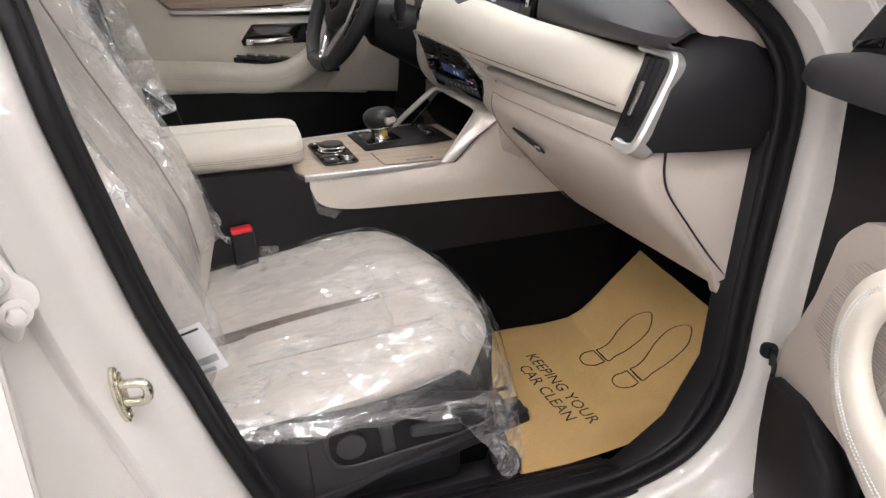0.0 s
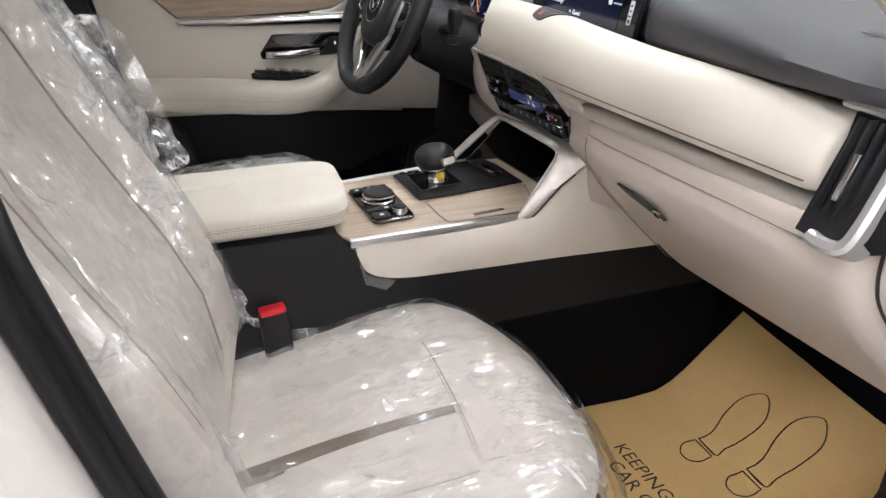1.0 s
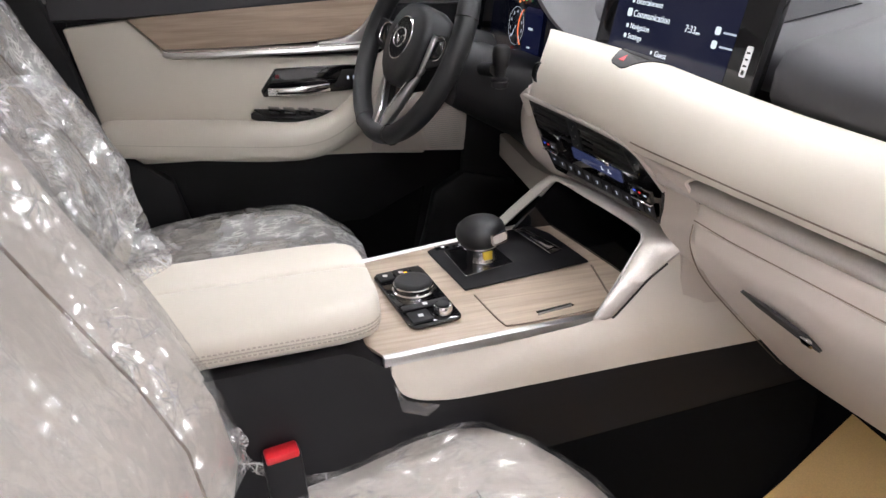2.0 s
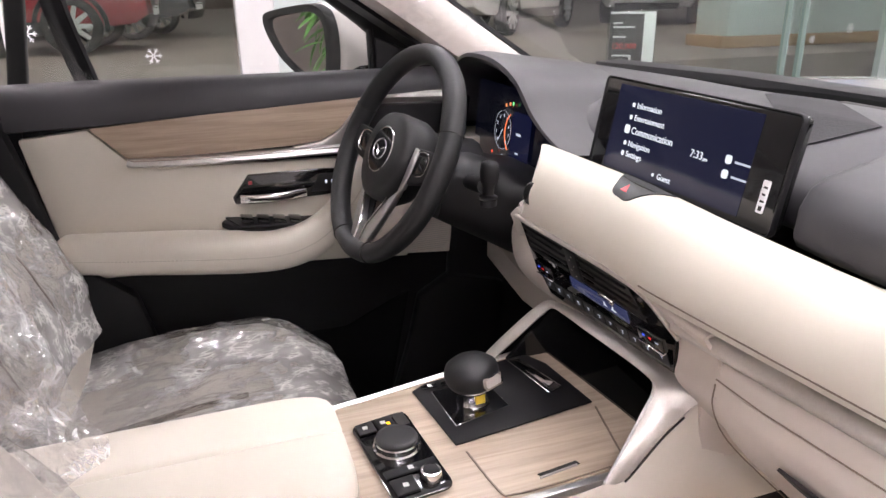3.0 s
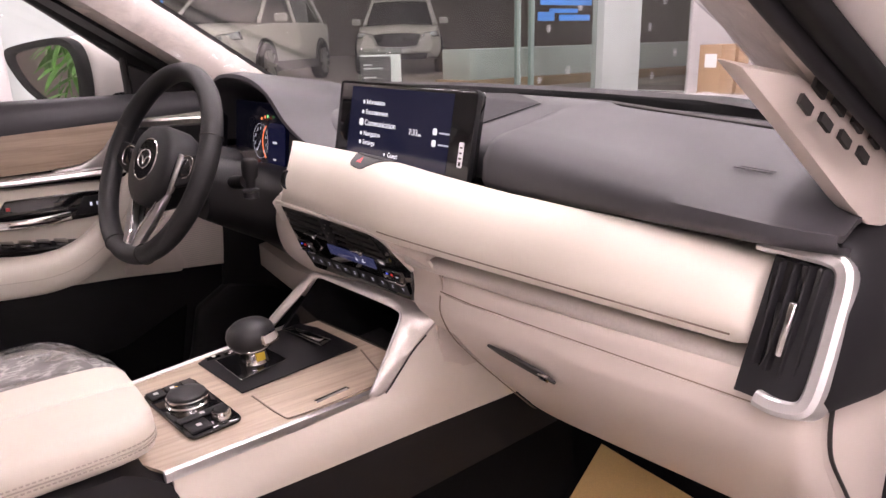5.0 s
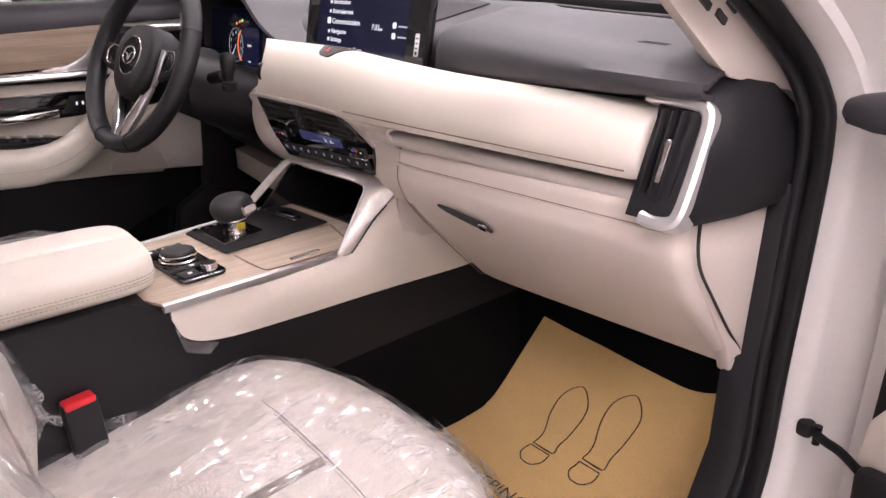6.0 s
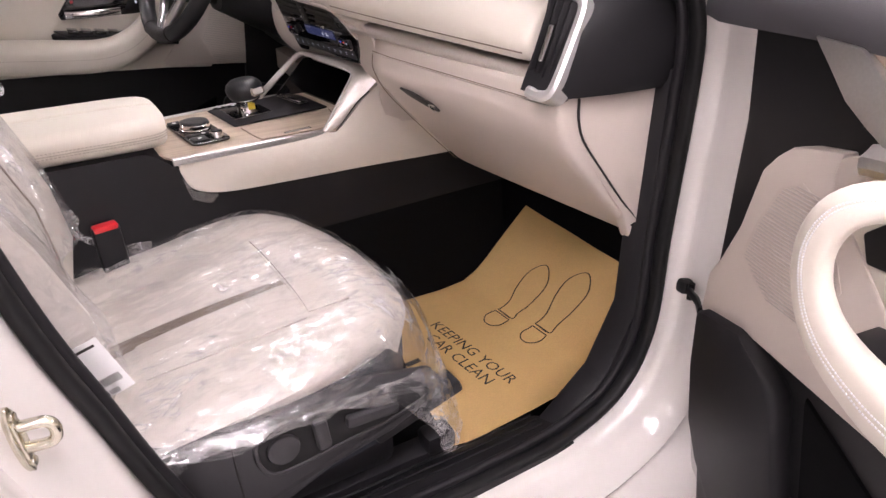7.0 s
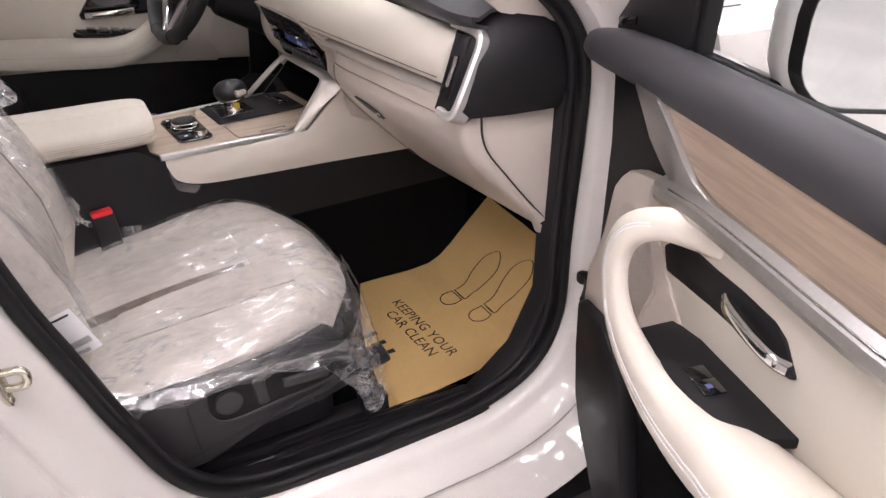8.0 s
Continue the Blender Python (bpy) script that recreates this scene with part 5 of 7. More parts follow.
hub = part("hub", moved(loft([[(0.070 * k * math.copysign(abs(math.cos(a)) ** 0.8, math.cos(a)) * (1 - 0.18 * max(0, -math.sin(a))), (0.064 if math.sin(a) > 0 else 0.078) * k * math.copysign(abs(math.sin(a)) ** 0.85, math.sin(a)), z) for a in np.linspace(0, 2 * math.pi, 48, endpoint=False)] for k, z in ((0.9, -0.045), (1.0, -0.03), (1.0, 0.002), (0.96, 0.012), (0.85, 0.018), (0.45, 0.021), (0.02, 0.0215))]), WM), WHEEL, SW, "padded black hub", 60)
part("badge_ring", moved(tube([(0.036 * math.cos(a), 0.036 * math.sin(a), 0.0195) for a in np.linspace(0, 2 * math.pi, 36, endpoint=False)], 0.0017, 8, True), WM), CHROME, hub, "chrome badge ring")
part("badge_face", moved(slab([(x, y, 0.019) for x, y in disc(0.0345, 32)], (0, 0, 0.0025)), WM), GLOSS, hub)
part("badge_mark", moved(joined(tube([(0.0195 * math.cos(a) * 1.1, 0.016 * math.sin(a), 0.0225) for a in np.linspace(0, 2 * math.pi, 24, endpoint=False)], 0.0013, 6, True), tube(curve([(-0.019, 0.006, 0.0225), (-0.006, 0.001, 0.0225), (0, -0.010, 0.0225), (0.006, 0.001, 0.0225), (0.019, 0.006, 0.0225)], 5), 0.0013, 6)), WM), CHROME, hub, "plain chrome badge")
for s in (-1, 1):
    sp = part("spoke", moved(slab([(s * 0.055, 0.022, -0.014), (s * 0.150, 0.026, -0.008), (s * 0.152, -0.010, -0.008), (s * 0.115, -0.026, -0.010), (s * 0.050, -0.040, -0.014)], (0, 0, 0.012), 0.004), WM), DARK, SW, "black side spoke")
    part("key_pad", moved(slab([(s * 0.086, 0.014, -0.003), (s * 0.122, 0.016, -0.001), (s * 0.124, -0.008, -0.001), (s * 0.086, -0.018, -0.003)], (0, 0, 0.005), 0.002), WM), GLOSS, sp, "gloss black key pad")
    part("key_rim", moved(slab([(s * 0.072, 0.022, -0.004), (s * 0.086, 0.020, -0.004), (s * 0.084, -0.016, -0.004), (s * 0.078, -0.042, -0.006), (s * 0.064, -0.050, -0.006), (s * 0.071, -0.02, -0.004)], (0, 0, 0.007), 0.002), WM), SATIN, sp, "satin silver key surround")
    part("key_edge", moved(tube(curve([(s * 0.088, 0.018, 0.002), (s * 0.108, 0.020, 0.003), (s * 0.126, 0.012, 0.003), (s * 0.124, -0.010, 0.003), (s * 0.105, -0.017, 0.002)], 5), 0.0012, 8), WM), CHROME, sp)
    low = part("lower_spoke", moved(slab([(s * 0.066, -0.044, -0.012), (s * 0.046, -0.062, -0.012), (s * 0.010, -0.122, -0.010), (s * 0.008, -0.152, -0.008), (s * 0.028, -0.150, -0.008), (s * 0.050, -0.100, -0.010)], (0, 0, 0.012), 0.004), WM), SATIN, SW, "satin silver lower spoke")
    part("spoke_edge", moved(tube([(s * 0.044, -0.064, 0.001), (s * 0.012, -0.120, 0.003), (s * 0.009, -0.150, 0.004)], 0.0022, 8), WM), CHROME, low)
part("spoke_web", moved(slab([(0.044, -0.062, -0.016), (-0.044, -0.062, -0.016), (-0.008, -0.145, -0.014), (0.008, -0.145, -0.014)], (0, 0, 0.006), 0.002), WM), GLOSS, SW)
part("column", loft([[WM @ Vector((a, b, z)) for a, b in disc(r, 20)] for r, z in ((0.045, -0.03), (0.055, -0.06), (0.07, -0.13))]), DARK, SW)
SK = thing("column_stalk", (0.50, 0.21, 1.03), "black wiper stalk with a round end", "control stalk")
part("stem", tube(curve([(0.51, 0.29, 1.02), (0.505, 0.24, 1.028), (0.500, 0.205, 1.035)], 5), 0.011, 12), DARK, SK)
part("tip", turned([(0.005, 0.0), (0.0125, 0.003), (0.0130, 0.016), (0.0075, 0.019), (0.0085, 0.032), (0.0125, 0.037), (0.0135, 0.052), (0.0125, 0.062), (0.008, 0.066), (0.001, 0.067)], 20, lean=Vector((0.04, 0, 1)).normalized(), at=Vector((0.503, 0.200, 1.006))), DARK, SK, "", 50)
part("ring", tube([(0.5035 + 0.0125 * math.cos(a), 0.200 + 0.0125 * math.sin(a), 1.019) for a in np.linspace(0, 2 * math.pi, 20, endpoint=False)], 0.0014, 8, True), GLOSS, SK)
# ---- seats ----
CX0, CX1 = 0.00, 0.462


def cushion_top(u, v):
    """The passenger cushion: u 0 at its back to 1 at its front, v -1 at the console side to 1 at the doorway."""
    half = 0.268 - 0.055 * max(0.0, u - 0.45) ** 2 * 3.3 - 0.01 * (1 - u)
    y = -0.392 - v * half
    x = lerp(CX0, CX1 - 0.07 * abs(v) ** 3.2, u)
    z = 0.655 + 0.035 * u + 0.022 * abs(v) ** 3 * (1 - 0.4 * u) - 0.02 * (1 - u) ** 2
    return Vector((x, y, z))


def seat_shell(at):
    """Cushion as rows from the doorway side over the top to the console side, closed below."""
    rings = []
    for u in [0, 0.08, 0.16, 0.26, 0.36, 0.46, 0.56, 0.66, 0.76, 0.85, 0.92, 0.97, 1.0]:
        edge = 0.0 if u < 0.8 else ((u - 0.8) / 0.2) ** 2.2
        ring = []
        for v in np.linspace(1, -1, 27):
            p = cushion_top(u, v)
            p.z -= 0.045 * edge + 0.028 * abs(v) ** 14
            ring.append(p + at)
        foot = cushion_top(u, -1), cushion_top(u, 1)
        zb = 0.648
        ring += [Vector((foot[0].x, foot[0].y - 0.002, zb)) + at, Vector((foot[0].x, foot[0].y - 0.05, zb - 0.03)) + at, Vector((foot[1].x, foot[1].y + 0.05, zb - 0.03)) + at, Vector((foot[1].x, foot[1].y + 0.002, zb)) + at]
        rings.append(ring)
    return rings


BACK = [(0.655, 0.028), (0.72, 0.030), (0.80, 0.018), (0.88, -0.012), (0.96, -0.052), (1.04, -0.090), (1.12, -0.122), (1.20, -0.152), (1.27, -0.178)]


def back_ring(z, x, at, deep=0.115):
    half = table([(0.65, 0.215), (0.78, 0.243), (0.95, 0.242), (1.15, 0.225), (1.27, 0.19)], z)[0]
    ring = []
    for v in np.linspace(1, -1, 21):
        bulge = 0.052 * max(0, abs(v) - 0.52) / 0.48 if z > 0.7 else 0.02 * abs(v)
        bulge *= 1.0 if abs(v) < 0.93 else 0.55
        ring.append(Vector((x + bulge - 0.05 * abs(v) ** 16, -0.392 - v * half, z)) + at)
    ring += [Vector((x - deep * 0.7, -0.392 + half * 0.96, z)) + at, Vector((x - deep, -0.392 + half * 0.7, z)) + at, Vector((x - deep, -0.392 - half * 0.7, z)) + at, Vector((x - deep * 0.7, -0.392 - half * 0.96, z)) + at]
    return ring


def crinkle(p, size, freq=22):
    n = noise.noise_vector(p * freq)
    m = noise.noise_vector(p * freq * 0.4 + Vector((7, 3, 1)))
    return (Vector(n) * 0.5 + Vector(m)) * size


def film_over(rings, lift, size, centre, closed=False, freq=22):
    """Loose film lying over a form."""
    bm = loft(rings, closed, False)
    bmesh.ops.subdivide_edges(bm, edges=bm.edges[:], cuts=3, use_grid_fill=True)
    bmesh.ops.recalc_face_normals(bm, faces=bm.faces)
    bm.normal_update()
    for v in bm.verts:
        out = v.normal if v.normal.dot(v.co - centre) > 0 else -v.normal
        fold = 1 - abs(noise.noise(v.co * freq * 0.7)) * 2
        v.co += out * (lift + size * 0.8 * max(0.0, fold)) + crinkle(v.co, size * 0.6, freq)
    return bm


def car_seat(name, at, label):
    at = Vector(at)
    ob = thing(name, Vector((0.2, -0.39, 0.42)) + at, label, "car seat", "front seats")
    cush = part("cushion", loft(seat_shell(at), True), SEAT, ob, "cream leather cushion with a perforated middle", 60)
    back = part("backrest", loft([back_ring(z, x, at) for z, x in BACK], True), SEAT, ob, "cream leather backrest", 60)
    # perforated middle panels, proud by a hair
    for u0, u1 in ((0.20, 0.655), (0.67, 0.80)):
        part("middle_panel", thick(grid(lambda a, b: cushion_top(lerp(u0, u1, a), lerp(-0.50, 0.50, b) * (1 + 0.10 * a)) + Vector((0, 0, 0.0009 - 0.0016 * abs(2 * b - 1) ** 6)) + at, 8, 8), -0.003), PERFORATED, cush, "perforated cream leather panel", 60)
    strip = [cushion_top(u, 0.10 + 0.05 * (1 - u) - 0.30 * max(0.0, (u - 0.15) * (0.655 - u))) + Vector((0, 0, 0.0045)) + at for u in np.linspace(0.05, 0.655, 12)]
    part("insert_strip", loft([[p + Vector((0, w * a, h)) for a, h in ((-1, -0.002), (-0.8, 0.0), (0.8, 0.0), (1, -0.002))] for p, w in zip(strip, np.linspace(0.0165, 0.009, 12))], False), STRIP, cush, "taupe insert strip")
    for u in (0.195, 0.662):
        part("seam", sweep([cushion_top(u, v) + Vector((0, 0, 0.0012)) + at for v in np.linspace(-0.36 if u > 0.3 else 0.12, 0.44, 12)], oblong(0.0011, 0.0014, 0.0005, 2)), STITCH, cush)
    # seams of the backrest
    for v in (0.56, -0.56):
        pts = []
        for z, x in BACK[1:-1]:
            half = table([(0.65, 0.215), (0.78, 0.243), (0.95, 0.242), (1.15, 0.225), (1.27, 0.19)], z)[0]
            pts.append(Vector((x + 0.052 * (abs(v) - 0.52) / 0.48 + 0.001, -0.392 - v * half, z)) + at)
        part("seam", sweep(pts, oblong(0.004, 0.003, 0.0012, 2), (1, 0, 0.3)), BROWN, back)
    # dark skirt and base
    part("skirt", loft([[Vector((lerp(0.0, 0.43, u), -0.392 - s * (0.246 - 0.10 * max(0, u - 0.7)), z)) + at for u, s, z in ((0.1, 1, zz), (0.3, 1, zz), (0.6, 1, zz), (0.85, 0.99, zz), (0.97, 0.82, zz), (1, 0.4, zz), (1, -0.4, zz), (0.97, -0.82, zz), (0.85, -0.99, zz), (0.1, -1, zz))] for zz in (0.640, 0.58, 0.51)]), NAVY, ob, "dark blue-grey fabric skirt", 50)
    part("seat_frame", box(0.02 + at.x, 0.38 + at.x, -0.62 + at.y, -0.17 + at.y, 0.455 + at.z, 0.535 + at.z, 0.02), DARK, ob)
    for dy in (-0.60, -0.20):
        part("seat_rail", box(-0.1 + at.x, 0.46 + at.x, dy - 0.02 + at.y, dy + 0.02 + at.y, 0.405, 0.45 + at.z, 0.004), DARK, ob)
    return ob


PS = car_seat("passenger_seat", (0, 0, 0), "cream leather passenger seat with perforated middle, covered in clear film")
car_seat("driver_seat", (-0.15, 0.765, 0.012), "cream leather driver seat covered in clear film")

# switch panel on the side of the passenger seat
SIDE = part("side_shield", slab([(0.050, -0.650, 0.648), (0.10, -0.651, 0.646), (0.16, -0.652, 0.643), (0.24, -0.652, 0.640), (0.34, -0.652, 0.630), (0.43, -0.648, 0.608), (0.440, -0.648, 0.575), (0.36, -0.652, 0.545), (0.27, -0.655, 0.530), (0.17, -0.655, 0.488), (0.050, -0.652, 0.478)], (0, 0.03, 0), 0.008, 3), SHIELD, PS, "charcoal seat side shield")
part("shield_gap", sweep([(0.150, -0.6525, 0.646), (0.152, -0.6540, 0.575), (0.158, -0.6560, 0.505)], oblong(0.002, 0.002, 0.0008, 2), (0, 1, 0)), INK, SIDE)
rec = curve([(x, -0.655, z) for x, z in ((0.178, 0.612), (0.200, 0.624), (0.26, 0.622), (0.34, 0.612), (0.398, 0.600), (0.406, 0.588), (0.36, 0.573), (0.28, 0.563), (0.205, 0.555), (0.180, 0.574))], 5, True)
part("switch_rim", sweep(rec, oblong(0.006, 0.005, 0.002, 3), (0, 1, 0), True), SHIELD, SIDE, "raised rim round the seat switches", 60)
part("switch_recess", slab([Vector((p.x, -0.6535, p.z)) for p in rec], (0, -0.002, 0), 0.0008), RUBBER, SIDE)
part("lumbar_switch", moved(slab([(x, y, 0) for x, y in disc(0.0205, 28)], (0, 0, 0.008), 0.003), facing((0.208, -0.655, 0.592), (1, 0, -0.03), (0, 0, 1))), SHIELD, SIDE, "round lumbar switch")
part("recline_switch", moved(box(-0.009, 0.009, -0.022, 0.022, 0, 0.014, 0.005), facing((0.256, -0.655, 0.596), (1, 0, 0.12), (-0.12, 0, 1))), SHIELD, SIDE, "upright recline switch")
part("slide_switch", moved(box(-0.036, 0.036, -0.008, 0.008, 0, 0.014, 0.005), facing((0.324, -0.655, 0.597), (1, 0, -0.05), (0, 0, 1))), SHIELD, SIDE, "long slide switch")
part("rail_cover", slab([(0.33, -0.645, 0.545), (0.47, -0.640, 0.575), (0.478, -0.640, 0.555), (0.34, -0.645, 0.522)], (0, 0.04, 0), 0.006), DARK, PS)
part("rail_lip", sweep([(0.20, -0.648, 0.448), (0.34, -0.648, 0.452)], oblong(0.003, 0.004, 0.001, 2)), SATIN, PS, "thin steel lip of the seat rail")
part("front_foot_cover", box(0.425, 0.475, -0.625, -0.585, 0.44, 0.475, 0.01), DARK, PS)

# label on the side of the backrest
TAG = thing("paper_label", (0.045, -0.615, 0.69), "white printed paper label with code bars on the seat's side", "label")
tm = facing((0.026, -0.640, 0.757), (0.70, -0.35, 0.26), (-0.26, -0.05, 0.92))


def tag_point(a, b):
    """A sheet that bends round the bolster."""
    return tm @ Vector((a, b, -5.0 * (a + 0.01) ** 2))


part("sheet", thick(grid(lambda u, v: tag_point(lerp(-0.034, 0.034, u), lerp(-0.035, 0.035, v)), 12, 8), 0.0004), PAPER, TAG, "", 60)
for a, b, w, h in [(0.012, 0.028, 0.034, 0.0032), (-0.018, -0.001, 0.010, 0.009)] + [(-0.032 + 0.0021 * k, -0.016, 0.0011, 0.010) for k in range(30)] + [(-0.028 + 0.0021 * k, -0.030, 0.0010, 0.006) for k in range(24)]:
    part("label_bar", grid(lambda u, v: tag_point(a + (u - 0.5) * w, b + (v - 0.5) * h) + tm.to_3x3() @ Vector((0, 0, 0.0006)), 2, 1), INK, TAG)
part("code_frame", moved(sweep([(x - 0.017, y - 0.001, 0.0006) for x, y in oblong(0.026, 0.030, 0.001, 1)], oblong(0.0008, 0.0006, 0.0002, 1), (0, 0, 1), True), tm), INK, TAG)
lettering("-A", 0.016, tm @ pose(-0.026, 0.008, -0.0006), INK, TAG, name="label_word")

# films
FC = thing("seat_cover_film", (0.2, -0.39, 0.68), "crinkled clear polythene film draped over the passenger seat", "plastic film")
shell = [r[:27] for r in seat_shell(Vector((0, 0, 0)))]
wide = []
for i, r in enumerate(shell):
    u = i / (len(shell) - 1)
    hang = 0.024 + 0.03 * noise.noise(Vector((u * 6, 0, 0))) + 0.010 * u
    a, b = r[0], r[-1]
    wide.append([a + Vector((0.004, -0.014, -hang)), a + Vector((0.002, -0.016, -hang * 0.5)), a + Vector((0, -0.008, -0.012))] + r + [b + Vector((0, 0.012, -0.02)), b + Vector((0, 0.02, -0.05))])
front = [p + Vector((0.012, 0, -0.03 - 0.01 * abs(noise.noise(p * 9)))) for p in wide[-1]]
front2 = [p + Vector((0.010, 0, -0.035 - 0.02 * abs(noise.noise(p * 12)))) for p in front]
part("cushion_film", film_over(wide + [front, front2], 0.006, 0.0038, Vector((0.2, -0.39, 0.5))), FILM, FC, "", 60)
part("back_film", film_over([back_ring(z, x, Vector((0, 0, 0)))[:21] for z, x in BACK[1:]], 0.007, 0.005, Vector((-0.3, -0.39, 0.95))), FILM, FC, "", 60)


def sheet_between(line_a, line_b, n, size, freq=24):
    """A hanging piece of film between two lines."""
    a, b = curve(line_a, 6), curve(line_b, 6)
    rows = []
    for k in range(n + 1):
        rows.append([p.lerp(q, k / n) + crinkle(p.lerp(q, k / n), size * (0.3 + k / n), freq) for p, q in zip(a, b)])
    return loft(rows, False)


part("hanging_flap", sheet_between([(0.33, -0.668, 0.640), (0.365, -0.668, 0.638), (0.40, -0.655, 0.640), (0.445, -0.60, 0.645)], [(0.375, -0.690, 0.592), (0.402, -0.698, 0.540), (0.426, -0.702, 0.512), (0.452, -0.674, 0.528)], 34, 0.009, 60), SHEET, FC, "loose hanging corner of film", 60)
part("side_flap", sheet_between([(0.05, -0.662, 0.668), (0.14, -0.670, 0.655), (0.23, -0.673, 0.648), (0.34, -0.672, 0.640)], [(0.045, -0.676, 0.650), (0.14, -0.684, 0.640), (0.23, -0.680, 0.644), (0.345, -0.686, 0.622)], 16, 0.006, 60), SHEET, FC, "", 60)
part("front_flap", sheet_between([(0.43, -0.63, 0.640), (0.46, -0.56, 0.645), (0.473, -0.48, 0.648), (0.478, -0.40, 0.650)], [(0.444, -0.660, 0.545), (0.472, -0.60, 0.560), (0.482, -0.50, 0.600), (0.483, -0.41, 0.625)], 18, 0.006, 44), SHEET, FC, "", 60)
part("rear_flap", sheet_between([(0.0, -0.188, 0.86), (0.03, -0.191, 0.79), (0.055, -0.193, 0.73), (0.09, -0.197, 0.70), (0.17, -0.200, 0.69)], [(0.035, -0.186, 0.825), (0.065, -0.187, 0.755), (0.09, -0.188, 0.705), (0.12, -0.190, 0.675), (0.17, -0.192, 0.665)], 10, 0.010, 40), SHEET, FC, "", 60)
part("edge_flap", sheet_between([(-0.012, -0.160, 0.925), (-0.035, -0.160, 0.975), (-0.065, -0.160, 1.05), (-0.10, -0.165, 1.13)], [(0.020, -0.130, 0.93), (0.015, -0.118, 0.98), (-0.005, -0.110, 1.05), (-0.045, -0.125, 1.12)], 12, 0.009, 40), SHEET, FC, "ragged free edge of the film", 60)
DC = thing("seat_cover_film", (0.05, 0.37, 0.69), "crinkled clear polythene film bunched on the driver seat", "plastic film")
dsh = [r[:27] for r in seat_shell(Vector((-0.15, 0.765, 0.012)))]
part("cushion_film", film_over(dsh + [[p + Vector((0.012, 0, -0.04)) for p in dsh[-1]]], 0.009, 0.006, Vector((0.05, 0.37, 0.5)), freq=14), BUNCH, DC, "", 60)
part("back_film", film_over([back_ring(z, x, Vector((-0.15, 0.765, 0.012)))[:21] for z, x in BACK[1:]], 0.008, 0.010, Vector((-0.45, 0.37, 0.95)), freq=18), BUNCH, DC, "", 60)
part("bunched_side", sheet_between([(-0.10, 0.16, 0.72), (-0.12, 0.145, 0.82), (-0.16, 0.14, 0.95), (-0.20, 0.15, 1.08), (-0.25, 0.16, 1.18)], [(-0.02, 0.15, 0.73), (-0.07, 0.125, 0.84), (-0.105, 0.12, 0.97), (-0.135, 0.13, 1.06), (-0.22, 0.14, 1.16)], 8, 0.014, 26), BUNCH, DC, "", 60)
# dark door pillar trim behind the driver's seat
part("far_pillar_trim", slab([(-0.15, 0.69, 0.42), (0.06, 0.69, 0.42), (-0.02, 0.69, 0.76), (-0.12, 0.69, 0.84), (-0.19, 0.68, 1.12), (-0.24, 0.64, 1.45), (-0.40, 0.64, 1.45), (-0.40, 0.69, 0.42)], (0, -0.04, 0), 0.006), DARK, CAR, "charcoal pillar trim")
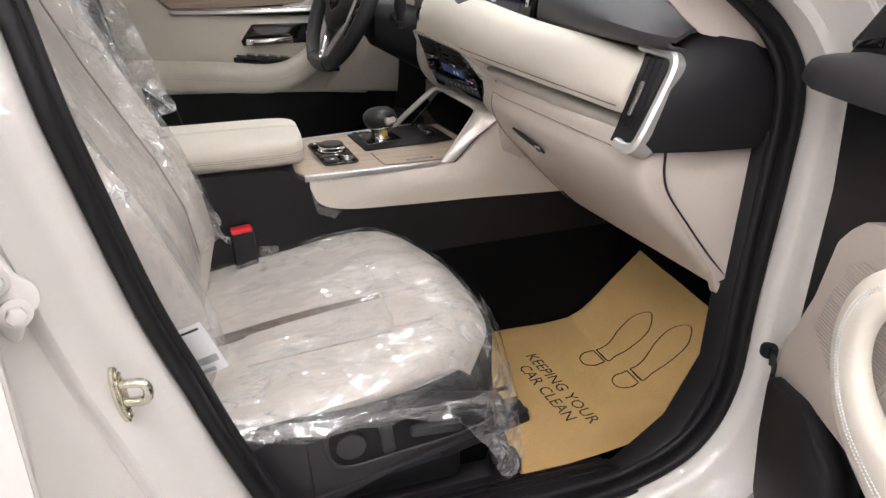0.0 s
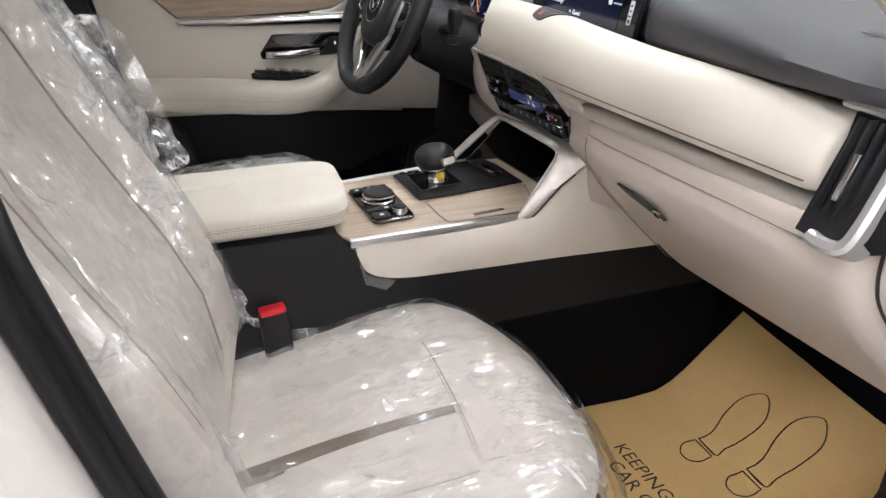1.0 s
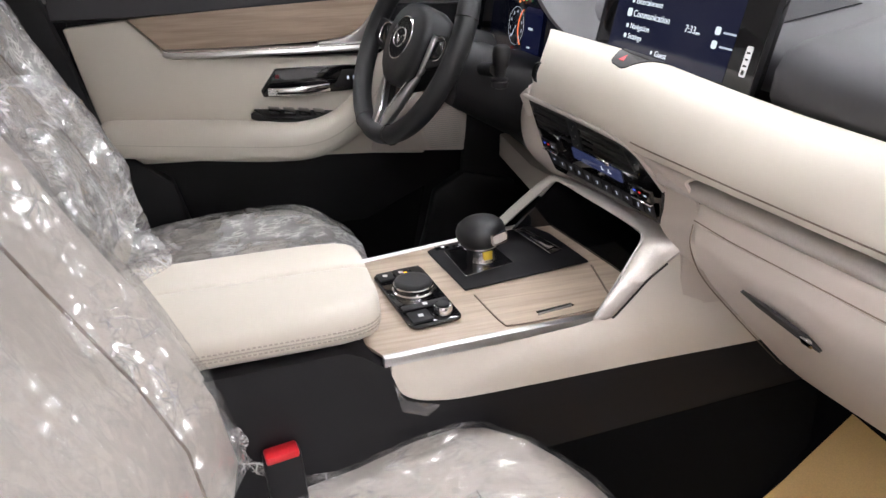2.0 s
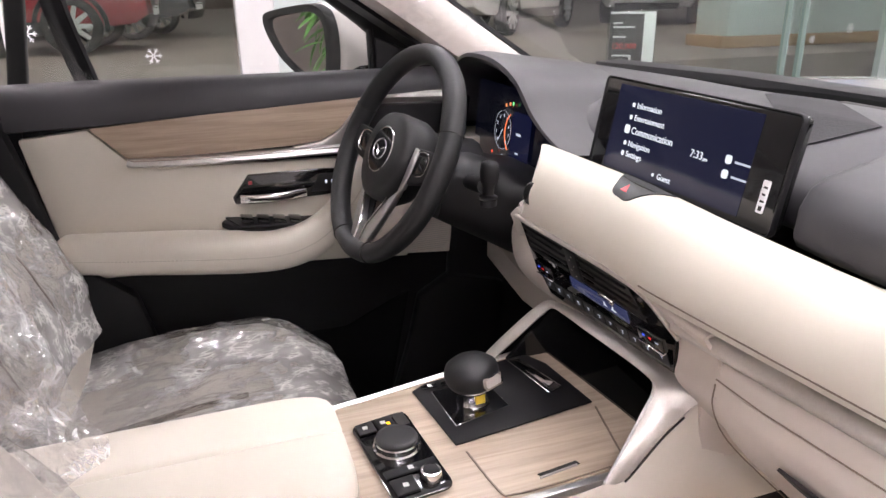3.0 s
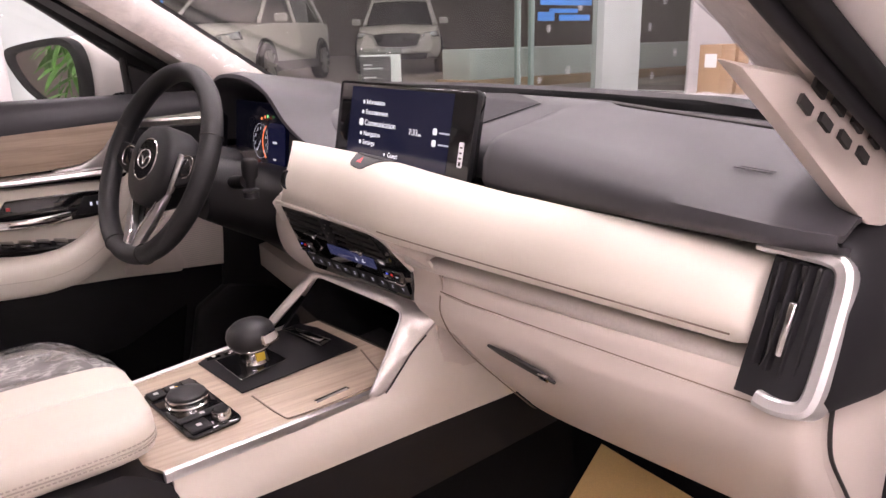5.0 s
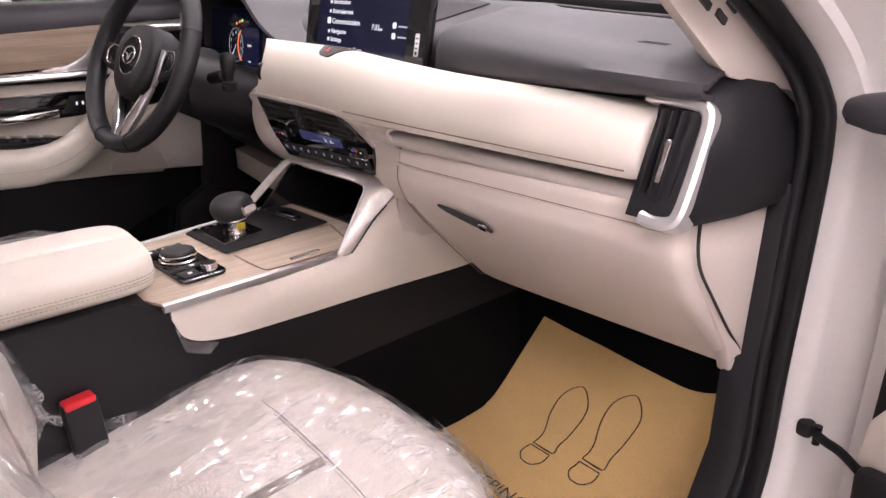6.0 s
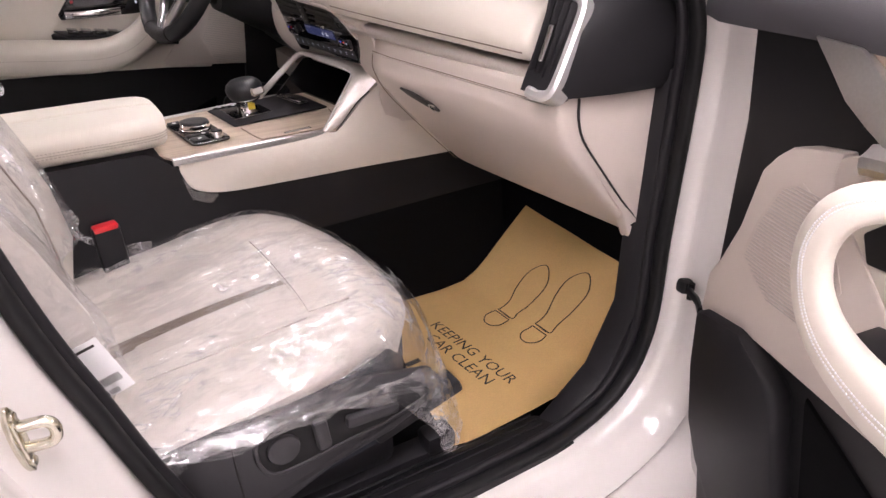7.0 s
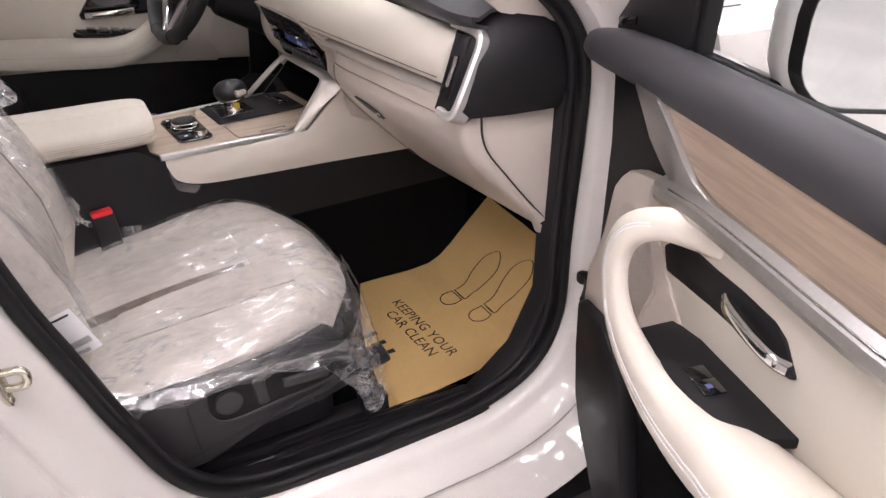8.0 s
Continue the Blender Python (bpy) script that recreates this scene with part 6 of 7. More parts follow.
# ---- front doors: u back from the hinge, n towards the cabin, z up ----
def front_door(name, label, hinge, U, N, near):
    U, N, O = Vector(U).normalized(), Vector(N).normalized(), Vector(hinge)
    ob = thing(name, O + Vector((0, 0, 0.4)), label, "car door", "front doors")

    def P(u, n, z):
        z = z if near else z + 0.02 + 0.12 * (z - 0.97)
        return O + U * u + N * n + Vector((0, 0, z))

    def ribbon(pts, n0, n1, mat, nm, lab="", r=0.0, parent=ob):
        return part(nm, slab([P(u, n0, z) for u, z in pts], N * (n1 - n0), r), mat, parent, lab)

    END = 0.945 if near else 0.964
    side = 1 if near else -1
    # shell and inner carrier
    ribbon([(0.055, 0.50), (0.09, 0.36), (END, 0.36), (END + 0.02, 0.80), (END - 0.02, 1.08), (0.06, 1.06)], -0.075, 0.004, PAINT, "door_shell", "pearl-white outer door", 0.012)
    ribbon([(0.106 if near else 0.090, 0.55), (0.14, 0.40), (END + .012, 0.40), (END + 0.022, 0.80), (END - 0.012, 1.06), (0.085, 1.052), (0.098, 0.95), (0.096, 0.87), (0.094 if near else 0.066, 0.752 if near else 0.742), (0.092 if near else 0.062, 0.70)], 0.003, 0.030, DARK, "door_carrier", "charcoal door panel", 0.006)
    # belt rail: round-shouldered charcoal top
    rail = [(-0.030, 0.016), (-0.022, 0.027), (-0.004, 0.030), (0.012, 0.024), (0.022, 0.010), (0.027, -0.006), (0.024, -0.016), (0.0, -0.020), (-0.030, -0.018)]
    if near:
        rows = ((-0.004, 0.026, 1.064, 0.30, 0.35), (0.010, 0.029, 1.062, 0.55, 0.60), (0.045, 0.030, 1.063, 0.75, 0.85), (0.10, 0.030, 1.068, 0.9, 1.0), (0.20, 0.030, 1.073, 1.0, 1.0), (0.40, 0.030, 1.075, 1.0, 1.0), (0.65, 0.030, 1.075, 1.0, 1.0), (END - 0.02, 0.030, 1.075, 1.0, 1.0))
    else:
        rows = ((0.030, 0.030, 1.094, 1.0, 0.7), (0.20, 0.030, 1.092, 1.0, 0.8), (0.365, 0.030, 1.088, 1.0, 0.95), (0.60, 0.030, 1.081, 1.0, 1.2), (0.85, 0.030, 1.075, 1.0, 1.45), (END + 0.01, 0.030, 1.074, 1.0, 1.45))
    part("belt_rail", loft([[P(u, n + a * ka, z + b * kb) for a, b in rail] for u, n, z, ka, kb in rows]), PAD, ob, "soft charcoal door shoulder", 50)
    # wood inlay, its front edge swept
    if near:
        wood = [(0.263, 1.061), (0.306, 1.036), (0.332, 1.018), (0.357, 1.006), (0.392, 0.999), (0.446, 0.999), (0.53, 0.999), (0.63, 0.998), (0.77, 1.0), (0.80, 1.012), (0.855, 1.060), (0.6, 1.063), (0.4, 1.063)]
    else:
        wood = [(0.848, 1.048), (0.793, 0.997), (0.70, 0.995), (0.60, 0.996), (0.50, 0.9985), (0.450, 1.003), (0.427, 1.012), (0.409, 1.023), (0.385, 1.048), (0.362, 1.076), (0.48, 1.070), (0.604, 1.062), (0.72, 1.055)]
    ribbon(wood, 0.028, 0.052, WOODY if near else WOODX, "wood_inlay", "pale wood inlay", 0.0015)
    # silver spear with a swept front
    if near:
        line = [P(0.300, 0.058, 0.974), P(0.345, 0.060, 0.981), P(0.40, 0.060, 0.986), P(0.48, 0.060, 0.988), P(0.62, 0.058, 0.988), P(0.785, 0.050, 0.990)]
        tall = 1.28
    else:
        line = [P(0.345, 0.056, 0.988), P(0.42, 0.058, 0.988), P(0.52, 0.058, 0.987), P(0.65, 0.056, 0.987), P(0.770, 0.052, 0.989), P(0.792, 0.048, 0.992)]
        tall = 0.78
    spear = part("silver_spear", sweep(curve(line, 6), [(a * side, b * tall) for a, b in ((-0.02, 0.009), (-0.002, 0.0105), (0.004, 0.006), (0.009, 0.003), (0.011, -0.004), (0.008, -0.0095), (-0.02, -0.0105))]), SATIN, ob, "satin silver spear", 35)
    part("spear_line", sweep([p + N * 0.0065 + Vector((0, 0, 0.0055 * tall)) for p in curve(line, 6)[4:]], oblong(0.0022, 0.0025, 0.0009, 2)), CHROME, spear)
    if near:
        ribbon([(0.205, 1.062), (0.263, 1.061), (0.306, 1.035), (0.332, 1.017), (0.357, 1.005), (0.392, 0.998), (0.440, 0.998), (0.440, 0.985), (0.345, 0.976), (0.310, 0.974), (0.315, 0.985), (0.287, 0.998), (0.258, 1.014), (0.232, 1.038)], 0.028, 0.0585, SATIN, "spear_root", "swept silver root of the spear", 0.003)
    else:
        ribbon([(0.366, 1.070), (0.385, 1.048), (0.409, 1.022), (0.427, 1.011), (0.450, 1.002), (0.50, 0.997), (0.50, 0.990), (0.41, 0.988), (0.392, 1.010), (0.372, 1.038), (0.352, 1.066)], 0.028, 0.0555, SATIN, "spear_root", "swept silver root of the spear", 0.003)
    # cream upper panel, cap and lower wedge
    ribbon([(0.262, 0.930), (0.30, 0.968), (0.55, 0.972), (0.78, 0.980), (0.80, 0.998), (0.850, 1.046 if not near else 1.055), (END - 0.004, 1.036 if not near else 1.045), (END - 0.05, 0.80), (0.62, 0.79), (0.40, 0.78), (0.28, 0.77)], 0.02, 0.044, LEATHER, "upper_panel", "cream upper door panel", 0.005)
    ribbon([(0.160, 0.915), (0.178, 0.936), (0.195, 0.950), (0.215, 0.957), (0.262, 0.966), (0.258, 0.945), (0.264, 0.925), (0.40, 0.80), (0.40, 0.72 if near else 0.785), (0.195, 0.722 if near else 0.770), (0.100 if near else 0.064, 0.706 if near else 0.762), (0.103 if near else 0.068, 0.760 if near else 0.768), (0.118 if near else 0.105, 0.785), (0.142, 0.840)], 0.026, 0.047, CREAM, "front_panel", "cream lower front panel", 0.004)
    ribbon([(0.2635, 0.963), (0.292, 0.975), (0.302, 0.964), (0.285, 0.93), (0.268, 0.925), (0.2605, 0.945)], 0.03, 0.052, CREAM, "front_cap", "", 0.004)
    # speaker grille of fine ribs
    gr = part("speaker_grille", slab([P(u, 0.0465, z) for u, z in ((0.192, 0.905), (0.222, 0.922), (0.265, 0.905), (0.30, 0.84), (0.275, 0.785), (0.21, 0.775), (0.155, 0.812), (0.17, 0.86))], N * 0.0012), CREAM, ob, "ribbed cream speaker grille")
    for k in range(34):
        z = 0.781 + 0.0041 * k
        u0 = table([(0.775, 0.212), (0.812, 0.158), (0.86, 0.172), (0.905, 0.194), (0.922, 0.222)], z)[0]
        u1 = table([(0.785, 0.27), (0.84, 0.295), (0.905, 0.262), (0.922, 0.24)], z)[0]
        part("grille_rib", sweep([P(u0 + 0.003, 0.0482, z), P(u1, 0.0482, z)], oblong(0.0011, 0.0014, 0.0004, 1)), TRIMGREY, gr)
    # armrest: a padded bar that leaves the panel at the front, turns down and runs back
    if near:
        rows = ((0.405, 0.028, 0.952, 0.016, 0.014), (0.376, 0.054, 0.957, 0.017, 0.014), (0.350, 0.080, 0.958, 0.017, 0.014), (0.330, 0.102, 0.943, 0.018, 0.013), (0.320, 0.110, 0.910, 0.019, 0.012), (0.329, 0.112, 0.872, 0.020, 0.012), (0.357, 0.112, 0.840, 0.023, 0.014), (0.403, 0.110, 0.820, 0.026, 0.017), (0.455, 0.107, 0.813, 0.030, 0.022), (0.52, 0.103, 0.817, 0.034, 0.028), (0.565, 0.092, 0.824, 0.036, 0.042), (0.64, 0.082, 0.830, 0.036, 0.046), (0.75, 0.075, 0.836, 0.035, 0.044), (0.92, 0.066, 0.840, 0.033, 0.038))
    else:
        rows = ((0.325, 0.050, 0.990, 0.016, 0.018), (0.350, 0.076, 0.972, 0.022, 0.020), (0.378, 0.092, 0.944, 0.026, 0.022), (0.408, 0.100, 0.908, 0.029, 0.023), (0.444, 0.104, 0.872, 0.031, 0.025), (0.492, 0.105, 0.845, 0.033, 0.027), (0.548, 0.103, 0.833, 0.034, 0.031), (0.62, 0.098, 0.835, 0.035, 0.036), (0.72, 0.090, 0.843, 0.035, 0.040), (0.82, 0.082, 0.850, 0.033, 0.040), (0.905, 0.076, 0.857, 0.030, 0.038), (0.922, 0.074, 0.858, 0.026, 0.034))
    cs = curve([Vector(r[:3]) for r in rows], 5)
    at_ = np.linspace(0, len(rows) - 1, len(cs))
    hs = np.interp(at_, range(len(rows)), [r[3] for r in rows])
    ws = np.interp(at_, range(len(rows)), [r[4] for r in rows])
    skin_, seam_ = [], []
    for i, c in enumerate(cs):
        d = (cs[min(i + 1, len(cs) - 1)] - cs[max(i - 1, 0)]).normalized()
        e = Vector((0, 1, 0)) if i > 8 else Vector((0.8, 1, 0.3))
        e = (e - d * e.dot(d)).normalized()
        f = d.cross(e)
        skin_.append([P(*(c + e * ws[i] * a * 0.98 + f * hs[i] * b)) for a, b in oblong(2, 2, 0.8, 4)])
        seam_.append((c, e, f, hs[i], ws[i]))
    arm = part("armrest", loft(skin_), LEATHER, ob, "padded cream armrest with a stitched edge", 60)
    low = -1 if (seam_[40][2].z > 0) else 1
    for off in ((-0.10, 0.10) if near else (0.05,)):
        pts = [P(*(c + e * (w * 0.985) + f * (h * off * low))) for c, e, f, h, w in seam_[11:]]
        fine = curve(pts, 3)
        for k in range(0, len(fine) - 1):
            part("stitch", sweep([fine[k], fine[k].lerp(fine[k + 1], 0.62)], [(0.0009, -0.0006), (0.0009, 0.0008), (-0.0009, 0.0008), (-0.0009, -0.0006)]), PAPER if near else STITCH, arm)
    # switch shelf behind the bar
    well = part("switch_shelf", slab([P(u, n, z) for u, n, z in (((0.345, 0.044, 0.832), (0.40, 0.044, 0.846), (0.562, 0.044, 0.8575), (0.545, 0.098, 0.853), (0.45, 0.104, 0.843), (0.36, 0.100, 0.838)) if near else ((0.355, 0.044, 0.840), (0.64, 0.044, 0.880), (0.648, 0.06, 0.880), (0.60, 0.100, 0.868), (0.48, 0.100, 0.866), (0.40, 0.095, 0.860)))], (0, 0, -0.012), 0.002), DARK, ob, "charcoal switch shelf")
    if near:
        for k, (u0, u1) in enumerate(((0.446, 0.467), (0.4675, 0.490))):
            part("window_switch", slab([P(u0, 0.068, 0.8485 + .0015 * k), P(u1, 0.068, 0.8495 + .0015 * k), P(u1, 0.090, 0.8485 + .0015 * k), P(u0, 0.090, 0.8475 + .0015 * k)], (0, 0, 0.0025), 0.001), GLOSS, well, "window switch")
        part("switch_mark", slab([P(0.476, 0.077, 0.8525), P(0.482, 0.077, 0.8528), P(0.482, 0.083, 0.8525), P(0.476, 0.083, 0.8522)], (0, 0, 0.0006)), glow("violet_switch_light", (0.35, 0.35, 0.8), 0.5), well)
    else:
        for k in range(4):
            part("window_switch", slab([P(0.50 + .03 * k, 0.056, 0.872 + .003 * k), P(0.523 + .03 * k, 0.056, 0.875 + .003 * k), P(0.523 + .03 * k, 0.088, 0.872 + .003 * k), P(0.50 + .03 * k, 0.088, 0.869 + .003 * k)], (0, 0, 0.007), 0.002), GLOSS, well, "window switch")
        part("switch_field", slab([P(0.47, 0.05, 0.868), P(0.64, 0.05, 0.882), P(0.615, 0.092, 0.874), P(0.47, 0.096, 0.866)], (0, 0, 0.004), 0.001), DARK, well)
    # inner handle in a black bowl
    bowl = ribbon([(0.304, 0.905), (0.331, 0.929), (0.405, 0.931), (0.449, 0.934), (0.500, 0.934), (0.518, 0.928), (0.531, 0.914), (0.541, 0.903), (0.534, 0.898), (0.520, 0.898), (0.408, 0.890), (0.316, 0.879)] if near else [(0.345, 0.948), (0.45, 0.954), (0.590, 0.954), (0.622, 0.916), (0.618, 0.904), (0.45, 0.906), (0.36, 0.914)], 0.036, 0.0475, DARK if near else GLOSS, "handle_bowl", "black handle bowl", 0.003)
    if near:
        part("lever", sweep(curve([P(0.434, 0.050, 0.916), P(0.450, 0.056, 0.916), P(0.490, 0.059, 0.914), P(0.522, 0.057, 0.912), P(0.536, 0.051, 0.911)], 5), oblong(0.008, 0.014, 0.0035, 3)), CHROME, bowl, "chrome door lever", 50)
    else:
        part("lever", sweep(curve([P(0.485, 0.056, 0.916), P(0.53, 0.064, 0.915), P(0.580, 0.062, 0.914), P(0.607, 0.054, 0.914)], 5), oblong(0.010, 0.018, 0.004, 3)), CHROME, bowl, "chrome door lever", 50)
        part("lock_mark", slab([P(0.584, 0.048, 0.937), P(0.591, 0.048, 0.937), P(0.591, 0.048, 0.943), P(0.584, 0.048, 0.943)], N * 0.001), material("dark_red_mark", (0.28, 0.01, 0.015), 0.4), bowl)
        part("memory_key_panel", slab([P(0.41, 0.0475, 0.912), P(0.475, 0.0475, 0.914), P(0.455, 0.0475, 0.946), P(0.41, 0.0475, 0.945)], N * 0.002, 0.001), DARK, bowl)
        for u in (0.43, 0.442):
            part("memory_mark", slab([P(u, 0.0498, 0.928), P(u + .004, 0.0498, 0.928), P(u + .004, 0.0498, 0.934), P(u, 0.0498, 0.934)], N * 0.001), ICON, bowl)
    # lower pocket panels; a flat black one paints the pocket's shaded hollow
    ribbon([(0.107, 0.712) if near else (0.062, 0.696), (0.125, 0.717) if near else (0.085, 0.704), (0.19, 0.728), (0.262, 0.690), (0.285, 0.60), (0.32, 0.50), (0.36, 0.38), (0.24, 0.42)] + ([(0.195, 0.470), (0.155, 0.508), (0.128, 0.555), (0.112, 0.635)] if near else [(0.20, 0.375), (0.12, 0.43), (0.082, 0.52)]), 0.028, 0.062, DARK, "pocket_front", "charcoal pocket panel", 0.01)
    ribbon([(0.275, 0.70), (0.42, 0.64), (0.92, 0.64), (0.92, 0.42), (0.36, 0.385), (0.32, 0.50)], 0.020, 0.036, CARPET, "pocket_shade", "flat black panel painted as the shaded hollow of the door pocket", 0.008)
    # window corner, glass
    sail = part("sail_panel", slab([P(u, -0.006, z) for u, z in (((0.040, 1.086), (0.235, 1.100), (0.235, 1.30), (0.20, 1.27), (0.13, 1.20), (0.085, 1.14)) if near else ((0.13, 1.100), (0.325, 1.105), (0.325, 1.168), (0.27, 1.148), (0.20, 1.125)))], N * 0.020, 0.005), DARK, ob, "charcoal corner panel with a small tweeter")
    part("tweeter", slab([P(u, 0.014, z) for u, z in ((0.055, 1.094), (0.105, 1.102), (0.105, 1.113), (0.060, 1.104))], N * 0.003, 0.001), GLOSS, sail)
    part("window_channel", sweep([P(0.240, 0.0, 1.09), P(0.240, -0.012, 1.31)] if near else [P(0.330, 0.0, 1.10), P(0.330, -0.010, 1.18)], oblong(0.012, 0.02, 0.004, 2), tuple(N)), RUBBER, ob)
    part("belt_seal", sweep([P(0.235, -0.002, 1.092), P(END - 0.02, -0.002, 1.095)], oblong(0.010, 0.016, 0.004, 2)), RUBBER, ob)
    frame_ = curve([P(0.04, -0.01, 1.09), P(0.16, -0.02, 1.21), P(0.40, -0.045, 1.36), P(0.62, -0.075, 1.455), P(0.80, -0.085, 1.475), P(0.90, -0.08, 1.40), P(0.93, -0.01, 1.09)], 6)
    if not near:
        frame_ = curve([P(0.16, -0.01, 1.10), P(0.298, -0.02, 1.168), P(0.353, -0.025, 1.206), P(0.491, -0.045, 1.300), P(0.62, -0.06, 1.370), P(0.80, -0.07, 1.405), P(0.91, -0.07, 1.36), P(0.955, -0.01, 1.09)], 6)
    part("window_frame", sweep(frame_, oblong(0.03, 0.035, 0.008, 3), tuple(N)), RUBBER, ob, "black window frame", 50)
    part("window_pane", loft([[P(0.245, -0.003, 1.095), P(0.91, -0.003, 1.095)], [P(0.25, -0.025, 1.25), P(0.91, -0.035, 1.25)], [P(0.42, -0.047, 1.36), P(0.90, -0.065, 1.36)], [P(0.66, -0.078, 1.46), P(0.86, -0.085, 1.46)]], False), GLASS, ob, "clear side window", 60)
    # wing mirror
    mu, mn, mz = (0.262, -0.228, 1.108) if near else (0.420, -0.255, 1.146)
    mir = thing("wing_mirror", P(mu, mn, mz - 0.1), "wing mirror with a pearl-white cap and black rim", "wing mirror", "wing mirrors")
    tilt = 0.35 if near else 0.62
    if near:
        bow = oblong(0.225, 0.165, 0.060, 6)
    else:
        bow = [(p.x, p.y) for p in curve([(a, b, 0) for a, b in ((-0.108, 0.044), (-0.085, 0.060), (0.03, 0.074), (0.075, 0.068), (0.096, 0.046), (0.1035, 0.0), (0.099, -0.050), (0.087, -0.072), (0.050, -0.078), (0.005, -0.066), (-0.055, -0.032), (-0.094, 0.010))], 4, True)]
    pane = 0.945 if near else 0.80
    slide = 0.0 if near else 0.013

    def M(a, b, du, s, lift=0.0):
        return P(mu + du - tilt * a * s * 0.9, mn + a * s, mz + b * s + lift)

    cap = []
    for du, s, dn in ((0.0, 1.0, 0), (-0.02, 1.05, 0), (-0.05, 1.03, 0.004), (-0.085, 0.90, 0.012), (-0.12, 0.68, 0.02), (-0.15, 0.40, 0.024), (-0.165, 0.14, 0.026)):
        cap.append([M(a, b, du * (0.55 if near else 1.0), s) + N * dn for a, b in bow])
    part("cap", loft(cap), PAINT, mir, "pearl-white mirror cap", 60)
    part("rim", loft([[M(a, b, du, s) for a, b in bow] for du, s in ((0.0, 1.01), (0.012, 1.01), (0.019, 0.985), (0.017, pane + 0.02), (0.004, pane))], True, False), RUBBER, mir, "black mirror rim", 50)
    part("mirror_glass", loft([[M(a + slide, b, 0.010 if near else 0.016, pane + 0.01) for a, b in bow], [M(a + slide, b, 0.005, pane + 0.01) for a, b in bow]]), MIRROR, mir, "silvered mirror glass", 60)
    part("foot", loft([[P(u + du, n, z + dz) for u, z in ((mu - .10, mz - .092), (mu - .01, mz - .092), (mu - .02, mz - .068), (mu - .09, mz - .064))] for n, du, dz in ((mn + 0.02, 0.0, 0.006), (mn + 0.08, -0.02, 0.0), (-0.02, -0.05, 0.056 if near else 0.04))]), GLOSS, mir, "glossy black mirror foot")
    return ob


front_door("front_door", "open front passenger door, cream and charcoal with pale wood and silver spear", (0.79, -0.74, 0), (-0.292, -0.956, 0), (-0.956, 0.292, 0), True)
front_door("front_door", "closed driver door, cream and charcoal with pale wood and silver spear", (0.795, 0.71, 0), (-1, 0, 0), (0, -1, 0), False)
CHK = thing("door_check", (0.775, -0.745, 0.684), "black door check strap between the pillar and the open door", "door check")
part("bracket", box(0.766, 0.786, -0.756, -0.737, 0.674, 0.695, 0.006), RUBBER, CHK)
part("pivot", tube([(0.771, -0.762, 0.672), (0.771, -0.762, 0.697)], 0.0045, 10), RUBBER, CHK)
part("strap", sweep(curve([(0.772, -0.758, 0.685), (0.757, -0.776, 0.690), (0.735, -0.801, 0.700), (0.706, -0.829, 0.708)], 5), oblong(0.006, 0.011, 0.002, 2)), RUBBER, CHK)

# ---- paper foot mat ----
MAT = thing("paper_floor_mat", (0.65, -0.45, 0.407), "tan kraft paper floor mat printed with footprints", "paper mat")


def mat_point(a, b):
    """a: 0 at the seat end to 1 at the bulkhead; b: 0 at the doorway side to 1 at the console."""
    x = lerp(lerp(0.486, 0.600, b) - 0.02 * math.sin(math.pi * b), lerp(0.935, 0.945, b), a)
    y = lerp(table([(0.0, -0.592), (0.3, -0.625), (0.55, -0.648), (0.8, -0.640), (1.0, -0.615)], a)[0], -0.170, b)
    z = table([(0.40, 0.412), (0.72, 0.414), (0.78, 0.420), (0.81, 0.434), (0.84, 0.458), (0.875, 0.492), (0.91, 0.525), (0.96, 0.574)], x)[0]
    z += 0.075 * max(0.0, 1 - b / 0.30) ** 2 * min(1.0, max(0.0, (a - 0.08) / 0.45)) + 0.0025 * noise.noise(Vector((x * 9, y * 9, 0)))
    return Vector((x, y, z))


part("sheet", thick(grid(mat_point, 70, 40), 0.0008), KRAFT, MAT, "", 60)


def mat_solve(x, y):
    """Shares (a, b) of the mat under the place x, y."""
    a = b = 0.5
    for _ in range(40):
        p = mat_point(a, b)
        a += (x - p.x) / 0.42
        b += (y - p.y) / 0.42
    return a, b


def lay_line(points, w, name, closed=False):
    pts = []
    for x, y in points:
        p = mat_point(*mat_solve(x, y))
        pts.append(p + Vector((-0.0006, 0, 0.0018)))
    part(name, sweep(pts, [(-w / 2, -0.0003), (-w / 2, 0.0003), (w / 2, 0.0003), (w / 2, -0.0003)], (0, 0, 1), closed), INK, MAT)


def footprint(cx, cy, ang):
    sole = [(0.128, 0.0), (0.112, 0.022), (0.085, 0.034), (0.045, 0.033), (0.0, 0.021), (-0.035, 0.023), (-0.040, 0.0235), (-0.040, -0.0215), (-0.01, -0.022), (0.04, -0.030), (0.085, -0.033), (0.113, -0.020)]
    heel = [(-0.050, 0.024), (-0.085, 0.026), (-0.108, 0.014), (-0.113, 0.0), (-0.108, -0.013), (-0.085, -0.023), (-0.050, -0.022)]
    c, s = math.cos(radians(ang)), math.sin(radians(ang))

    def put(p):
        return [(cx + 0.63 * x * c - 0.93 * y * s, cy + 0.63 * x * s + 0.93 * y * c) for x, y in p]

    sm = curve([(x, y, 0) for x, y in sole[6:] + sole[:7]], 4)
    lay_line(put([(p.x, p.y) for p in sm]) + put([(-0.040, -0.0215)]), 0.0022, "footprint_line")
    hm = curve([(x, y, 0) for x, y in heel], 4)
    lay_line(put([(p.x, p.y) for p in hm]) + put([heel[0]]), 0.0022, "footprint_line")


footprint(0.800, -0.332, 3)
footprint(0.822, -0.425, 0)


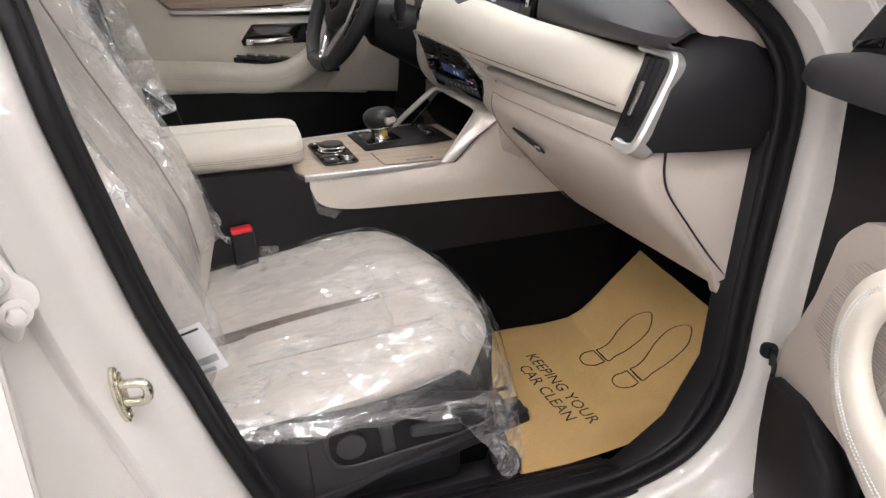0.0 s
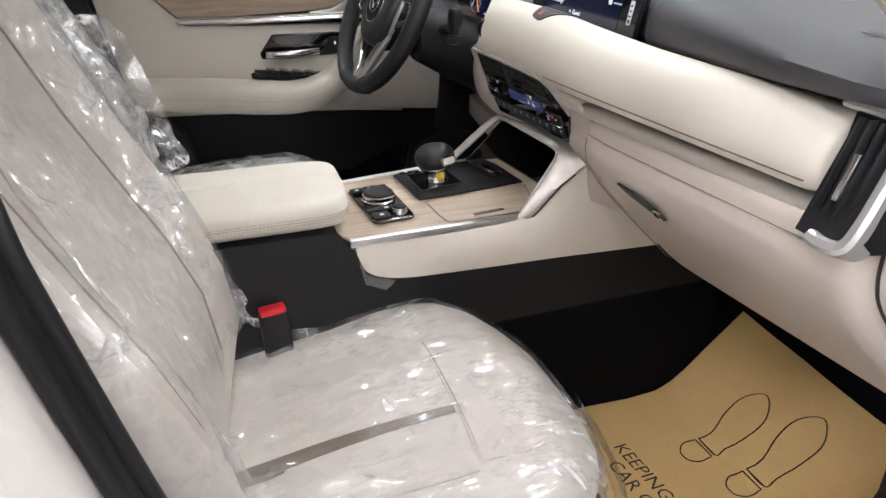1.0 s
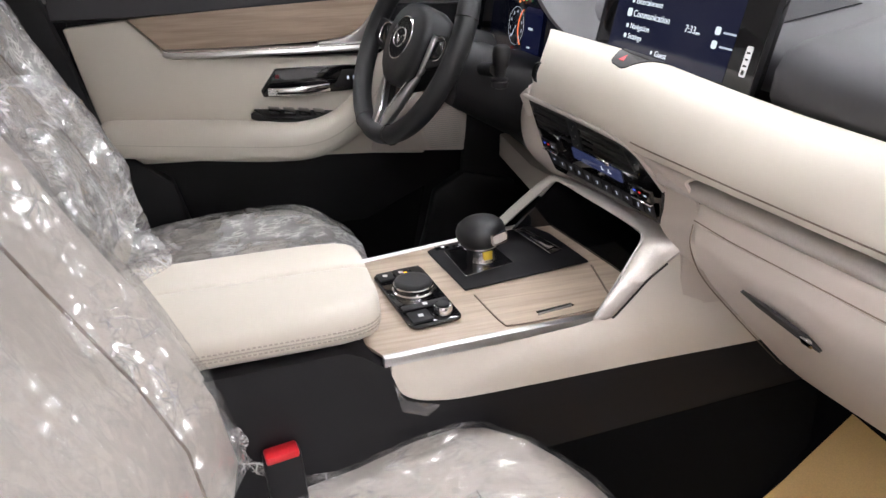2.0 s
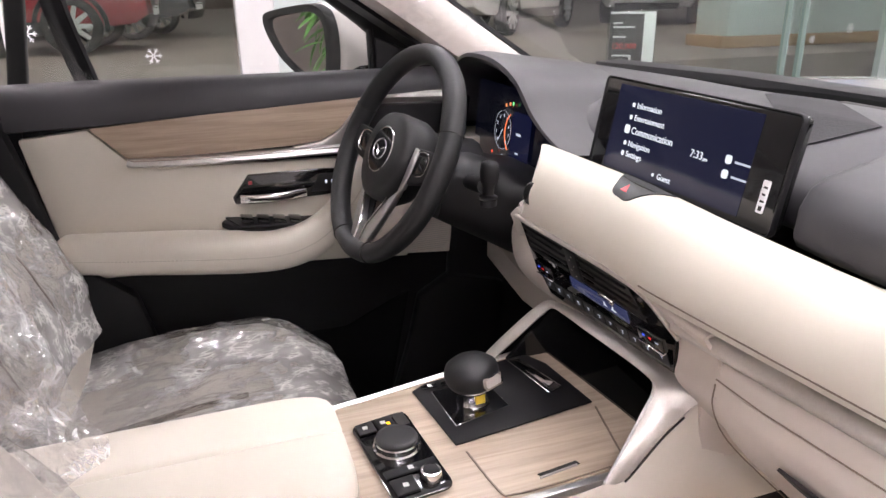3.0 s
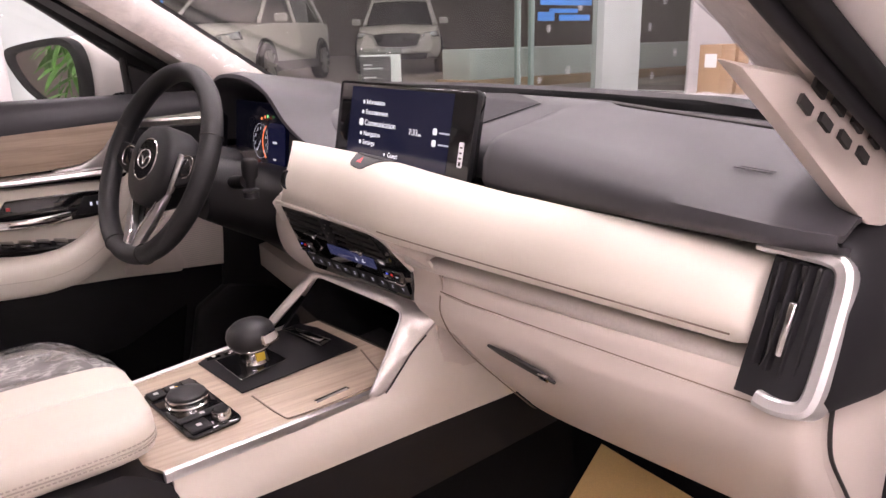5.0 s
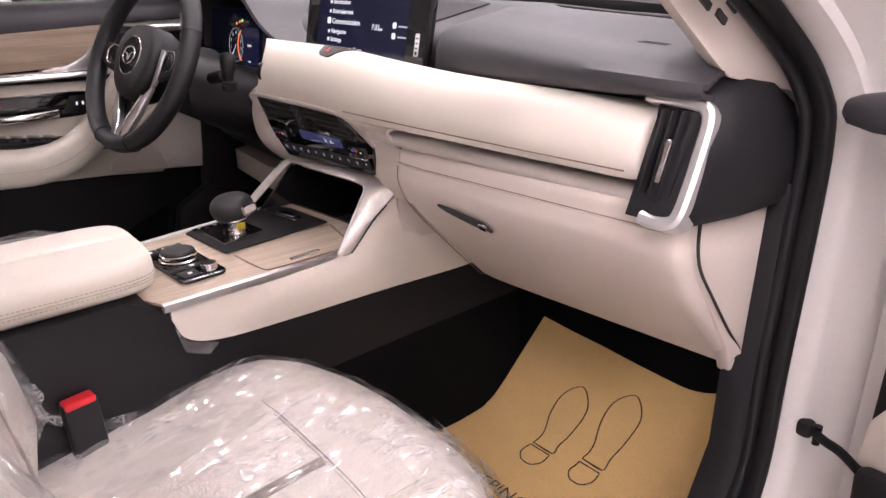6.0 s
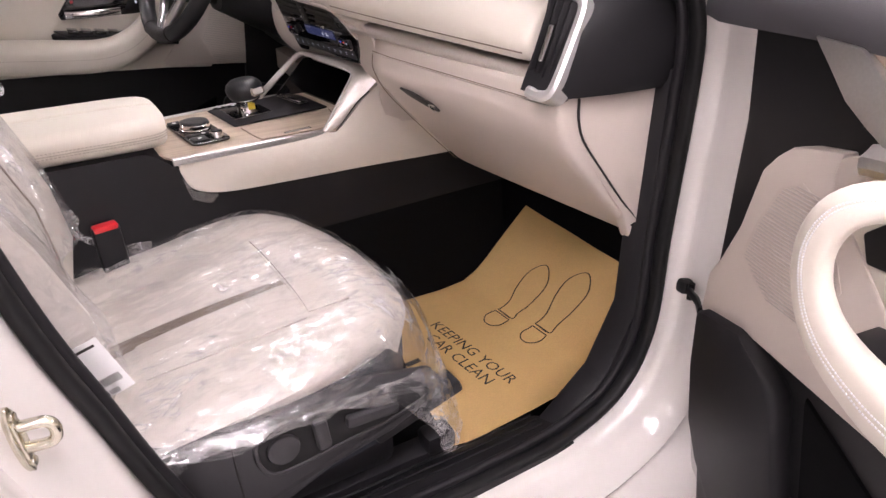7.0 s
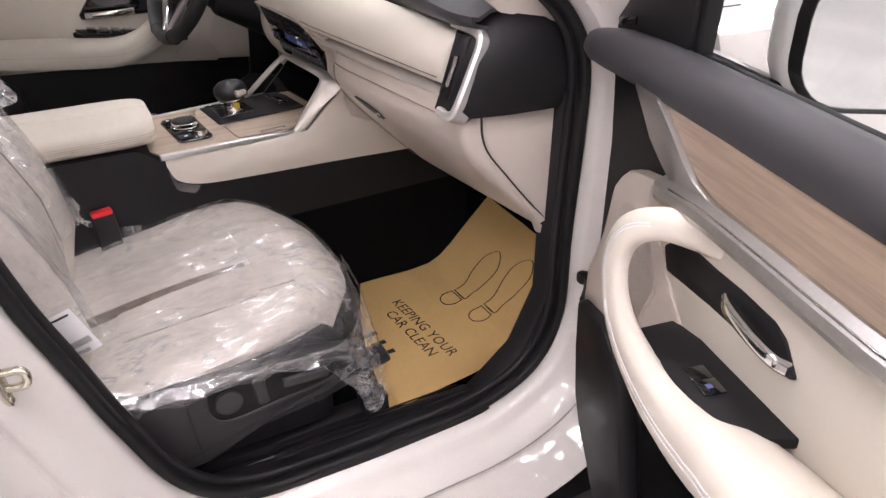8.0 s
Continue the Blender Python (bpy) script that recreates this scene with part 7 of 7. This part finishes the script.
def mat_words(text, size, x, y, ang):
    cu = bpy.data.curves.new("print", "FONT")
    cu.body, cu.size, cu.align_x, cu.resolution_u = text, size, "CENTER", 2
    ob = bpy.data.objects.new("print", cu)
    me = bpy.data.meshes.new_from_object(ob)
    bpy.data.objects.remove(ob)
    bpy.data.curves.remove(cu)
    c, s = math.cos(radians(ang)), math.sin(radians(ang))
    for v in me.vertices:
        px, py = x + v.co.x * c - v.co.y * s, y + v.co.x * s + v.co.y * c
        v.co = mat_point(*mat_solve(px, py)) + Vector((0, 0, 0.0012))
    part("printed_line", me, INK, MAT)


mat_words("KEEPING YOUR", 0.0345, 0.640, -0.398, -90 + 5)
mat_words("CAR CLEAN", 0.0345, 0.607, -0.405, -90 + 5)
for k in range(3):
    lay_line([(0.526 + .004 * k, -0.372 - 0.036 * k), (0.556 + .004 * k, -0.370 - 0.036 * k)], 0.012, "printed_bar")
# ---- glass front, forecourt and what stands there ----
MINT = material("pale_mint_panel", (0.52, 0.58, 0.565), 0.4, mottled=(1.5, 0.05))
BLUE = material("blue_vinyl", (0.06, 0.24, 0.62), 0.5)
FROST = material("white_vinyl", (0.85, 0.86, 0.88), 0.6)
REDPAINT = material("deep_red_paint", (0.30, 0.012, 0.02), 0.3, coat=1.0, mottled=(3, 0.05))
GREYPAINT = material("graphite_paint", (0.06, 0.062, 0.068), 0.35, coat=1.0, mottled=(3, 0.05))
CARGLASS = material("dark_car_window", (0.02, 0.022, 0.025), 0.05, coat=0.5)
LAMPGLASS = material("headlamp_lens", (0.75, 0.78, 0.82), 0.08, 0.6)
TYRE = material("tyre_rubber", (0.015, 0.015, 0.016), 0.8, grain=(90, 0.2))
TAN = wood_material("tan_board", (0.45, 0.30, 0.18), (0.33, 0.21, 0.12))

edges_x = [-9.0, -4.0, -1.14, 0.50, 1.55, 6.05, 7.45, 8.2, 9.45, 11.5, 16.0]
for k, (a, b) in enumerate(zip(edges_x, edges_x[1:])):
    if a in (0.50, 9.45):
        continue
    w = fixed("window_%d" % (k + 1), box(a + 0.02, b - 0.02, 5.495, 5.505, 0.12, 3.9), SHOPGLASS, "tall clear shop window", "window")
    part("sill", box(a, b, 5.44, 5.56, 0.0, 0.12, 0.01), POST, w)
    part("head", box(a, b, 5.44, 5.56, 3.9, 4.2, 0.01), POST, w)
EDGE = material("green_glass_edge", (0.30, 0.40, 0.37), 0.15, coat=0.5)
for x0, x1 in ((-4.03, -3.97), (-1.155, -1.125), (11.45, 11.55)):
    fixed("trim", box(x0, x1, 5.45, 5.55, 0.12, 3.9, 0.004), POST, "slim white window bar", "window bar")
for x0, x1 in ((6.04, 6.056), (6.262, 6.275)):
    fixed("trim", box(x0, x1, 5.45, 5.55, 0.12, 3.9, 0.002), EDGE, "pale green polished edge of a glass door", "glass edge")
fixed("wall_post", box(0.50, 0.80, 5.40, 5.60, 0, 4.2, 0.015), POST, "white lacquered post of the glass front", "post")
# opaque pale panel put in place of one pane of the glass front
fixed("wall_panel", box(0.80, 1.55, 5.47, 5.53, 0, 4.2, 0.004), MINT, "pale white-green panel in the glass front", "wall panel")
fixed("wall_post", box(7.45, 8.20, 5.40, 5.60, 0, 4.2, 0.015), MINT, "pale lacquered post of the glass front", "post")


fixed("wall_panel", box(9.45, 11.5, 5.47, 5.53, 0, 4.2, 0.004), POST, "pale grey-white lacquered wall panel", "wall panel")


def snowflake(x, z, r):
    ob = thing("snowflake_decal", (x, 5.487, z), "white snowflake sticker on the shop window", "window sticker", "snowflake stickers")
    bms = []
    for k in range(6):
        m = pose(x, 5.488, z, 90, 0, 0) @ pose(0, 0, 0, 0, 0, 60 * k)
        bms.append(moved(slab([(0.10 * r, -0.07 * r, 0), (r, -0.05 * r, 0), (r, 0.05 * r, 0), (0.10 * r, 0.07 * r, 0)], (0, 0, 0.002)), m))
        for s in (-1, 1):
            bms.append(moved(slab([(0.5 * r, 0, 0), (0.78 * r, s * 0.28 * r, 0), (0.84 * r, s * 0.22 * r, 0), (0.58 * r, -s * 0.02 * r, 0)], (0, 0, 0.002)), m))
    part("flake", joined(*bms), FROST, ob)


for x, z, r in ((-1.0, 1.02, 0.07), (-0.15, 0.83, 0.065), (-0.32, 1.34, 0.065), (6.55, 1.35, 0.05), (6.9, 0.85, 0.06), (7.1, 1.6, 0.05), (6.4, 0.75, 0.045), (8.5, 1.35, 0.06), (9.1, 1.0, 0.06), (8.8, 1.7, 0.06), (9.8, 1.5, 0.06), (8.6, 0.7, 0.05)):
    snowflake(x, z, r)
for x, z, w in ((1.62, 1.50, 0.10), (1.78, 1.50, 0.10), (1.94, 1.50, 0.08)):
    ob = thing("blue_lettering", (x, 5.48, z), "bright blue vinyl letter shape on the shop window", "window lettering", "blue window letters")
    part("letter_shape", joined(box(x, x + w * 0.25, 5.485, 5.488, z, z + 0.15), box(x + w * 0.75, x + w, 5.485, 5.488, z, z + 0.15), box(x + w * 0.25, x + w * 0.75, 5.485, 5.488, z + 0.05, z + 0.09)), BLUE, ob)
for k, (x, z, w, h) in enumerate(((6.40, 1.62, 0.9, 0.10), (6.36, 1.44, 0.28, 0.10), (6.72, 1.44, 0.55, 0.07), (6.55, 1.53, 0.5, 0.05))):
    ob = thing("blue_lettering", (x, 5.48, z), "bright blue vinyl line of writing on the shop window", "window lettering", "blue window letters")
    part("letter_bar", box(x, x + w, 5.485, 5.488, z, z + h), BLUE, ob)

# low pale block with a tan foot, added beyond the front of the car
CT = thing("low_pale_block", (9.0, 6.9, 0.58), "long pale low block with a tan foot, added outside", "counter")
part("block_body", box(6.3, 14, 6.7, 7.3, 0.72, 1.12, 0.01), MINT, CT)
part("block_foot", box(6.2, 14.1, 6.65, 7.35, 0.58, 0.72, 0.01), TAN, CT, "tan board foot")
# tan boxes modelled in place of reflections in the glass
for x, w in ((6.62, 0.24), (6.92, 0.2)):
    ob = thing("reflection_box", (x, 3.3, 0), "tall tan box with a white card, standing in for a reflection", "display stand", "board stands")
    part("body", box(x, x + w, 3.2, 3.45, 0, 1.14, 0.006), TAN, ob)
    part("card", box(x - 0.004, x + 0.002, 3.25, 3.38, 0.92, 1.05), PAPER, ob)
ob = thing("white_cabinet", (7.7, 3.2, 0), "plain white two-door cabinet on the floor", "cabinet")
part("body", box(7.3, 8.1, 2.7, 3.5, 0, 1.05, 0.01), POST, ob)
part("door", box(7.29, 7.3, 2.75, 3.08, 0.05, 1.0, 0.002), POST, ob)
part("door", box(7.29, 7.3, 3.12, 3.45, 0.05, 1.0, 0.002), POST, ob)

# price stand in front of the bonnet
SG = thing("price_stand", (2.33, 2.67, 0), "clear acrylic price stand with a dark poster", "price sign")
pm = facing((2.33, 2.67, 1.05), (0.8406, -0.5417, 0), (0, 0, 1))
part("foot", box(2.18, 2.48, 2.52, 2.82, 0, 0.02, 0.004), POST, SG)
part("pole", tube([(2.335, 2.68, 0.02), (2.335, 2.68, 0.95)], 0.015, 12), SATIN, SG)
part("acrylic_panel", moved(box(-0.125, 0.125, -0.16, 0.16, 0.004, 0.010, 0.001), pm), SHOPGLASS, SG)
part("white_card", moved(box(-0.112, 0.118, -0.15, 0.125, -0.004, 0.0, 0.0005), pm), PAPER, SG)
post_ = part("poster", moved(box(-0.112, 0.060, -0.15, 0.115, 0.0005, 0.002), pm), material("dark_poster", (0.05, 0.045, 0.045), 0.5), SG, "dark printed poster")
for y, w in ((0.065, 0.05), (0.045, 0.11), (-0.005, 0.07), (-0.10, 0.10)):
    part("text_bar", moved(box(-0.095, -0.095 + w, y, y + 0.008, 0.002, 0.0028), pm), PAPER, post_)
lettering("120,000", 0.040, pm @ pose(-0.100, -0.060, 0.0025), material("red_print", (0.75, 0.06, 0.05), 0.5), post_, name="price")


# parked cars
def parked_car(name, at, heading, paint, label):
    ob = thing(name, at, label, "car", "parked cars")
    m = pose(*at, 0, 0, heading)
    T = lambda bm: moved(bm, m)
    sec = [(-2.28, 0.62, 0.55, 0.98, 0.72), (-2.2, 0.82, 0.40, 1.06, 0.80), (-1.6, 0.92, 0.30, 1.08, 0.86), (-0.6, 0.93, 0.28, 1.06, 0.87), (0.6, 0.93, 0.28, 1.04, 0.87), (1.2, 0.93, 0.29, 1.02, 0.86), (1.75, 0.91, 0.32, 0.97, 0.82), (2.12, 0.86, 0.36, 0.90, 0.76), (2.28, 0.74, 0.46, 0.82, 0.66)]
    rings = [[(x, y, z) for y, z in ((-w * 0.9, zb), (-w, zb + 0.12), (-w, 0.62), (-wt - 0.03, zt - 0.10), (-wt, zt - 0.02), (-wt * 0.6, zt), (0, zt + 0.02), (wt * 0.6, zt), (wt, zt - 0.02), (wt + 0.03, zt - 0.10), (w, 0.62), (w, zb + 0.12), (w * 0.9, zb))] for x, w, zb, zt, wt in sec]
    body = part("body", T(loft(rings)), paint, ob, "", 45)
    cab = [(-2.1, 0.72, 1.02, 1.10, 0.66), (-1.75, 0.78, 1.02, 1.52, 0.60), (-0.9, 0.80, 1.02, 1.62, 0.62), (0.1, 0.80, 1.02, 1.62, 0.62), (0.55, 0.80, 1.02, 1.50, 0.60), (1.25, 0.76, 1.0, 1.03, 0.70)]
    part("windows", T(loft([[(x, -w, zb), (x, -wt, zt), (x, 0, zt + 0.02), (x, wt, zt), (x, w, zb)] for x, w, zb, zt, wt in cab])), CARGLASS, ob, "dark tinted windows", 30)
    part("roof", T(thick(loft([[(x, y * w, 1.625 + 0.03 * (1 - y * y) - dz) for y in np.linspace(-1, 1, 7)] for x, w, dz in ((-1.9, 0.58, 0.09), (-1.5, 0.63, 0.01), (-0.4, 0.64, -0.01), (0.2, 0.63, 0.01), (0.5, 0.60, 0.09))], False), 0.02)), paint, ob)
    for s in (-1, 1):
        for pts in ([(1.25, 0.76, 1.03), (0.45, 0.62, 1.55)], [(-0.25, 0.81, 1.03), (-0.3, 0.645, 1.60)], [(-2.1, 0.74, 1.05), (-1.75, 0.62, 1.55)]):
            part("pillar", T(tube([(x, s * y, z) for x, y, z in pts], 0.035, 8)), paint, ob)
        part("headlamp", T(slab([(2.20, s * 0.80, 0.86), (2.28, s * 0.52, 0.80), (2.285, s * 0.52, 0.74), (2.19, s * 0.84, 0.77)], (0.015, 0, 0), 0.01)), LAMPGLASS, ob, "clear headlamp")
        part("lamp_surround", T(slab([(2.17, s * 0.83, 0.87), (2.268, s * 0.50, 0.82), (2.275, s * 0.50, 0.73), (2.16, s * 0.87, 0.75)], (0.015, 0, 0), 0.005)), CARGLASS, ob)
        part("mirror", T(box(0.75, 0.92, s * 0.98 - 0.1, s * 0.98 + 0.1, 1.03, 1.17, 0.04, 3)), paint, ob)
        part("side_cladding", T(box(-1.2, 1.2, s * 0.925 - 0.02, s * 0.925 + 0.02, 0.24, 0.40, 0.01)), DARK, ob)
        for x in (-1.42, 1.42):
            wl = part("wheel", T(moved(sweep([(0.29 * math.cos(a), 0.29 * math.sin(a), 0) for a in np.linspace(0, 2 * math.pi, 32, endpoint=False)], oblong(0.11, 0.20, 0.04, 3), (0, 0, 1), True), pose(x, s * 0.86, 0.345, 90, 0, 0))), TYRE, ob, "black tyre")
            part("rim", T(moved(joined(*[moved(slab([(0.02, -0.035, 0), (0.245, -0.022, 0), (0.245, 0.022, 0), (0.02, 0.035, 0)], (0, 0, 0.02)), pose(0, 0, 0, 0, 0, 36 * k)) for k in range(10)]), pose(x, s * 0.95, 0.345, -90 * s, 0, 0))), SATIN, wl, "silver spoked rim")
            part("arch", T(moved(sweep([(0.40 * math.cos(a), 0.40 * math.sin(a), 0) for a in np.linspace(-0.2, math.pi + 0.2, 18)], oblong(0.06, 0.05, 0.015, 2), (0, 0, 1)), pose(x, s * 0.915, 0.345, 90, 0, 0))), DARK, ob)
    grille = part("grille", T(slab([(2.265, -0.50, 0.80), (2.29, -0.30, 0.83), (2.29, 0.30, 0.83), (2.265, 0.50, 0.80), (2.285, 0.40, 0.58), (2.29, 0.0, 0.53), (2.285, -0.40, 0.58)], (0.02, 0, 0), 0.01)), GLOSS, ob, "black grille")
    part("grille_edge", T(tube(curve([(2.30, -0.52, 0.79), (2.305, -0.40, 0.57), (2.31, 0, 0.525), (2.305, 0.40, 0.57), (2.30, 0.52, 0.79)], 5), 0.014, 8)), CHROME, grille)
    part("badge", T(moved(tube([(0.07 * math.cos(a), 0.055 * math.sin(a), 0) for a in np.linspace(0, 2 * math.pi, 20, endpoint=False)], 0.012, 6, True), facing((2.315, 0, 0.70), (0, 1, 0), (0, 0, 1)))), CHROME, grille)
    part("plate", T(box(2.30, 2.32, -0.26, 0.26, 0.44, 0.55, 0.003)), PAPER, ob)
    part("bumper_mouth", T(slab([(2.25, -0.62, 0.42), (2.27, 0, 0.42), (2.25, 0.62, 0.42), (2.21, 0.58, 0.30), (2.23, 0, 0.29), (2.21, -0.58, 0.30)], (0.03, 0, 0), 0.01)), DARK, ob)
    return ob


parked_car("parked_car", (10.0, 13.7, 0.58), 233, PAINT, "white sport utility car parked facing the shop")
parked_car("parked_car", (5.4, 11.9, 0.58), 224, PAINT, "white sport utility car parked at a slant outside")
parked_car("parked_car", (-2.55, 10.3, 0.58), -4, REDPAINT, "deep red car parked along the glass front")
parked_car("parked_car", (-1.9, 13.4, 0.58), -12, GREYPAINT, "dark grey car parked behind the red one")

# leafy plant that shows in the far wing mirror
PLANT = thing("potted_plant", (-2.7, 1.95, 0), "tall leafy green plant in a dark pot", "plant")
part("pot", loft([[(-2.7 + r * math.cos(a), 1.95 + r * math.sin(a), z) for a in np.linspace(0, 2 * math.pi, 20, endpoint=False)] for r, z in ((0.15, 0), (0.20, 0.38), (0.21, 0.40), (0.18, 0.40), (0.17, 0.34))]), DARK, PLANT)
LEAF = material("green_leaf", (0.06, 0.20, 0.02), 0.45, mottled=(9, 0.3))
rnd = random.Random(4)
bms = []
for k in range(9):
    a = rnd.uniform(0, 6.28)
    bms.append(tube(curve([(-2.7, 1.95, 0.34), (-2.7 + 0.10 * math.cos(a), 1.95 + 0.10 * math.sin(a), 0.9), (-2.7 + 0.22 * math.cos(a), 1.95 + 0.22 * math.sin(a), 1.5 + 0.25 * rnd.random())], 4), 0.008, 6))
part("stems", joined(*bms), LEAF, PLANT)
bms = []
for k in range(260):
    a, h, r = rnd.uniform(0, 6.28), rnd.uniform(0.5, 1.75), rnd.uniform(0.03, 0.24)
    L, W = rnd.uniform(0.14, 0.26), rnd.uniform(0.015, 0.03)
    bms.append(moved(loft([[(x * L, -w * W, -0.35 * x * x * L), (x * L, 0, -0.35 * x * x * L + 0.006), (x * L, w * W, -0.35 * x * x * L)] for x, w in ((0, 0.15), (0.3, 0.9), (0.6, 1.0), (0.85, 0.6), (1.0, 0.05))], False), pose(-2.7 + r * math.cos(a), 1.95 + r * math.sin(a), h, rnd.uniform(-20, 20), rnd.uniform(-10, 60), math.degrees(a) + rnd.uniform(-50, 50))))
part("leaves", joined(*bms), LEAF, PLANT)
